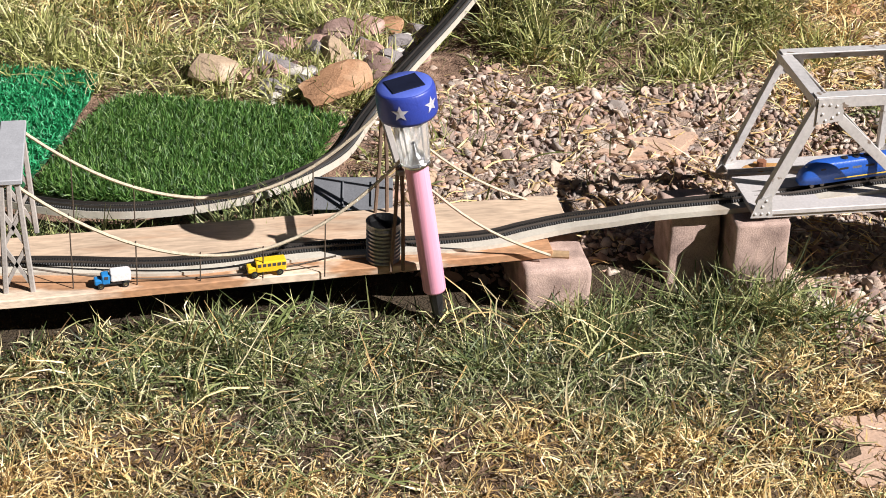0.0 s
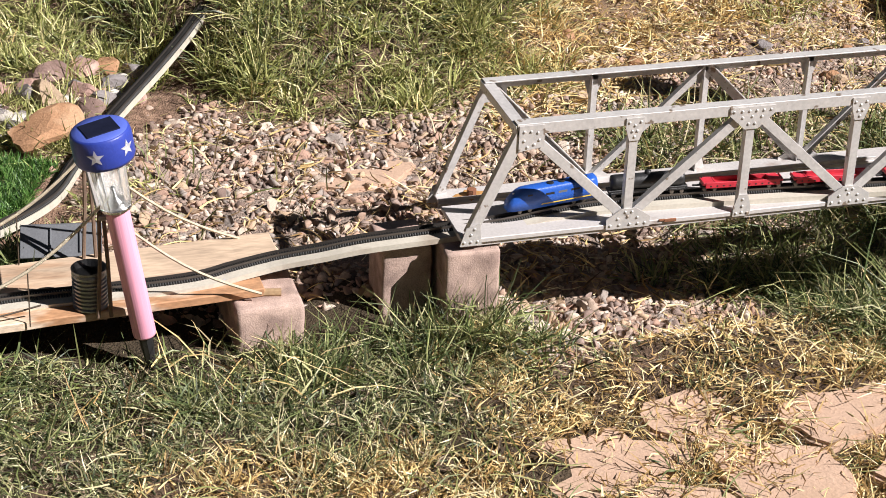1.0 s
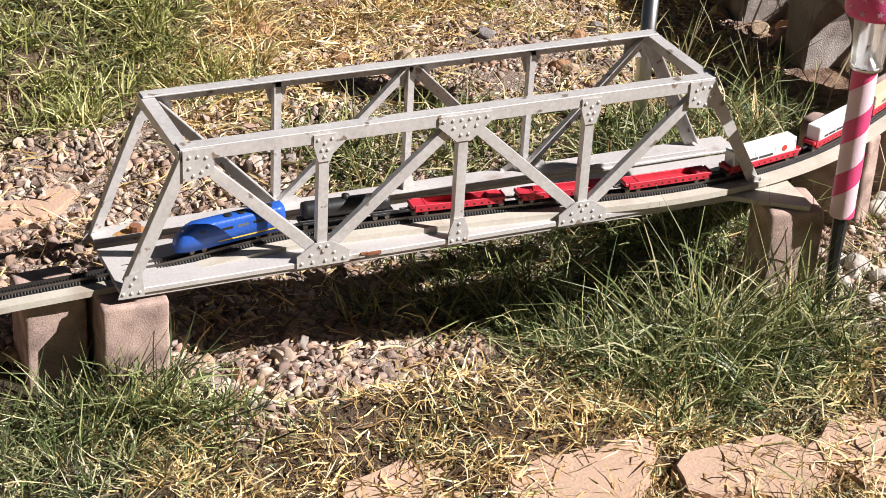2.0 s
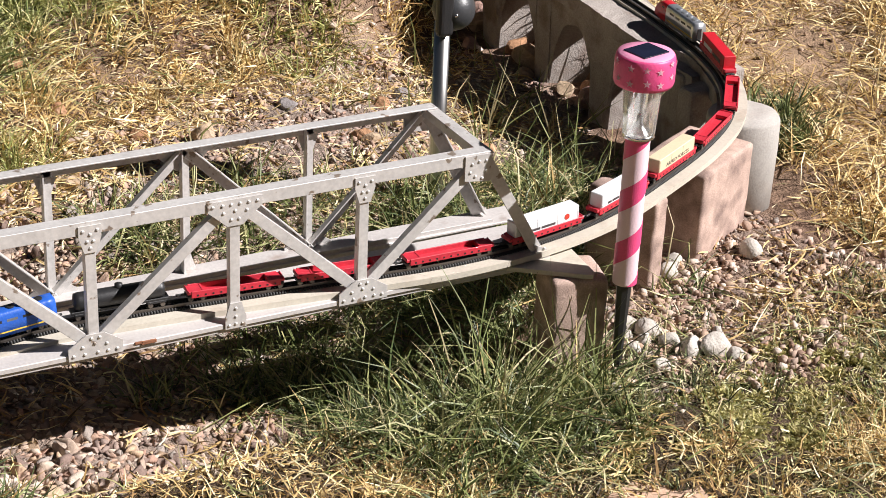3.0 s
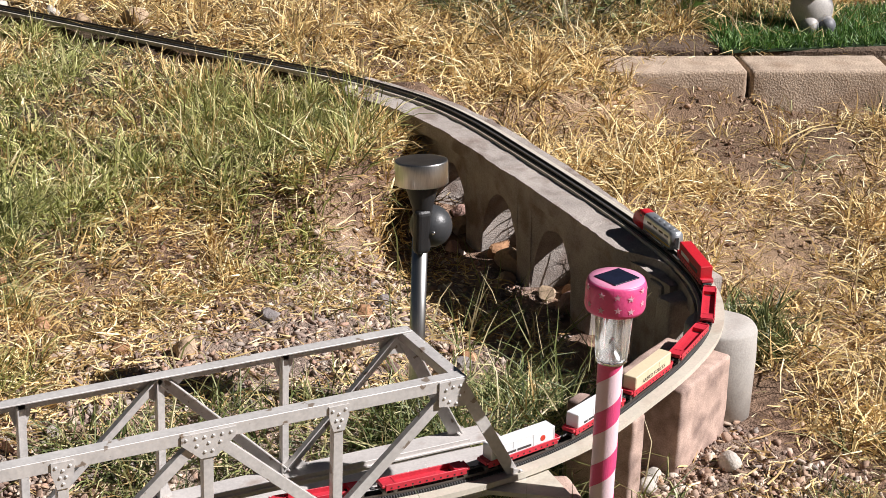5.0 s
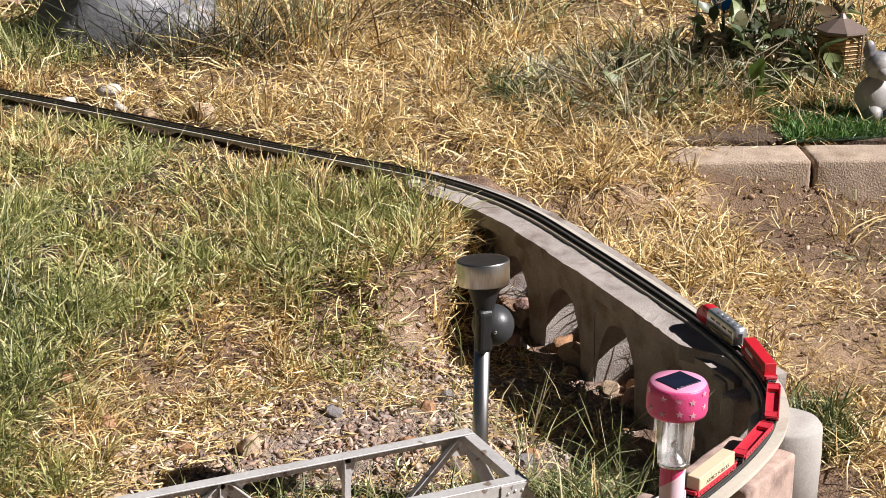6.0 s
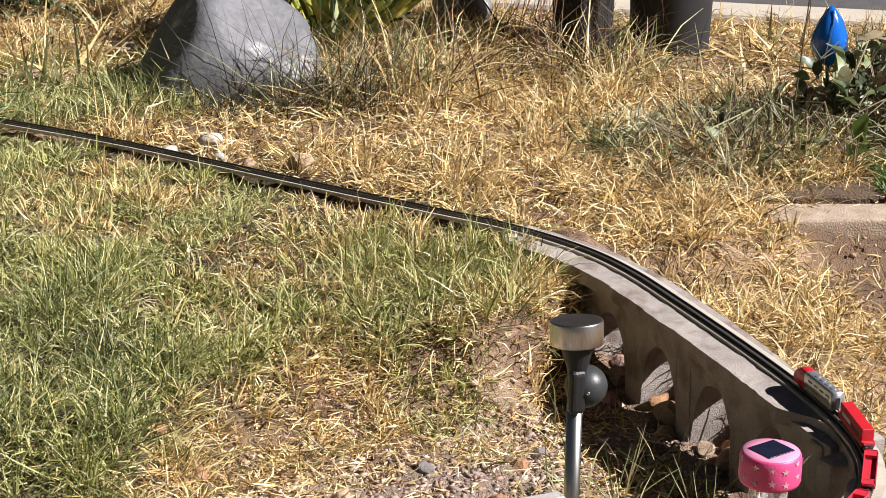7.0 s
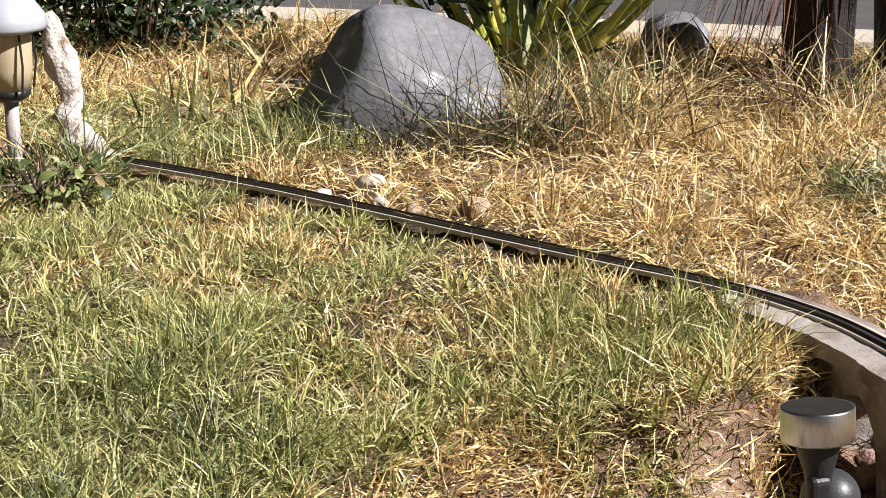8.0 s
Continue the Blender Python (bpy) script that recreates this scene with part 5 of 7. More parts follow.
def build_spot():
    t = thing("steel_lamp", (0.765, 0.372, -0.006), 0, "brushed steel solar garden lamp with black ball joint", "garden lamp")
    part("pole", lathe([(0.0098, -0.12), (0.0098, 0.245)], 20), M_STEEL, t, "", True)
    part("fork", box((0.021, 0.015, 0.056), (-0.004, -0.012, 0.259), None, 0.006, 3), M_BLACK, t)
    bm = bmesh.new()
    bmesh.ops.create_uvsphere(bm, u_segments=28, v_segments=18, radius=0.0262, matrix=Matrix.Translation((0.016, 0.003, 0.258)))
    part("ball_joint", bm, mat("dark_ball", (0.04, 0.042, 0.045), 0.42, var=0.15), t, "", True)
    bm = bmesh.new()
    bmesh.ops.create_uvsphere(bm, u_segments=10, v_segments=6, radius=0.0028, matrix=Matrix.Translation((0.007, -0.0205, 0.258)))
    part("screw", bm, M_CHROME, t, "", True)
    tilt = Matrix.Translation((0, 0, 0.318)) @ Matrix.Rotation(radians(-7), 4, "X")

    def tipped(prof, steps):
        bm = lathe(prof, steps)
        bmesh.ops.transform(bm, matrix=tilt, verts=bm.verts[:])
        return bm

    part("neck", tipped([(0.011, -0.046), (0.013, -0.030), (0.020, -0.006), (0.021, 0.001)], 20), M_BLACK, t, "", True)
    cap = part("cap", tipped([(0.021, -0.002), (0.0318, -0.002), (0.0322, -0.001), (0.0322, 0.0255), (0.0316, 0.027), (0.0300, 0.0272)], 48), M_STEEL, t, "brushed steel drum cap")
    for p in cap.data.polygons:
        p.use_smooth = len(p.vertices) == 4
    part("lid", tipped([(0.0295, 0.0258), (0.0285, 0.0265), (0.0270, 0.0245), (0.002, 0.0240)], 40), M_STEEL, cap, "dished steel lid", True)


build_spot()

# ---- train ----
def bogie(name, x, parent):
    bm = box((0.020, 0.0125, 0.0035), (x, 0, 0.0060), None, 0.0008)
    ob = part(name, bm, M_BLACK, parent)
    for dx in (-0.0062, 0.0062):
        bm = lathe([(0.0008, -0.0058), (0.0026, -0.0056), (0.0026, -0.0045), (0.0008, -0.0042), (0.0008, 0.0042), (0.0026, 0.0045), (0.0026, 0.0056), (0.0008, 0.0058)], 10)
        bmesh.ops.transform(bm, matrix=Matrix.Translation((x + dx, 0, 0.0028)) @ Matrix.Rotation(math.pi / 2, 4, "X"), verts=bm.verts[:])
        part("wheelset", bm, M_RAIL, ob)


def text_mesh(word, wide, tall, turn):
    """Raised letters of the built-in font, standing upright, centred at the origin."""
    cu = bpy.data.curves.new("lettering", "FONT")
    cu.body, cu.size, cu.align_x, cu.align_y, cu.resolution_u = word, 1.0, "CENTER", "CENTER", 2
    ob = bpy.data.objects.new("lettering", cu)
    bm = bmesh.new()
    bm.from_mesh(bpy.data.meshes.new_from_object(ob))
    bpy.data.objects.remove(ob)
    xs, ys = [v.co.x for v in bm.verts], [v.co.y for v in bm.verts]
    m = Matrix.Rotation(turn, 4, "Z") @ Matrix.Rotation(math.pi / 2, 4, "X") @ Matrix.Diagonal((wide / (max(xs) - min(xs)), tall / (max(ys) - min(ys)), 1, 1)) @ Matrix.Translation((-(max(xs) + min(xs)) / 2, -(max(ys) + min(ys)) / 2, 0))
    bmesh.ops.transform(bm, matrix=m, verts=bm.verts[:])
    return bm


def wagon(s, load, label):
    q, head, climb = along(s)
    name = "container_wagon" if load else "well_wagon"
    w = thing(name, (0, 0, 0), 0, label, "model wagon", "wagons of the train")
    w.matrix_world = pose(q[0], q[1], q[2] + 0.0025, 0, -climb, head)
    L = 0.1045
    bm = box((L - 0.012, 0.0165, 0.0024), (0, 0, 0.0062), None, 0.0003)
    for y in (-0.0081, 0.0081):
        add_box(bm, (L - 0.012, 0.0014, 0.0072), (0, y, 0.0092), None, 0.0003)
    for x in (-1, 1):
        add_box(bm, (0.016, 0.0160, 0.0030), (x * (L / 2 - 0.010), 0, 0.0105), None, 0.0005)
        add_box(bm, (0.002, 0.0150, 0.0060), (x * (L / 2 - 0.018), 0, 0.0095), None, 0.0003)
        add_box(bm, (0.0012, 0.0150, 0.0045), (x * (L / 2 - 0.003), 0, 0.0110), None, 0.0003)
    part("body", bm, M_CARRED, w)
    bm = bmesh.new()
    for k in range(11):
        for y in (-0.0089, 0.0089):
            add_box(bm, (0.0018, 0.0004, 0.0018), (-0.040 + k * 0.008, y, 0.0082))
    part("side_rib", bm, M_BLACK, w)
    for x in (-L / 2 + 0.012, L / 2 - 0.012):
        bogie("bogie", x, w)
    for x in (-1, 1):
        part("coupler", box((0.010, 0.0022, 0.0022), (x * (L / 2 + 0.003), 0, 0.0068), None, 0.0004), M_BLACK, w)
    if load:
        q2 = thing("container", (0, 0, 0), 0, load[1], "shipping container", "containers on the train")
        q2.matrix_world = w.matrix_world @ pose(0, 0, 0.0076)
        bm = box((0.085, 0.0162, 0.0205), (0, 0, 0.01025), None, 0.0006)
        part("shell", bm, load[0], q2)
        for k in range(4):
            part("side_post", box((0.0006, 0.0003, 0.0175), (-0.0410 + k * 0.0273, -0.0082, 0.0102)), load[0], q2)
        for y in (-1, 1):
            if load[2] == "bars":
                bm = text_mesh("ARMED FORCES", 0.054, 0.0046, 0.0 if y < 0 else math.pi)
                bmesh.ops.transform(bm, matrix=Matrix.Translation((0.001, y * 0.0084, 0.0095)), verts=bm.verts[:])
                part("lettering", bm, M_LETTER, q2, "dark ARMED FORCES lettering")
            if load[2] == "mark":
                for x, wide in ((-0.028, 0.0070), (-0.0165, 0.0125), (0.001, 0.0185)):
                    part("lettering", box((wide, 0.0003, 0.0026), (-y * x, y * 0.00825, 0.0078)), M_LETTER, q2)
                bm = lathe([(0.0034, -0.0002), (0.0034, 0.0002)], 14)
                bmesh.ops.transform(bm, matrix=Matrix.Translation((-y * 0.026, y * 0.00825, 0.0110)) @ Matrix.Rotation(math.pi / 2, 4, "X"), verts=bm.verts[:])
                part("roundel", bm, M_REDMARK, q2)
            if load[2] == "red":
                part("lettering", box((0.030, 0.0003, 0.0052), (0.018, y * 0.00825, 0.0092)), M_WHITE, q2)
                part("lettering", box((0.030, 0.0003, 0.0050), (-0.016, y * 0.00825, 0.0085)), M_LETTER, q2)
    return w


def loco_shell(L, w, h, nose):
    """A cab unit body: flat sides, rounded roof, sloping rounded nose."""
    bm = bmesh.new()
    rings = []
    n = 14
    for k in range(17):
        u = k / 16
        x = -L / 2 + L * u
        f = max(0.0, (u - 1 + nose) / nose)
        hh, ww = h * (1 - 0.42 * f**1.6), w * (1 - 0.35 * f**2.2)
        ring = []
        for j in range(n + 1):
            a = math.pi * j / n
            ring.append(bm.verts.new((x - 0.004 * f * math.sin(a), -ww / 2 * math.copysign(abs(math.cos(a)) ** 0.35, math.cos(a)), 0.006 + hh * abs(math.sin(a)) ** 0.45)))
        rings.append(ring)
    for a, b in zip(rings, rings[1:]):
        for j in range(n):
            bm.faces.new((a[j], b[j], b[j + 1], a[j + 1]))
        bm.faces.new((a[0], a[n], b[n], b[0]))
    bm.faces.new(rings[0])
    bm.faces.new(rings[-1][::-1])
    bmesh.ops.recalc_face_normals(bm, faces=bm.faces[:])
    return bm


def cut(bm, x, keep_front):
    geom = bm.verts[:] + bm.edges[:] + bm.faces[:]
    bmesh.ops.bisect_plane(bm, geom=geom, plane_co=(x, 0, 0), plane_no=(1, 0, 0), clear_inner=keep_front, clear_outer=not keep_front)
    return bm


def loco(s, back, colours, label):
    q, head, climb = along(s)
    t = thing("locomotive", (0, 0, 0), 0, label, "model locomotive", "locomotives of the train")
    t.matrix_world = pose(q[0], q[1], q[2] + 0.0025, 0, climb if back else -climb, head + (180 if back else 0))
    L, w, h = 0.112, 0.0195, 0.0245
    part("body", cut(loco_shell(L, w, h, 0.2), 0.020, False), colours[0], t, "", True)
    front = part("nose", cut(loco_shell(L, w, h, 0.2), 0.020, True), colours[1], t, "rounded painted nose", True)
    part("windscreen", box((0.003, 0.012, 0.004), (0.0375, 0, 0.0262), Matrix.Rotation(radians(38), 3, "Y"), 0.0004), M_BLACK, front)
    part("headlight", lathe([(0.0014, 0), (0.0012, 0.001)], 10, (0.046, 0, 0.0245)), M_STAR, front)
    for y in (-1, 1):
        part("stripe", box((0.070, 0.0004, 0.0014), (-0.020, y * (w / 2 - 0.0002), 0.0100)), M_YELLOWSTRIPE, t)
        for k in range(4):
            part("grille", box((0.011, 0.0004, 0.0032), (-0.044 + k * 0.016, y * (w / 2 - 0.0004), 0.0215)), M_BLACK if k % 2 else M_SLATE, t)
        part("side_window", box((0.006, 0.0005, 0.0045), (0.029, y * (w / 2 - 0.0006), 0.0225)), M_BLACK, front)
    part("end_door", box((0.0006, 0.0060, 0.0150), (-L / 2 - 0.0002, 0, 0.0150)), M_BLACK, t)
    for k in range(4):
        part("roof_fan", lathe([(0.0042, 0), (0.0042, 0.0012), (0.0030, 0.0018)], 12, (-0.042 + k * 0.014, 0, 0.0300)), colours[2], t)
    part("fuel_tank", box((0.030, 0.014, 0.005), (0, 0, 0.0062), None, 0.001), M_BLACK, t)
    for x in (-0.034, 0.034):
        bogie("bogie", x, t)
    part("coupler", box((0.010, 0.0022, 0.0022), (-L / 2 - 0.003, 0, 0.0068), None, 0.0004), M_BLACK, t)


dist = np.hypot(TRACK[:, 0] - 1.178, TRACK[:, 1] - 0.462)
S0 = int(dist.argmin()) * 0.003
RED_LOAD = (M_RED, "bright red shipping container with white and black lettering bars", "red")
BEIGE_LOAD = (M_BEIGE, "cream shipping container lettered ARMED FORCES in dark capitals", "bars")
WHITE_LOAD = (M_WHITE, "white shipping container with a red roundel", "mark")
EMPTY, FULL = "empty dark red well wagon on the track", "dark red well wagon carrying a container"
loco(S0, False, (M_LOCO, M_RED, M_LOCO), "silver diesel locomotive with red nose leading the train")
s_at = S0 - 0.121
for k, load in enumerate((RED_LOAD, None, None, BEIGE_LOAD, WHITE_LOAD, WHITE_LOAD, None, None, None)):
    wagon(s_at, load, FULL if load else EMPTY)
    s_at -= 0.1165
q, head, climb = along(s_at)
tk = thing("tank_wagon", (0, 0, 0), 0, "black tank wagon near the end of the train", "model wagon", "wagons of the train")
tk.matrix_world = pose(q[0], q[1], q[2] + 0.0025, 0, -climb, head)
bm = lathe([(0.002, -0.046), (0.0085, -0.044), (0.0092, -0.040), (0.0092, 0.040), (0.0085, 0.044), (0.002, 0.046)], 20)
bmesh.ops.transform(bm, matrix=Matrix.Translation((0, 0, 0.0185)) @ Matrix.Rotation(math.pi / 2, 4, "Y"), verts=bm.verts[:])
part("tank", bm, M_BLACK, tk, "", True)
part("frame", box((0.098, 0.012, 0.003), (0, 0, 0.0085), None, 0.0005), M_BLACK, tk)
part("dome", lathe([(0.004, 0.024), (0.004, 0.0305), (0.001, 0.032)], 14), M_BLACK, tk, "", True)
for x in (-0.036, 0.036):
    bogie("bogie", x, tk)
loco(s_at - 0.120, True, (M_BLUEL, M_BLUEL, M_BLACK), "blue diesel locomotive pushing at the rear of the train")

# ---- rocks ----
def rock(at, size, turn, kind, seed, label, group, planes=11):
    ob = part("rock", rock_mesh(size, seed, 3, 0.16, planes), M_ROCKS[kind], smooth=planes < 5)
    ob.matrix_world = pose(at[0], at[1], float(land(at[0], at[1])) + size[2] * 0.45, 0, 0, turn)
    return tagged(ob, label, "rock", group)


WORDS = ("orange brown sandstone rock", "dark brown rounded rock", "cream coloured rock", "grey rounded river rock", "pink speckled rock", "chalky white rock")
LOOP_ROCKS = ((-0.565, 0.665, 0.036, 0.03, 0.026, 2), (-0.420, 0.590, 0.056, 0.036, 0.030, 0), (-0.352, 0.672, 0.028, 0.024, 0.020, 1), (-0.400, 0.712, 0.036, 0.026, 0.022, 2), (-0.475, 0.672, 0.020, 0.020, 0.014, 3),
                                              (-0.490, 0.700, 0.026, 0.02, 0.016, 3), (-0.440, 0.665, 0.018, 0.016, 0.013, 3), (-0.355, 0.735, 0.030, 0.024, 0.019, 4), (-0.325, 0.700, 0.022, 0.018, 0.015, 3), (-0.395, 0.790, 0.03, 0.024, 0.018, 1),
                                              (-0.345, 0.815, 0.028, 0.022, 0.018, 4), (-0.300, 0.855, 0.022, 0.02, 0.016, 0), (-0.262, 0.850, 0.03, 0.024, 0.018, 3), (-0.300, 0.770, 0.024, 0.02, 0.016, 3), (-0.465, 0.745, 0.02, 0.018, 0.014, 4), (-0.50, 0.62, 0.018, 0.016, 0.013, 3), (-0.33, 0.62, 0.02, 0.016, 0.013, 4))
for k, (x, y, sx, sy, sz, kind) in enumerate(LOOP_ROCKS):
    rock((x, y - 0.056), (sx, sy, sz), 40 * k, kind, 20 + k, WORDS[kind] + " in the heap beside the loop track", "rocks beside the loop track")
for k in range(34):
    a = RNG.random()
    x, y = -0.55 + 0.30 * a + RNG.normal(0, 0.03), 0.565 + 0.24 * a * RNG.random() ** 0.5 + RNG.normal(0, 0.025)
    q = RNG.uniform(0.008, 0.018)
    rock((x, y), (q * 1.2, q, q * 0.8), 40 * k, int(RNG.choice([1, 2, 3, 3, 4, 4, 5])), 130 + k, "small rounded stone wedged between larger rocks", "rocks beside the loop track")
for k, (x, y, r) in enumerate(((0.872, -0.085, 0.022), (0.848, -0.075, 0.019), (0.895, -0.060, 0.013), (0.885, -0.105, 0.012), (0.812, -0.040, 0.012), (0.80, -0.02, 0.010), (0.824, -0.026, 0.017), (0.812, -0.004, 0.015), (0.726, -0.112, 0.012), (1.040, 0.080, 0.018), (0.832, -0.055, 0.014), (0.922, 0.080, 0.015), (0.940, 0.095, 0.016), (0.790, -0.050, 0.014), (0.797, -0.095, 0.011))):
    rock((x, y), (r * 0.78, r * 0.62, r * 0.62), 50 * k, 5, 50 + k, "chalky white rock at the foot of the striped lamp", "white rocks by the lamp", 4)
for k, (x, y, r) in enumerate(((0.762, 1.928, 0.022), (0.679, 1.925, 0.017), (0.754, 1.838, 0.019), (0.875, 1.72, 0.024), (0.80, 1.80, 0.016))):
    rock((x, y), (r, r * 0.8, r * 0.85), 50 * k, 5 if k < 3 else 2, 70 + k, "pale rounded rock in the dry grass beyond the track", "pale rocks beyond the track", 3)
for k, (x, y, r) in enumerate(((1.15, 0.965, 0.024), (1.17, 1.0, 0.018), (1.155, 0.805, 0.026), (1.16, 0.855, 0.020), (1.19, 0.83, 0.016), (1.16, 0.645, 0.022), (1.15, 0.69, 0.016), (1.19, 0.67, 0.020), (1.12, 0.76, 0.014), (1.10, 0.90, 0.015))):
    rock((x, y), (r, r * 0.8, r * 0.8), 70 * k, (2, 4, 2, 0)[k % 4], 170 + k, "pale broken stone under the arches of the wall", "stones under the arches")
rock((-0.655, 0.190), (0.036, 0.016, 0.012), 4, 2, 190, "flat cream stone between the plank and the loop track", "stones behind the plank")
rock((-0.775, 0.185), (0.036, 0.02, 0.018), 10, 1, 191, "dark flat stone between the plank and the loop track", "stones behind the plank")
rock((0.563, 0.650), (0.016, 0.014, 0.020), 0, 2, 90, "cream coloured rock on the gravel under the bank", "rocks on the gravel")
rock((0.135, -0.056), (0.014, 0.011, 0.013), 30, 2, 91, "cream coloured rock on the gravel by the bridge", "rocks on the gravel")
for k in range(14):
    x, y = RNG.uniform(0.35, 0.95), RNG.uniform(0.5, 0.85)
    rock((x, y), (RNG.uniform(0.011, 0.017), 0.012, 0.010), 40 * k, int(RNG.integers(0, 5)), 100 + k, "fist-worn small stone lying on the gravel bed", "rocks on the gravel")

# ---- turf mats ----
def mat_sheet(outline, z, name, back, pile, label, count, length, curl, wide):
    cx, cy = np.mean(outline, axis=0)
    t = thing(name, (cx, cy, z), 0, label, "turf mat")
    bm = bmesh.new()
    face = bm.faces.new([bm.verts.new((x - cx, y - cy, 0)) for x, y in outline])
    ext = bmesh.ops.extrude_face_region(bm, geom=[face])
    for v in ext["geom"]:
        if isinstance(v, bmesh.types.BMVert):
            v.co.z += 0.004
    bmesh.ops.recalc_face_normals(bm, faces=bm.faces[:])
    part("backing", bm, back, t)
    o = np.array(outline)
    x, y = RNG.uniform(o[:, 0].min(), o[:, 0].max(), count), RNG.uniform(o[:, 1].min(), o[:, 1].max(), count)
    inside = np.zeros(count, bool)
    for (x0, y0), (x1, y1) in zip(o, np.roll(o, -1, 0)):
        hit = ((y0 > y) != (y1 > y)) & (x < (x1 - x0) * (y - y0) / (y1 - y0 + 1e-9) + x0)
        inside ^= hit
    x, y = x[inside] - cx, y[inside] - cy
    n = len(x)
    blades("turf_surface", x, y, np.full(n, 0.003), RNG.uniform(0.7, 1.2, n) * length, np.full(n, wide), RNG.uniform(0.5, 1.55, n), RNG.uniform(-0.2, curl, n), RNG.uniform(0, 6.3, n), RNG.uniform(-0.9, 0.9, n), pile, "", parent=t)


mat_sheet([(-1.08, 0.28), (-0.825, 0.300), (-0.796, 0.375), (-0.766, 0.465), (-0.741, 0.560), (-0.730, 0.630), (-0.80, 0.655), (-0.87, 0.672), (-1.08, 0.70)], 0.030, "bright_turf_mat", M_TURFBACK, M_TURF, "bright emerald plastic turf mat on the soil", 22000, 0.012, 2.2, 0.0022)
mat_sheet([(-0.806, 0.292), (-0.755, 0.268), (-0.685, 0.247), (-0.591, 0.244), (-0.520, 0.274), (-0.458, 0.340), (-0.410, 0.445), (-0.473, 0.478), (-0.539, 0.503), (-0.613, 0.527), (-0.680, 0.548), (-0.718, 0.525), (-0.752, 0.450), (-0.786, 0.355)], 0.028, "artificial_grass_mat", M_FAKEBACK, M_FAKE, "dark green artificial grass mat beside the loop track", 40000, 0.019, 1.7, 0.0017)
mat_sheet([(1.84, 1.235), (2.10, 1.17), (2.35, 1.10), (2.40, 1.34), (2.16, 1.42), (1.93, 1.44)], 0.122, "bed_turf_mat", M_FAKEBACK, M_FAKE, "square of green artificial grass behind the edging blocks", 10500, 0.026, 0.9, 0.0018)

# ---- edging bed and what stands on it ----
for k, (x, y) in enumerate(((1.720, 1.225), (1.972, 1.128), (2.224, 1.031))):
    b = block("edging_block", (x, y, 0.028), (0.264, 0.10, 0.092), -21, 20 + k, M_EDGE, "rough tan concrete edging block of the raised bed", 0.007, "edging block")
    b["group"] = "edging blocks of the bed"
bed = box((0.9, 0.55, 0.07), (0, 0, 0.035), None, 0.004)
bmesh.ops.subdivide_edges(bed, edges=bed.edges[:], cuts=8, use_grid_fill=True)
roughen(bed, 0.006, 0.05, 3)
ob = tagged(part("bed_soil", bed, mat("bed_soil", (0.12, 0.08, 0.055), 0.95, var=0.4, scale=30, fine=200, bump=0.8, depth=0.006)), "dark soil filling the raised planting bed", "soil", kind="structure")
ob.matrix_world = pose(2.08, 1.455, 0.055, 0, 0, -20)


def build_figurine():
    bm = bmesh.new()
    for size, at in (((0.042, 0.034, 0.045), (0, 0, 0.045)), ((0.030, 0.028, 0.028), (0.002, 0, 0.110)), ((0.018, 0.020, 0.018), (-0.010, -0.026, 0.020)), ((0.018, 0.020, 0.018), (0.024, -0.024, 0.020)), ((0.016, 0.022, 0.012), (0.006, -0.028, 0.098)), ((0.012, 0.010, 0.020), (-0.020, 0, 0.138)), ((0.012, 0.010, 0.020), (0.022, 0, 0.138))):
        bmesh.ops.create_uvsphere(bm, u_segments=20, v_segments=14, radius=1, matrix=Matrix.Translation(at) @ Matrix.Diagonal((*size, 1)))
    ob = part("garden_figurine", bm, M_STATUE, None, "", True)
    ob.matrix_world = pose(2.085, 1.290, 0.124, 0, 0, -20)
    tagged(ob, "glazed grey and white garden figurine on green turf", "figurine")


build_figurine()


def build_water_tower():
    t = thing("model_water_tower", (2.175, 1.525, 0.122), 20, "bronze model water tower with ladder in the planting bed", "model building")
    part("tank", lathe([(0.046, 0.036), (0.048, 0.039), (0.048, 0.118), (0.046, 0.121)], 8), M_BRONZE, t, "ribbed bronze tank")
    for k in range(9):
        part("hoop", lathe([(0.0475, 0.042 + k * 0.0086), (0.0498, 0.044 + k * 0.0086), (0.0475, 0.046 + k * 0.0086)], 8, caps=False), M_BRONZE, t)
    part("roof", lathe([(0.055, 0.120), (0.054, 0.124), (0.010, 0.146), (0.004, 0.155)], 8), M_BRONZEROOF, t, "faceted dull bronze roof")
    for k in range(4):
        a = math.pi / 4 + k * math.pi / 2
        part("leg", tube([(0.038 * math.cos(a), 0.038 * math.sin(a), 0), (0.035 * math.cos(a), 0.035 * math.sin(a), 0.037)], 0.004, 6), M_BLACK, t)
    bm = bmesh.new()
    for y in (-0.006, 0.006):
        add_tube(bm, [(0.004 + y, -0.052, 0.01), (0.004 + y, -0.052, 0.120)], 0.0014, 5)
    for k in range(11):
        add_tube(bm, [(-0.002, -0.052, 0.014 + k * 0.010), (0.010, -0.052, 0.014 + k * 0.010)], 0.0011, 5)
    part("ladder", bm, M_BRONZEROOF, t)


build_water_tower()


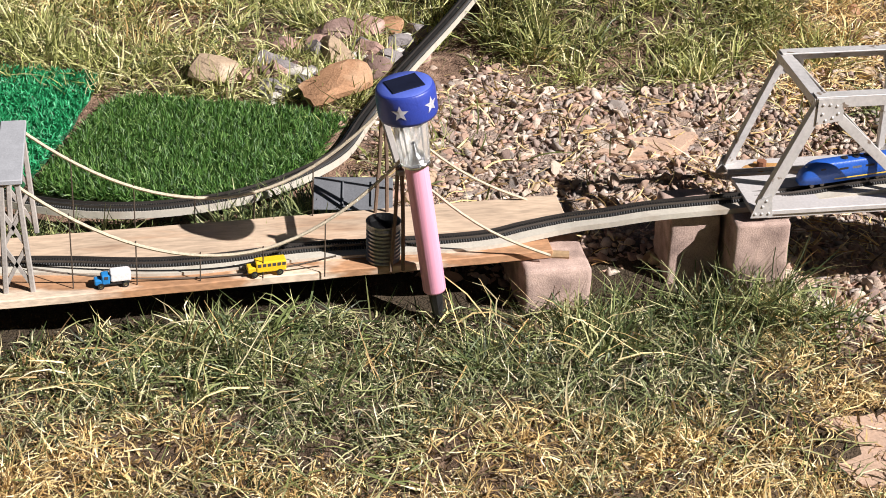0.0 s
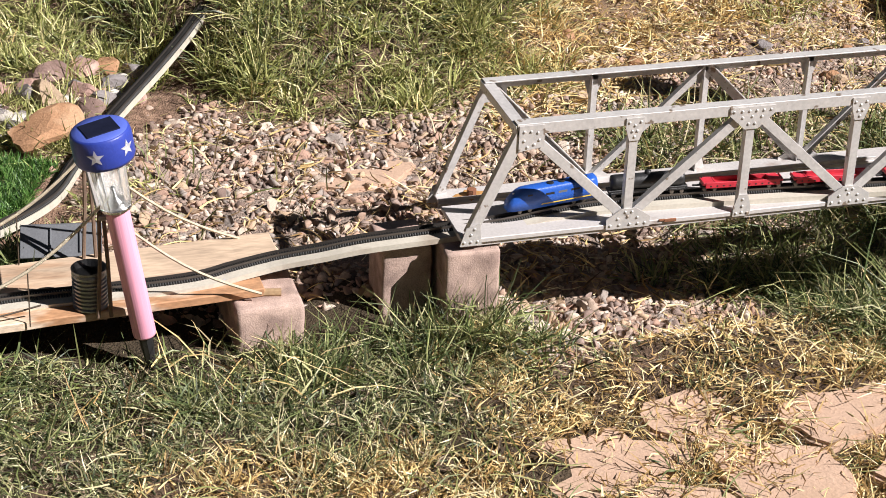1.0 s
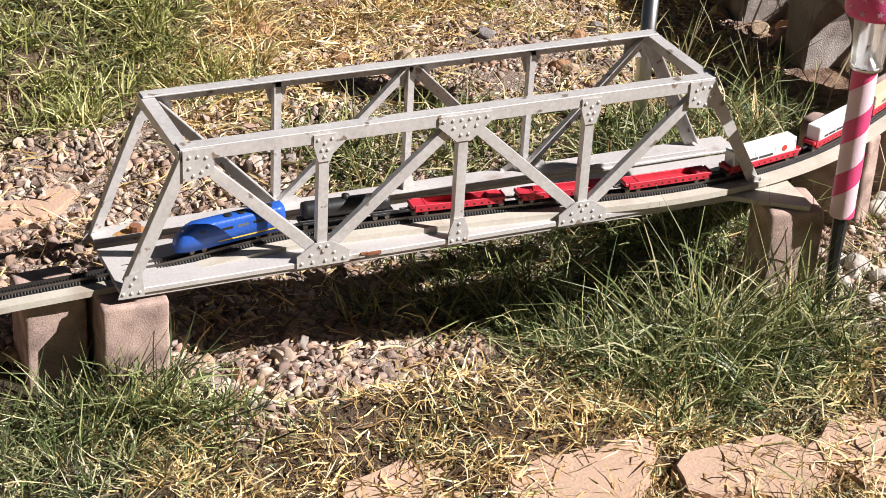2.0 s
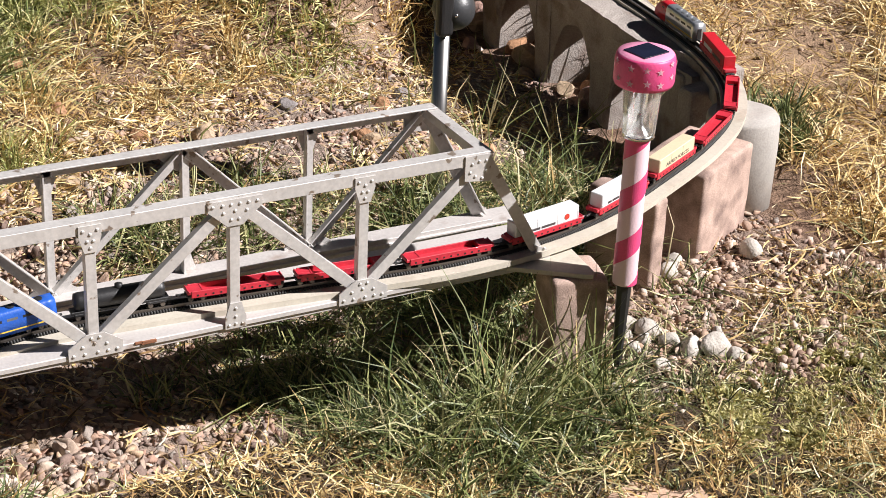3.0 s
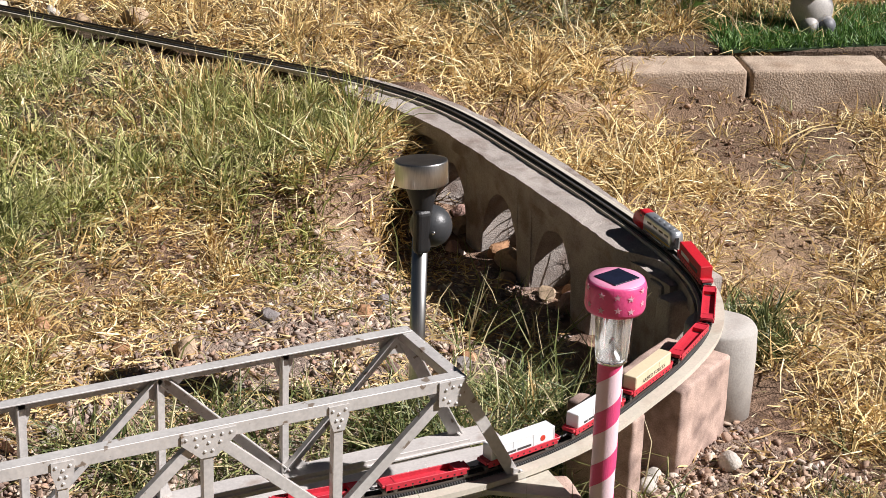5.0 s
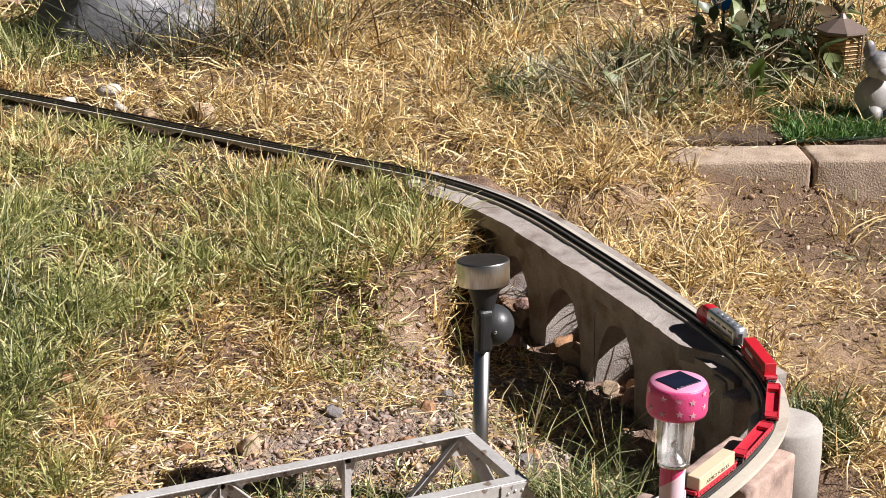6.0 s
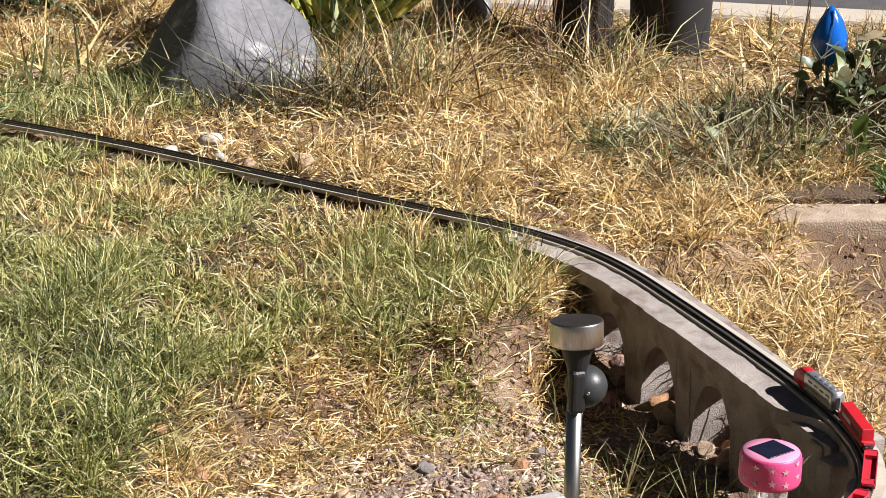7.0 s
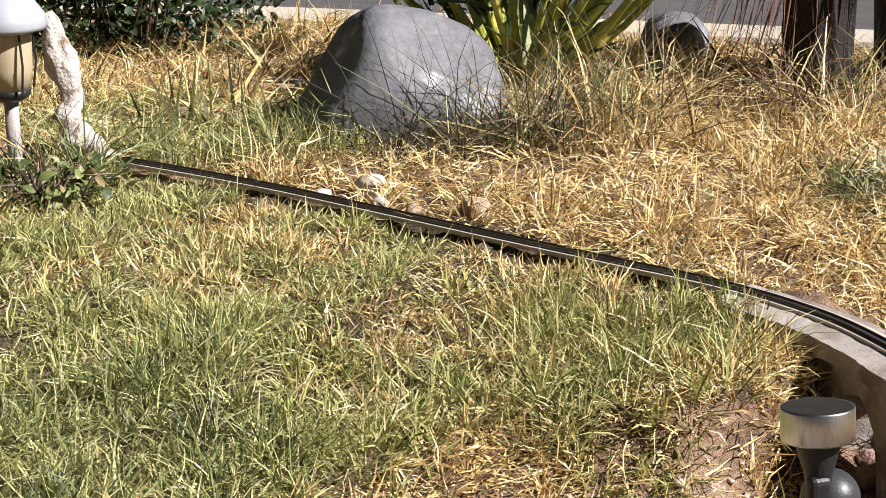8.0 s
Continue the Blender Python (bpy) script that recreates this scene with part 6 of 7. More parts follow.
def build_ornament():
    t = thing("glass_ornament", (2.02, 1.72, 0.050), 0, "blue glass teardrop ornament on a thin stake among plants", "ornament")
    part("stake", tube([(0, 0, 0), (0, 0, 0.22)], 0.003, 6), M_BLACK, t)
    part("drop", lathe([(0.004, 0.205), (0.022, 0.215), (0.037, 0.245), (0.036, 0.270), (0.024, 0.300), (0.010, 0.322), (0.002, 0.330)], 28), M_BLUEGLASS, t, "", True)
    bm = bmesh.new()
    for k in range(5):
        a = 2 * math.pi * k / 5
        add_tube(bm, [(r * math.cos(a + z * 6), r * math.sin(a + z * 6), z) for r, z in ((0.024, 0.213), (0.039, 0.245), (0.038, 0.27), (0.026, 0.30), (0.012, 0.324))], 0.0012, 5)
    part("wire", bm, M_STEEL, t)


build_ornament()

# ---- far side: boulder, palms, kerb, road ----
def build_far():
    ob = part("boulder", rock_mesh((0.182, 0.160, 0.186), 5.5, 4, 0.12, 5, 0.70, 0.88), M_BOULDER, None, "", True)
    ob.matrix_world = pose(0.944, 2.405, 0.150, 0, 0, -12)
    tagged(ob, "smooth grey boulder in the dry grass", "boulder")
    ob = part("boulder", rock_mesh((0.066, 0.058, 0.058), 8.5, 3, 0.15, 0), M_BOULDER, None, "", True)
    ob.matrix_world = pose(1.68, 2.83, 0.185, 0, 0, 10)
    tagged(ob, "small grey boulder by the palm trunk", "boulder")
    d = Vector((-0.82, 0.57, 0)).normalized()
    ang = math.degrees(math.atan2(d.y, d.x))
    kerb = part("kerb", box((14, 0.16, 0.12), (0, 0, 0), None, 0.015, 2), M_KERB)
    kerb.matrix_world = pose(1.85, 3.06, 0.108, 0, 0, ang)
    tagged(kerb, "pale concrete kerb along the road", "kerb", kind="structure")
    road = part("road", box((60, 14, 0.05), (0, 0, 0), None, 0.004), M_ASPHALT)
    nrm = Vector((-d.y, d.x, 0))
    if nrm.y < 0:
        nrm = -nrm
    c = Vector((1.85, 3.06, 0)) + nrm * (7 + 0.082)
    road.matrix_world = pose(c.x, c.y, 0.138, 0, 0, ang)
    tagged(road, "grey asphalt road beyond the kerb", "road", kind="structure")

    p = thing("young_palm", (1.245, 2.60, 0.12), 0, "young palm with yellow-green stalks in the grass", "palm")
    part("trunk", lathe([(0.034, -0.02), (0.042, 0.04), (0.036, 0.12), (0.022, 0.22), (0.006, 0.30)], 14), mat("pale_palm_heart", (0.36, 0.40, 0.20), 0.6, var=0.35, scale=25), p, "pale green trunk", True)
    rng = random.Random(4)
    for k in range(40):
        a, tilt, ln = rng.uniform(0, 6.28), rng.uniform(0.25, 1.05), rng.uniform(0.28, 0.60)
        pts = [(0.022 * math.cos(a), 0.022 * math.sin(a), rng.uniform(0.01, 0.09))]
        for u in (0.25, 0.5, 0.75, 1.0):
            el = math.pi / 2 - tilt * (1.2 - 0.5 * u)
            pts.append((pts[-1][0] + ln / 4 * math.cos(el) * math.cos(a), pts[-1][1] + ln / 4 * math.cos(el) * math.sin(a), pts[-1][2] + ln / 4 * math.sin(el)))
        part("stalk", tube(pts, [0.012, 0.010, 0.008, 0.006, 0.002], 6), M_PALM, p, "", True)
    n = 240
    a, q = RNG.uniform(0, 6.3, n), RNG.random(n)
    blades("leaflet", (0.03 + 0.16 * q) * np.cos(a), (0.03 + 0.16 * q) * np.sin(a), 0.02 + 0.40 * RNG.random(n), RNG.uniform(0.06, 0.16, n), RNG.uniform(0.007, 0.013, n), RNG.uniform(0.1, 1.4, n), RNG.uniform(0.2, 1.8, n), a + RNG.normal(0, 0.6, n), RNG.normal(0, 0.3, n), M_DARKLEAF, "dark green palm leaflets", parent=p)

    t = thing("old_palm", (1.783, 2.37, 0.13), 0, "dark old palm trunk with hanging dead fronds", "palm")
    bm = lathe([(0.074, -0.02), (0.066, 0.15), (0.066, 0.4), (0.070, 0.7), (0.066, 0.95)], 26)
    bmesh.ops.subdivide_edges(bm, edges=bm.edges[:], cuts=2)
    part("trunk", roughen(bm, 0.014, 0.03, 3), M_TRUNK, t)
    for k in range(6):
        a, n = k * 1.05, 60
        ln = 0.18 + 0.08 * rng.random()
        u = RNG.random(n)
        reach, drop = ln * u, 0.14 * np.sin(u * 2.4) - 0.2 * u * u
        z0 = 0.72 + 0.10 * (k % 3)
        part("frond_rib", tube([(ln * s * math.cos(a), ln * s * math.sin(a), z0 + 0.14 * math.sin(s * 2.4) - 0.2 * s * s) for s in (0.05, 0.3, 0.55, 0.8, 1.0)], [0.012, 0.009, 0.007, 0.004, 0.002], 5), M_PALM, t)
        blades("frond", reach * math.cos(a), reach * math.sin(a), z0 + drop, RNG.uniform(0.10, 0.20, n), np.full(n, 0.014), RNG.uniform(-0.5, 0.3, n), RNG.uniform(0.1, 0.8, n), a + np.where(RNG.random(n) < 0.5, -1, 1) * RNG.uniform(0.5, 1.1, n), RNG.normal(0, 0.1, n), M_DARKLEAF, "green palm frond", parent=t)
    for k in range(5):
        a, n = (-3.0, -2.75, -2.35, -1.15, -0.6)[k], (40, 36, 26, 12, 12)[k]
        x0, y0 = 0.076 * math.cos(a), 0.076 * math.sin(a)
        nn = np.full(n, 1.0)
        blades("dead_frond", x0 + RNG.normal(0, 0.014, n), y0 + RNG.normal(0, 0.014, n), RNG.uniform(0.38, 0.62, n), RNG.uniform(0.25, 0.48, n) * (0.6 + 0.5 * rng.random()), nn * 0.004, nn * -1.0, RNG.uniform(0.2, 0.7, n), a + RNG.normal(0, 0.4, n), RNG.normal(0, 0.3, n), M_FROND, "reddish brown hanging frond", parent=t)
    bar = thing("planter", (2.028, 2.39, 0.105), 0, "dark grey round planter beside the palm", "planter")
    part("body", lathe([(0.086, 0), (0.092, 0.02), (0.108, 0.45), (0.116, 0.50), (0.116, 0.53), (0.108, 0.53), (0.103, 0.45), (0.02, 0.45)], 36), M_BARREL, bar, "", True)

    lamp = thing("path_lamp", (0.218, 2.212, 0.178), 0, "path lamp with grey dome hood and cream glass", "garden lamp")
    part("post", lathe([(0.012, -0.08), (0.012, 0.12)], 16), mat("grey_post", (0.40, 0.36, 0.34), 0.6), lamp, "", True)
    part("base", lathe([(0.020, 0.105), (0.034, 0.115), (0.036, 0.125)], 20), M_BLACK, lamp, "", True)
    part("glass", lathe([(0.034, 0.124), (0.040, 0.16), (0.042, 0.215), (0.040, 0.222)], 24), M_LAMPGLASS, lamp, "cream lamp glass", True)
    for k in range(4):
        a = 0.4 + k * math.pi / 2
        bm = tube([(0.044 * math.cos(a), 0.044 * math.sin(a), 0.122), (0.052 * math.cos(a), 0.052 * math.sin(a), 0.17), (0.046 * math.cos(a), 0.046 * math.sin(a), 0.225)], 0.002, 6)
        part("cage_wire", bm, M_BLACK, lamp)
    part("hood", lathe([(0.040, 0.220), (0.066, 0.226), (0.070, 0.233), (0.066, 0.250), (0.052, 0.270), (0.030, 0.283), (0.004, 0.288)], 32), M_DOME, lamp, "frosted grey dome hood", True)

    bm = tube([(0.405, 2.235, 0.138), (0.380, 2.25, 0.152), (0.350, 2.27, 0.176), (0.318, 2.28, 0.205), (0.310, 2.285, 0.232), (0.324, 2.29, 0.258), (0.320, 2.295, 0.295), (0.310, 2.30, 0.335), (0.303, 2.305, 0.372), (0.300, 2.31, 0.41)],
              [0.014, 0.021, 0.026, 0.034, 0.028, 0.017, 0.024, 0.028, 0.019, 0.008], 14)
    bmesh.ops.subdivide_edges(bm, edges=bm.edges[:], cuts=2, use_grid_fill=True)
    pipe = part("plaster_pipe", roughen(roughen(bm, 0.009, 0.03, 4), 0.005, 0.012, 6), M_WHITEPIPE, None, "", True)
    tagged(pipe, "crumpled white plaster pipe rising at the end of the track", "pipe")


build_far()


def leaf_cloud(name, centre, spread, count, size, material, label, category, stems=26, bend=0.3, vary=(0.5, 1.3), stem=M_TWIG):
    t = thing(name, centre, 0, label, category)
    bm = bmesh.new()
    rng = random.Random(len(label))
    for k in range(stems):
        a, r = rng.uniform(0, 6.28), rng.uniform(0.2, 1)
        tip = (spread[0] * r * math.cos(a), spread[1] * r * math.sin(a), spread[2] * rng.uniform(0.3, 1.0))
        bow = [rng.uniform(-bend, bend) for j in range(3)]
        add_tube(bm, [(tip[0] * 0.3 + 0.1 * bow[0], tip[1] * 0.3 + 0.1 * bow[1], -0.02), (tip[0] * (0.5 + bow[0]), tip[1] * (0.5 + bow[1]), tip[2] * (0.7 + bow[2])), (tip[0] * (0.9 - bow[1]), tip[1] * (0.9 - bow[2]), tip[2] * (0.9 + bow[0])), tip], [0.0026, 0.002, 0.0014, 0.0008], 5)
    part("twig_tangle", bm, stem, t)
    n = count
    a, r, h = RNG.uniform(0, 6.3, n), RNG.random(n) ** 0.6, RNG.random(n)
    x, y, z = spread[0] * r * np.cos(a), spread[1] * r * np.sin(a), spread[2] * h * (1.1 - 0.5 * r)
    v, f = [], []
    u = np.array((0.0, 0.16, 0.36, 0.58, 0.80, 1.0))
    wide = np.array((0.012, 0.18, 0.27, 0.25, 0.15, 0.01))
    cells = np.array([[3 * j + d, 3 * j + 3 + d, 3 * j + 4 + d, 3 * j + 1 + d] for j in range(5) for d in (0, 1)])
    for k in range(n):
        s = size * RNG.uniform(*vary)
        droop, fold, curl = RNG.uniform(-0.1, 0.9), RNG.uniform(0.0, 0.7), RNG.uniform(-0.5, 0.5)
        w = wide * RNG.uniform(0.55, 1.15)
        shape = np.concatenate([np.stack([u, q * w + curl * 0.3 * u * u, -droop * 0.5 * u * u + fold * np.abs(q) * w + 0.05 * np.sin(9 * u + 3 * q)], 1)[:, None] for q in (-1.0, 0.0, 1.0)], 1).reshape(-1, 3)
        m = np.array(Euler((RNG.uniform(-1.0, 1.0), RNG.uniform(-1.2, 0.5), RNG.uniform(0, 6.3))).to_matrix())
        v.append(shape @ m.T * s + (x[k], y[k], z[k]))
        f.append(cells + 18 * k)
    me = array_mesh("foliage", np.concatenate(v), np.concatenate(f))
    tagged(mesh_object("foliage", me, material, t, smooth=True), "", kind="stuff")


M_BEDTWIG = mat("bed_stem", None, 0.7, var=0.3, bump=0, ramp=[(0.12, 0.09, 0.055), (0.30, 0.25, 0.16), (0.46, 0.40, 0.27), (0.20, 0.17, 0.10), (0.26, 0.27, 0.15)])
M_BEDLEAF = mat("bed_leaf", None, 0.4, var=0.3, bump=0, trans=0.2, ramp=[(0.07, 0.10, 0.04), (0.12, 0.16, 0.06), (0.22, 0.26, 0.11), (0.05, 0.065, 0.03), (0.42, 0.41, 0.26), (0.14, 0.10, 0.06), (0.34, 0.28, 0.17)])
M_BIGLEAF = mat("big_green_leaf", None, 0.35, var=0.2, bump=0, trans=0.25, ramp=[(0.10, 0.17, 0.035), (0.16, 0.23, 0.06), (0.07, 0.12, 0.03), (0.24, 0.28, 0.12)])
leaf_cloud("leafy_plant", (2.13, 1.66, 0.09), (0.22, 0.16, 0.25), 210, 0.055, M_BEDLEAF, "tangled broad-leaved plant sprawling over the raised bed", "plant", 110, 0.6, (0.4, 1.5), M_BEDTWIG)
leaf_cloud("leafy_plant", (1.78, 1.58, 0.07), (0.26, 0.17, 0.13), 190, 0.036, M_BEDLEAF, "low half-dry twiggy plant beside the edging blocks", "plant", 210, 0.7, (0.3, 1.6), M_BEDTWIG)
leaf_cloud("leafy_plant", (1.975, 1.500, 0.115), (0.12, 0.045, 0.045), 9, 0.095, M_BIGLEAF, "low plant with large glossy green leaves in the bed", "plant", 10, 0.4, (0.8, 1.15), M_BEDTWIG)
leaf_cloud("leafy_plant", (0.25, 2.06, 0.135), (0.15, 0.10, 0.085), 220, 0.026, M_LEAF, "small-leaved green weed at the foot of the path lamp", "plant", 60)
leaf_cloud("dark_shrub", (0.55, 3.42, 0.14), (0.38, 0.26, 0.55), 4200, 0.030, M_DARKLEAF, "dark leafy shrub at the far edge of the lawn", "shrub", 60)
# ---- grasses ----
def sow(x, y, length, width, lift, curl, material, name, label, sink=0.003, spin=0.6, seg=3):
    n = len(x)
    z = land(x, y) - sink
    blades(name, x, y, z, RNG.uniform(*length, n) * (0.6 + 0.75 * clump(x, y, 19, 6)), RNG.uniform(*width, n), RNG.uniform(*lift, n), RNG.uniform(*curl, n), RNG.uniform(0, 6.3, n), RNG.normal(0, spin, n), material, label, seg=seg)


def bank_part(x, y, inset=0.0):
    """1 on the grass bank between its foot and the far track."""
    return smooth01((y - bank_line(x) - inset) / 0.06) * (x < 1.12)


def dry_share(x, y):
    """How dry the growth is, from 0 (green) to 1 (straw)."""
    n = 0.32 * wobble(x, y, 6, 2) + 0.32 * wobble(x, y, 17, 5)
    front = np.where(y < 0.1, 0.40 - 0.15 * smooth01((-0.1 - x) / 0.15) + 0.5 * smooth01((-0.175 - y) / 0.13) - 0.35 * smooth01((0.06 - x) / 0.2) * smooth01((y + 0.22) / 0.1), 0)
    bank = np.where(y >= 0.1, 0.06 + 0.26 * smooth01((x - 0.30) / 0.25) - 0.55 * smooth01((0.32 - x) / 0.12) * smooth01((1.15 - y) / 0.1) + 0.50 * smooth01((0.16 + bank_line(x) - y) / 0.12) * smooth01((x - 0.2) / 0.3), 0)
    far = smooth01((y - 1.15 - 0.9 * smooth01((0.9 - x) / 0.5)) / 0.25) * 0.40
    outer = 0.8 * smooth01((x - 1.12) / 0.1)
    return np.clip(np.maximum(np.maximum(front, bank), np.maximum(far, outer)) + n, 0.03, 0.97)


def flag_clear(x, y):
    c = np.ones_like(x)
    for fx, fy, sx, sy in (*FLAGS, (0.70, 1.88, 0.10, 0.085)):
        c = c * np.where(np.hypot((x - fx) / sx, (y - fy) / sy) < 0.9, 0.22, 1.0)
    return c


def mats_clear(x, y):
    return 1.0 - ((x < -0.42) & (y > 0.24) & (y < 0.56 - 0.35 * (x + 0.7))) * 1.0


def cover_patch(x, y):
    """1 where the low yellow-green ground cover grows."""
    a = smooth01((0.115 - np.hypot((x - 0.905) / 1.25, (y + 0.20) * 1.05) + 0.035 * wobble(x, y, 25, 2)) / 0.03)
    return np.maximum(a, smooth01((0.05 - np.hypot((x - 0.70) / 1.4, y + 0.235) + 0.02 * wobble(x, y, 25, 4)) / 0.02))


def cover(x, y):
    """How much of the soil is grown over at all."""
    b, f = weed_zone(x, y)
    front = smooth01((0.02 - y) / 0.05) * (0.48 + 0.52 * clump(x, y, 17, 1))
    bank = bank_part(x, y, -0.10) * (0.35 + 0.65 * clump(x, y, 16, 3))
    left = smooth01((-0.25 - x) / 0.1) * smooth01((y - 0.16) / 0.05) * 0.55
    outer = smooth01((x - 1.12) / 0.12) * (1 - 0.93 * soil_patch(x, y)) * (0.45 + 0.55 * clump(x, y, 8, 7)) * smooth01((y + 0.45) / 0.1)
    front = front * (1 - 0.72 * smooth01((x - 0.03) / 0.05) * smooth01((0.42 - x) / 0.06) * smooth01((y + 0.27) / 0.06))
    w = np.maximum(np.maximum(front, bank), np.maximum(left, outer))
    return w * (1 - 0.95 * gravel_zone(x, y)) * clear_of(x, y) * flag_clear(x, y) * mats_clear(x, y) * (1 - 0.8 * soil_patch(x, y)) * (1 - 0.96 * cliff(x, y)) * (1 - 0.85 * cover_patch(x, y))


def in_reach(x, y):
    """Leaves out the soil that lies far to the side of the whole walk."""
    return 1.0 - ((x < -0.15) & (y > 1.05)) - ((x < 0.12) & (x >= -0.15) & (y > 1.45)) - ((x > 0.9) & (y < -0.42))


def tufts(region, per_m2, weight, count, radius, length, width, lift, curl, kinds, spin=0.6, seg=3, grow=0.7, broad=0.0):
    """Tufts of blades that fan out from their crowns; kinds: (share, material, name, label), the share a number or a function of the place."""
    cx, cy = scatter(*region, per_m2, weight)
    size = RNG.uniform(1 - grow, 1 + grow, len(cx)) * (0.55 + 0.8 * clump(cx, cy, 11, 6))
    k = np.maximum(3, (RNG.uniform(*count, len(cx)) * size).astype(int))
    which = np.repeat(np.arange(len(cx)), k)
    n = len(which)
    a, q = RNG.uniform(0, 6.3, n), RNG.random(n) ** 0.6
    r = q * radius * (0.6 + 0.5 * size[which])
    x, y = cx[which] + r * np.cos(a), cy[which] + r * np.sin(a)
    size = size[which]
    turn = a + RNG.normal(0, 0.9, n)
    up = np.clip(lift[1] - (lift[1] - lift[0]) * q + RNG.normal(0, 0.28, n), -0.25, 1.55)
    ln = RNG.uniform(*length, n) * (0.55 + 0.6 * size)
    wd = RNG.uniform(*width, n) * (1 + broad * smooth01((y - 0.6) / 0.4))
    cl = RNG.uniform(*curl, n)
    tw = RNG.normal(0, spin, n)
    z = land(x, y) - 0.002
    free = clear_of(x, y) > 0.5
    pick = RNG.random(len(cx))[which] * 0.8 + RNG.random(n) * 0.2
    done = np.zeros(n)
    for share, material, name, label in kinds:
        top = done + (share(cx, cy)[which] if callable(share) else share)
        m = (pick >= done) & (pick < top) & free
        done = top
        if m.any():
            blades(name, x[m], y[m], z[m], ln[m], wd[m], up[m], cl[m], turn[m], tw[m], material, label, seg=seg)


def beyond(x, y):
    """1 on the far side of the track that leaves the viaduct."""
    return smooth01((y - 1.23 - 1.42 * np.clip(1.08 - x, 0, 2)) / 0.03)


def front_zone(x, y):
    return np.clip(cover(x, y) * in_reach(x, y), 0, 1) * (x < 1.15) * (1 - beyond(x, y))


def green_share(x, y):
    return 1 - dry_share(x, y)


def kerb_front(x):
    return 2.86 - 0.695 * (x - 1.95)


# a mat of short lying straw and dead blades under the lawn
x, y = scatter(-1.0, 1.2, -0.46, 2.3, 26000, lambda x, y: np.clip(1.3 * front_zone(x, y), 0, 1))
pale = RNG.random(len(x)) < 0.05 + 0.62 * dry_share(x, y)
dead = ~pale & (RNG.random(len(x)) < 0.6)
for pick, m, name, label in ((pale, M_STRAW, "straw", "matted dry straw lying on the soil"), (dead, M_TWIG, "dead_grass", "dark rotting blades under the lawn"), (~pale & ~dead, M_GRASS, "grass", "low tangled green lawn blades")):
    sow(x[pick], y[pick], (0.008, 0.028), (0.0010, 0.0022), (-0.15, 0.55), (-0.6, 1.4), m, name, label, -0.002, 1.2, 2)

# the low tangled lawn before the railway, in tufts
tufts((-1.0, 1.2, -0.46, 0.12), 7000, front_zone, (12, 30), 0.015, (0.008, 0.024), (0.0008, 0.0019), (-0.05, 1.15), (-0.5, 2.2),
      ((green_share, M_GRASS, "grass", "short green lawn tufts with dark gaps"), (1.0, M_STRAW, "straw", "short dry lawn tufts bleached by the sun")), 1.1, seg=2, grow=0.9)
# the brighter lawn of the bank, in tufts
tufts((-1.0, 1.2, 0.12, 2.3), 3300, front_zone, (12, 30), 0.015, (0.014, 0.038), (0.0012, 0.0028), (0.1, 1.4), (-0.4, 1.7),
      ((green_share, M_BANK, "grass", "yellow-green lawn tufts on the bank"), (1.0, M_STRAW, "straw", "dry lawn tufts on the bank")), 0.9, seg=2, grow=0.88, broad=0.1)
# wiry runners arching out of the lawn
x, y = scatter(-1.0, 1.2, -0.46, 1.6, 2600, cover)
sow(x, y, (0.03, 0.075), (0.0008, 0.0017), (-0.1, 0.7), (-0.3, 1.6), M_RUNNER, "grass_runner", "long wiry grass runners", -0.008, 1.2)
# loose straw and chaff before the truss bridge
x, y = scatter(0.0, 0.75, -0.27, -0.06, 26000, lambda x, y: (0.15 + 0.85 * clump(x, y, 17, 7)) * flag_clear(x, y) * (1 - 0.7 * weed_zone(x, y)[1]))
sow(x, y, (0.008, 0.036), (0.0008, 0.0019), (-0.1, 0.5), (-0.6, 1.4), M_STRAW, "straw", "loose straw and chaff before the truss bridge", -0.005, 1.0, 2)
# straw thrown over the flags
x, y = scatter(-0.3, 0.85, -0.46, -0.15, 14000, lambda x, y: (flag_clear(x, y) < 0.5) * clump(x, y, 19, 3) ** 1.5)
sow(x, y, (0.010, 0.042), (0.0009, 0.0020), (-0.1, 0.5), (-0.5, 1.4), M_STRAW, "straw", "dry straw strewn over the flagstones", -0.010, 1.0, 2)
tufts((-0.3, 0.85, -0.46, -0.15), 420, lambda x, y: (flag_clear(x, y) < 0.5) * clump(x, y, 23, 5), (6, 16), 0.010, (0.015, 0.04), (0.0014, 0.003), (0.1, 1.2), (0.2, 2.0),
      ((0.5, M_GRASS, "grass", "green blades creeping over the flagstones"), (1.0, M_STRAW, "straw", "dry blades creeping over the flagstones")))

# lusher growth round the truss bridge
tufts((0.3, 1.0, -0.25, 0.55), 2700, lambda x, y: np.maximum(*weed_zone(x, y)) * clear_of(x, y) * (0.5 + 0.5 * clump(x, y, 14, 2)), (13, 28), 0.018, (0.024, 0.06), (0.0010, 0.0023), (0.1, 1.35), (-0.2, 2.1),
      ((0.9, M_TALL, "tall_grass", "lush green grass around the truss bridge"), (1.0, M_STRAW, "straw", "dry blades among the grass at the truss bridge")), 0.9)
x, y = scatter(0.3, 1.0, -0.25, 0.5, 4200, lambda x, y: np.maximum(*weed_zone(x, y)) * clear_of(x, y))
sow(x, y, (0.06, 0.13), (0.0010, 0.0022), (0.2, 1.3), (0.3, 1.8), M_RUNNER, "grass_runner", "wiry stems tangled around the truss bridge", spin=1.1)
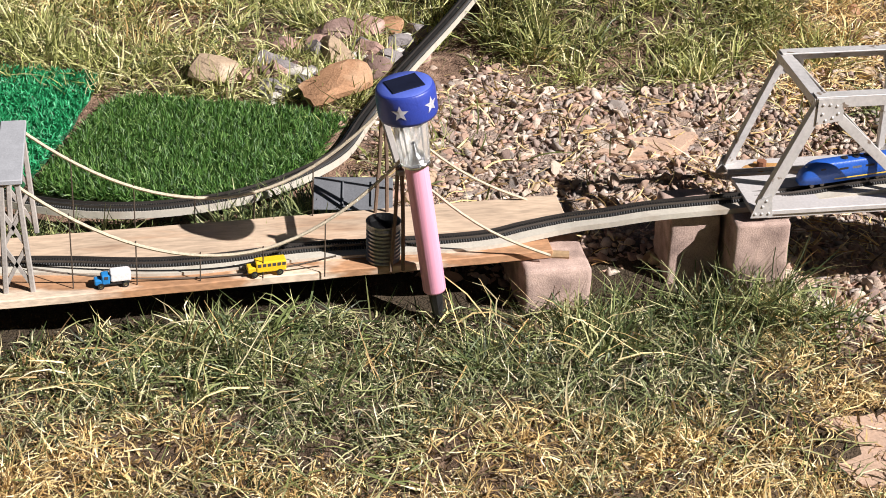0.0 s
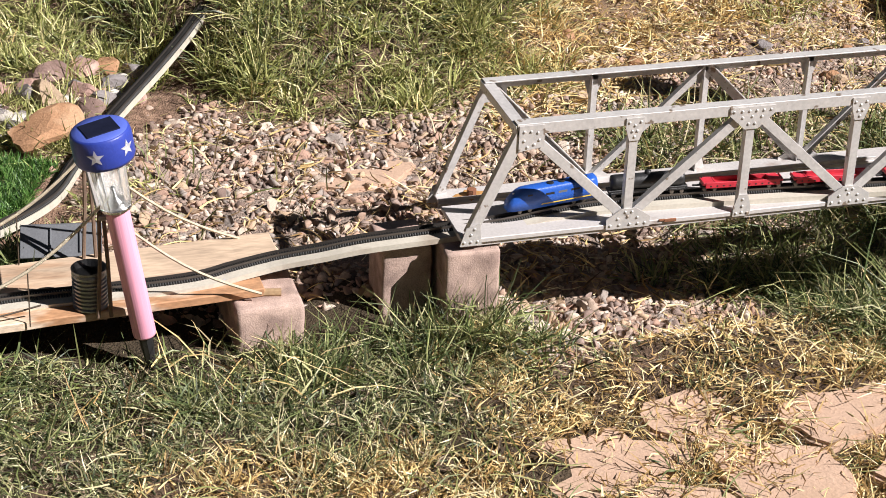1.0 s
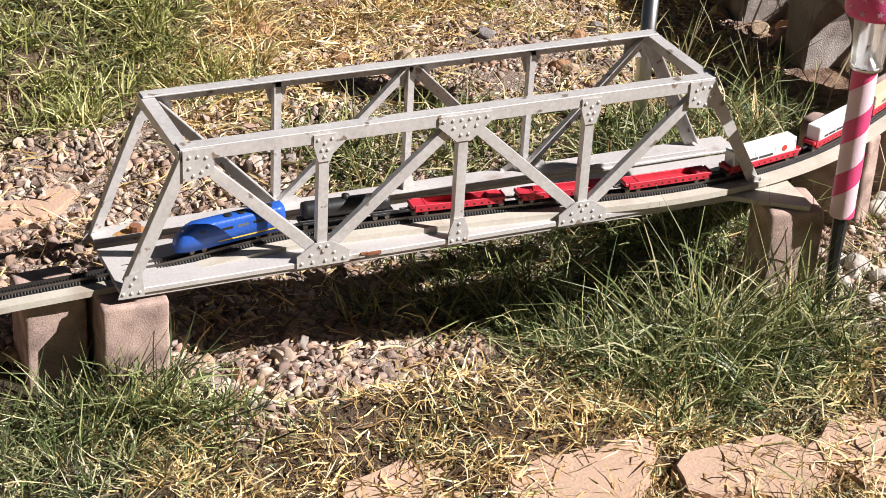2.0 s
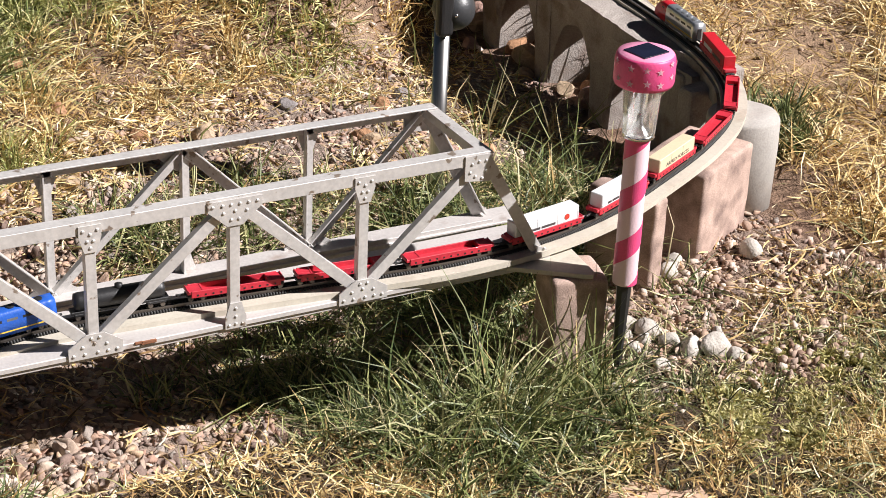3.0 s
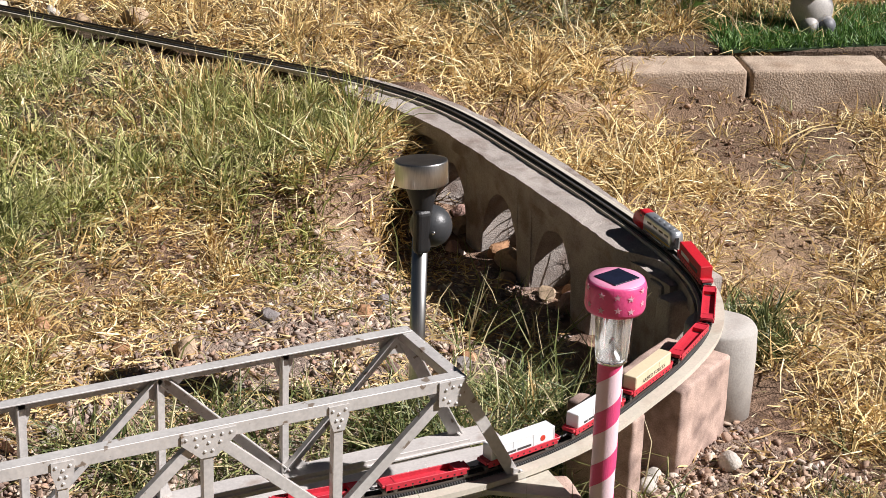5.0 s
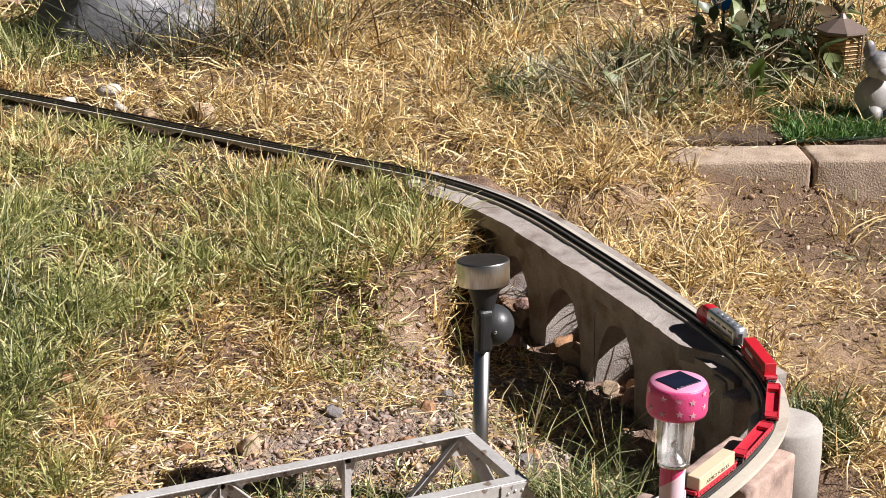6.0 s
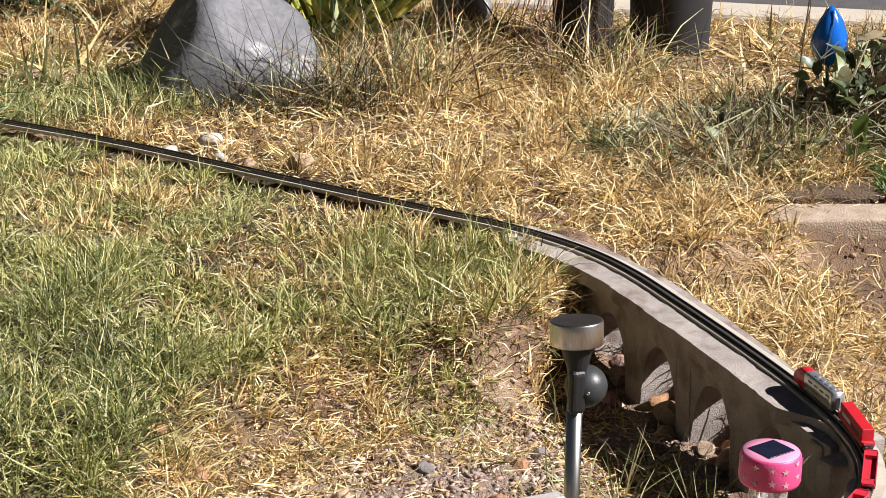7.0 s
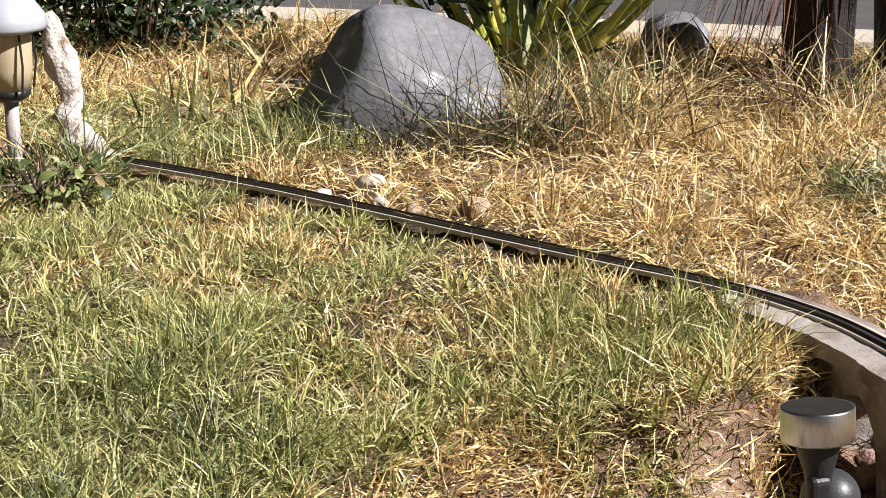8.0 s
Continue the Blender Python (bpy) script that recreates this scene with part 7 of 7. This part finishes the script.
# taller patches on the bank, beside the plank and at the wall's end
tufts((-0.35, 0.62, 0.58, 1.2), 1400, lambda x, y: bank_part(x, y) * smooth01((0.50 - x) / 0.2) * smooth01((1.3 - y) / 0.2) * clear_of(x, y) * (0.25 + 0.75 * clump(x, y, 8, 4)), (14, 30), 0.020, (0.030, 0.065), (0.0010, 0.0022), (0.4, 1.5), (-0.2, 1.3),
      ((0.5, M_TALL, "tall_grass", "taller green grass on the bank"), (0.9, M_BANK, "tall_grass", "taller yellow-green grass on the bank"), (1.0, M_STRAW, "straw", "dry blades among the taller grass of the bank")))
tufts((-1.2, 0.1, -0.15, 0.0), 1900, lambda x, y: clear_of(x, y) * (0.2 + 0.8 * clump(x, y, 15, 4)) * (0.5 + 0.5 * smooth01((-0.03 - y + 0.06 * smooth01((x + 0.5) / 0.2)) / 0.03)), (9, 22), 0.016, (0.02, 0.050), (0.0010, 0.0024), (0.1, 1.3), (-0.2, 1.8),
      ((0.9, M_TALL, "tall_grass", "green grass along the edge of the plank"), (1.0, M_STRAW, "straw", "dry blades along the edge of the plank")))
tufts((0.60, 1.06, 0.94, 1.22), 2300, lambda x, y: bank_part(x, y, 0.0) * smooth01((x - 0.68) / 0.12) * clear_of(x, y) * (0.25 + 0.75 * clump(x, y, 13, 6)), (14, 30), 0.018, (0.030, 0.070), (0.0012, 0.0028), (0.4, 1.5), (-0.2, 1.2),
      ((0.86, M_BANK, "tall_grass", "green tuft beside the end of the viaduct wall"), (1.0, M_STRAW, "straw", "dry blades beside the end of the viaduct wall")))
for cx, cy, r, k in ((1.27, 0.36, 0.06, 900), (1.32, -0.08, 0.10, 1500), (1.22, -0.25, 0.12, 1800), (-0.47, 0.205, 0.045, 900), (-0.70, 0.175, 0.05, 500), (-0.56, 0.175, 0.045, 700), (-0.80, 0.18, 0.05, 400)):
    a, q = RNG.uniform(0, 6.3, k), r * RNG.random(k) ** 0.5
    sow(cx + q * np.cos(a), cy + q * np.sin(a), (0.025, 0.07), (0.0015, 0.0032), (0.5, 1.5), (0.1, 1.6), M_TALL, "grass_tuft", "tuft of fresh green grass")

# dark weeds standing before the end of the truss bridge
tufts((0.46, 0.74, -0.20, 0.02), 1300, lambda x, y: clear_of(x, y) * (0.3 + 0.7 * clump(x, y, 15, 3)), (9, 20), 0.018, (0.04, 0.095), (0.0010, 0.0022), (0.2, 1.4), (0.2, 2.4),
      ((0.9, M_TALL, "weed", "tall green weeds standing before the truss bridge"), (1.0, M_STRAW, "straw", "dry stems standing before the truss bridge")), 0.8)

# bleached stems sprawling before the plank
x, y = scatter(-0.95, -0.1, -0.15, -0.03, 2200, lambda x, y: clump(x, y, 12, 3))
sow(x, y, (0.04, 0.10), (0.0010, 0.0019), (-0.1, 0.9), (-0.3, 1.3), M_STRAW, "straw", "bleached stems sprawling before the plank", -0.012, 0.9)
# lush grass at the feet of the pavers and before the end of the truss bridge
tufts((-0.22, 0.09, -0.10, 0.02), 3600, lambda x, y: clear_of(x, y) * (y < 0.0) * (0.3 + 0.7 * clump(x, y, 19, 2)) * smooth01((0.06 - x) / 0.05), (10, 22), 0.014, (0.022, 0.055), (0.0009, 0.0020), (0.3, 1.5), (-0.2, 1.7),
      ((0.88, M_TALL, "tall_grass", "lush grass at the feet of the pavers"), (1.0, M_STRAW, "straw", "dry blades at the feet of the pavers")), 0.8, seg=2)
tufts((0.56, 0.735, -0.15, -0.045), 2600, lambda x, y: clear_of(x, y) * (0.3 + 0.7 * clump(x, y, 17, 6)), (6, 14), 0.016, (0.06, 0.13), (0.0009, 0.0018), (0.6, 1.55), (0.0, 1.2),
      ((0.75, M_TALL, "weed", "wiry weeds before the end paver"), (1.0, M_RUNNER, "weed", "pale wiry stems before the end paver")), 0.8)
# straw bunches along the front of the edging blocks
tufts((1.55, 2.4, 0.85, 1.24), 260, lambda x, y: smooth01((0.05 - np.abs(y - 1.13 + 0.384 * (x - 1.70))) / 0.03) * (0.3 + 0.7 * clump(x, y, 11, 5)), (12, 26), 0.02, (0.018, 0.045), (0.0012, 0.0026), (0.2, 1.4), (0.1, 1.8),
      ((0.75, M_STRAW, "tall_straw", "straw bunches along the edging blocks"), (1.0, M_GRASS, "tall_grass", "green bunches along the edging blocks")), 0.8)
# grey-green grass tangled round the raised bed
tufts((1.45, 2.25, 1.42, 1.80), 800, lambda x, y: 0.3 + 0.7 * clump(x, y, 9, 3), (10, 24), 0.03, (0.04, 0.11), (0.0014, 0.0032), (0.1, 1.4), (0.0, 2.0),
      ((0.5, M_TALL, "tall_grass", "grey-green grass tangled round the raised bed"), (0.62, M_BEDTWIG, "tall_grass", "dead stems tangled round the raised bed"), (1.0, M_STRAW, "tall_straw", "dry grass round the raised bed")), 1.0)
# silvery tuft before the raised bed
tufts((1.50, 1.72, 1.64, 1.82), 1500, lambda x, y: smooth01((0.10 - np.hypot(x - 1.61, (y - 1.73) * 1.2)) / 0.05), (12, 24), 0.02, (0.03, 0.08), (0.0012, 0.0026), (0.1, 1.4), (0.0, 2.2), ((1.0, M_SILVERGRASS, "silvery_grass", "silvery green grass tuft before the raised bed"),), 1.0)
# low yellow-green ground cover in front of the striped lamp
M_COVER = mat("small_yellow_leaf", None, 0.5, var=0.25, bump=0, trans=0.3, ramp=[(0.40, 0.37, 0.13), (0.52, 0.46, 0.19), (0.24, 0.24, 0.08), (0.62, 0.54, 0.28), (0.46, 0.42, 0.16)])
tufts((0.62, 1.08, -0.36, -0.06), 6500, lambda x, y: cover_patch(x, y) * (0.3 + 0.7 * clump(x, y, 41, 3)),
      (40, 70), 0.0080, (0.0045, 0.0100), (0.0020, 0.0034), (0.5, 1.5), (0.4, 2.6), ((1.0, M_COVER, "ground_cover", "low yellow-green ground cover in dense clumps"),), 1.0, seg=2, grow=0.45)
# golden straw heaped at the foot of the outer slope
tufts((1.14, 1.50, -0.16, 0.22), 1500, lambda x, y: smooth01((x - 1.16 - 0.35 * np.clip(0.05 - y, -0.1, 0.1) + 0.03 * wobble(x, y, 21, 3)) / 0.04) * clear_of(x, y) * (0.25 + 0.75 * clump(x, y, 15, 4)) * (1 - 0.6 * soil_patch(x, y)),
      (12, 26), 0.018, (0.022, 0.06), (0.0012, 0.0028), (0.0, 1.2), (0.1, 2.4), ((0.9, M_STRAW, "straw", "golden straw heaped at the foot of the outer slope"), (1.0, M_GRASS, "grass", "green blades in the golden straw")), 1.0, seg=2)

# straw litter at the foot of the bank
x, y = scatter(0.2, 1.1, 0.45, 1.1, 34000, lambda x, y: smooth01((y - bank_line(x) + 0.24) / 0.1) * smooth01((bank_line(x) + 0.12 - y) / 0.06) * (0.25 + 0.75 * clump(x, y, 10, 9)) * clear_of(x, y) * (1 - 0.55 * cliff(x, y)))
sow(x, y, (0.010, 0.040), (0.0010, 0.0022), (-0.1, 0.5), (-0.6, 1.4), M_STRAW, "straw", "dry straw litter at the foot of the bank", -0.003, 1.2, 2)

# the outer slope: soil, lying straw and curled dry clumps
def slope(x, y):
    return smooth01((x - 1.2) / 0.08) * clear_of(x, y) * (1 - 0.9 * soil_patch(x, y))


x, y = scatter(0.75, 2.45, -0.30, 1.65, 17000, lambda x, y: np.where(x > 1.2, slope(x, y) * (0.5 + 0.5 * before_blocks(x, y)), smooth01((x - 0.8) / 0.1) * (y < 0.1) * 0.16) * (0.2 + 0.8 * clump(x, y, 13, 8)) * clear_of(x, y) * (1 - 0.9 * cover_patch(x, y)))
sow(x, y, (0.010, 0.042), (0.0009, 0.0021), (-0.15, 0.6), (-0.7, 1.8), M_STRAW, "straw", "broken straw lying on the outer slope", -0.003, 1.2, 2)
tufts((1.2, 2.5, -0.2, 1.6), 1250, lambda x, y: slope(x, y) * before_blocks(x, y) * (1 - 0.55 * smooth01((0.24 - np.hypot((x - 1.55) / 1.2, y - 0.60)) / 0.1)) * np.clip(0.12 + 0.88 * clump(x, y, 9, 11) ** 1.3 + 0.8 * smooth01((0.20 - np.abs(x - 1.36)) / 0.08) * smooth01((y - 0.78) / 0.2), 0, 1), (14, 32), 0.020, (0.025, 0.070), (0.0011, 0.0027), (0.0, 1.3), (0.1, 2.6),
      ((0.93, M_STRAW, "tall_straw", "curled clumps of dry grass outside the curve"), (1.0, M_GRASS, "grass", "green blades in the dry grass outside the curve")), 1.1)

# the far lawn
tufts((0.0, 2.9, 1.2, 3.5), 1150, lambda x, y: clear_of(x, y) * flag_clear(x, y) * (y < kerb_front(x) - 0.02) * (1 - 0.85 * smooth01((0.20 - np.abs(x - 2.0)) / 0.06) * smooth01((y - 1.98) / 0.08)) * (0.15 + 0.85 * clump(x, y, 6, 9) ** 1.5) * beyond(x, y), (11, 28), 0.024, (0.025, 0.075), (0.0014, 0.0033), (0.0, 1.4), (0.1, 2.4),
      ((lambda x, y: 0.93 - 0.85 * smooth01((1.15 - x) / 0.3) * smooth01((y - 2.1) / 0.12) * smooth01((2.85 - y) / 0.2), M_STRAW, "tall_straw", "tall golden dry grass beyond the track"), (1.0, M_BANK, "grass", "patches of green grass in the far lawn")), 1.0, seg=2)
x, y = scatter(0.0, 2.9, 1.2, 3.4, 6000, lambda x, y: clear_of(x, y) * flag_clear(x, y) * beyond(x, y) * (y < kerb_front(x)))
sow(x, y, (0.02, 0.055), (0.0015, 0.0034), (-0.1, 0.6), (-0.4, 1.4), M_STRAW, "straw", "flattened straw under the far grass", -0.004, 1.0, 2)
x, y = scatter(0.86, 1.35, 2.06, 2.22, 2600, lambda x, y: 0.25 + 0.75 * smooth01((x - 0.92) / 0.2))
sow(x, y, (0.10, 0.26), (0.0012, 0.0022), (0.7, 1.5), (0.2, 1.2), M_TALL, "tall_grass", "thin stalks standing before the boulder")
x, y = scatter(1.10, 2.0, 2.05, 2.5, 4500, lambda x, y: clump(x, y, 7, 2) * (y < 2.62 - 0.15 * x) * (1 - 0.85 * smooth01((x - 1.72) / 0.15)))
sow(x, y, (0.06, 0.17), (0.0013, 0.0028), (0.4, 1.5), (0.2, 1.8), M_STRAW, "tall_straw", "tall dry stalks before the palms")
# bunches of tall dry grass round the boulder and the palms
tufts((1.08, 1.80, 2.05, 2.42), 320, lambda x, y: 0.3 + 0.7 * clump(x, y, 9, 4), (7, 18), 0.055, (0.07, 0.20), (0.0016, 0.0036), (0.4, 1.5), (0.1, 2.2),
      ((0.55, M_STRAW, "tall_straw", "tall bleached grass bunches before the palms"), (0.8, M_TWIG, "tall_straw", "dark dead stems before the boulder"), (1.0, M_TALL, "tall_grass", "green stems among the dry bunches")), 0.7)
tufts((0.80, 1.16, 2.05, 2.17), 420, lambda x, y: 0.35 + 0.65 * smooth01((x - 0.88) / 0.15), (8, 18), 0.03, (0.10, 0.26), (0.0011, 0.0020), (0.6, 1.5), (0.1, 1.3), ((1.0, mat("dark_stem", None, 0.7, var=0.3, bump=0, ramp=[(0.03, 0.032, 0.018), (0.05, 0.05, 0.028), (0.08, 0.07, 0.04)]), "tall_grass", "thin dark stems standing before the boulder"),))
tufts((1.14, 1.50, 2.18, 2.44), 700, lambda x, y: 0.25 + 0.75 * clump(x, y, 12, 6), (9, 20), 0.03, (0.07, 0.19), (0.0011, 0.0024), (0.3, 1.5), (0.2, 2.4), ((0.93, M_STRAW, "tall_straw", "golden dry bunch before the young palm"), (1.0, M_TALL, "tall_grass", "green stems in the golden bunch")), 1.0)
# lush green patch beside the boulder
tufts((0.36, 0.84, 2.16, 2.50), 1700, lambda x, y: clear_of(x, y) * beyond(x, y) * smooth01((0.24 - np.abs(x - 0.60) + 0.04 * wobble(x, y, 14, 2)) / 0.06), (10, 22), 0.018, (0.022, 0.055), (0.0013, 0.0028), (0.3, 1.5), (-0.2, 1.6), ((0.55, M_TALL, "grass", "lush green patch beside the boulder"), (1.0, M_BANK, "grass", "bright green patch beside the boulder")), 0.8, seg=2)
# dark dead weeds at the foot of the palms
for region, many in (((1.00, 1.18, 2.10, 2.26), 520), ((1.58, 1.95, 2.06, 2.30), 420)):
    tufts(region, many, lambda x, y: 0.3 + 0.7 * clump(x, y, 13, 2), (8, 18), 0.04, (0.07, 0.17), (0.0016, 0.0034), (0.4, 1.5), (0.1, 2.0),
          ((0.55, M_TWIG, "dead_grass", "dark dead weeds at the foot of the palms"), (0.8, M_TALL, "tall_grass", "green weeds at the foot of the palms"), (1.0, M_STRAW, "tall_straw", "dry weeds at the foot of the palms")), 0.9)
# weeds round the path lamp and the plaster pipe
tufts((0.20, 0.48, 2.06, 2.24), 900, lambda x, y: clear_of(x, y) * clump(x, y, 12, 5), (8, 18), 0.02, (0.05, 0.13), (0.0014, 0.0032), (0.5, 1.5), (0.0, 1.6),
      ((0.6, M_TALL, "weed", "green weeds round the path lamp"), (1.0, M_STRAW, "tall_straw", "dry stems round the path lamp")), 0.9)
# the lawn goes on, dry and thin, all round
def surround(x, y):
    return smooth01((np.hypot((x - 0.6) / 1.3, y - 0.8) - 1.3) / 0.5) * smooth01((6.5 - np.hypot(x - 0.5, y - 0.5)) / 3.0) * (y < kerb_front(x)) * np.where((np.abs(x + 0.1) < 1.1) & (y > -1.25) & (y < 0), 0.0, 1.0)


tufts((-6.0, 6.0, -6.0, 6.0), 75, surround, (5, 11), 0.06, (0.04, 0.11), (0.006, 0.012), (0.1, 1.2), (0.0, 1.8), ((0.66, M_STRAW, "straw", "thin dry lawn all round the railway"), (1.0, M_GRASS, "grass", "thin green lawn all round the railway")), seg=1)
# pale sprigs growing out of the pebbles before the wall
for cx, cy, k in ((0.93, 0.56, 9), (0.98, 0.62, 8), (0.90, 0.50, 7), (1.02, 0.50, 9), (1.05, 0.58, 7), (0.86, 0.62, 6), (1.00, 0.42, 10), (0.94, 0.72, 5), (1.04, 0.70, 5), (0.88, 0.44, 8), (1.07, 0.44, 7)):
    sow(cx + RNG.normal(0, 0.010, k), cy + RNG.normal(0, 0.010, k), (0.06, 0.13), (0.0013, 0.0022), (0.7, 1.5), (-0.1, 0.9), M_RUNNER, "weed", "pale sprigs standing in the pebbles before the wall", 0.002, 0.5, 4)
# short dry lawn between the walk and the railway
tufts((-1.3, 1.1, -1.3, -0.44), 330, lambda x, y: 0.2 + 0.8 * clump(x, y, 8, 4), (10, 22), 0.022, (0.012, 0.034), (0.0016, 0.0034), (0.0, 1.2), (-0.3, 1.8), ((0.5, M_STRAW, "straw", "short dry lawn before the railway"), (1.0, M_GRASS, "grass", "short green lawn before the railway")), seg=2)
# stray straw and weeds over the pebbles
x, y = scatter(-0.4, 1.1, -0.1, 0.95, 12000, lambda x, y: gravel_zone(x, y) * clear_of(x, y) * (0.10 + 0.9 * clump(x, y, 9, 3) ** 2) * (0.7 + 0.3 * smooth01((x - 0.35) / 0.15)))
sow(x, y, (0.012, 0.045), (0.0010, 0.0024), (-0.1, 0.4), (-0.6, 0.9), M_STRAW, "straw", "stray dry straw lying on the pebbles", -0.007, 1.0)
x, y = scatter(-0.3, 1.1, 0.15, 0.9, 900, lambda x, y: gravel_zone(x, y) * clear_of(x, y) * clump(x, y, 7, 8))
sow(x, y, (0.03, 0.09), (0.0012, 0.0024), (0.5, 1.4), (0.2, 1.5), M_RUNNER, "weed", "thin weeds sprouting through the pebbles", 0.0, 0.9)
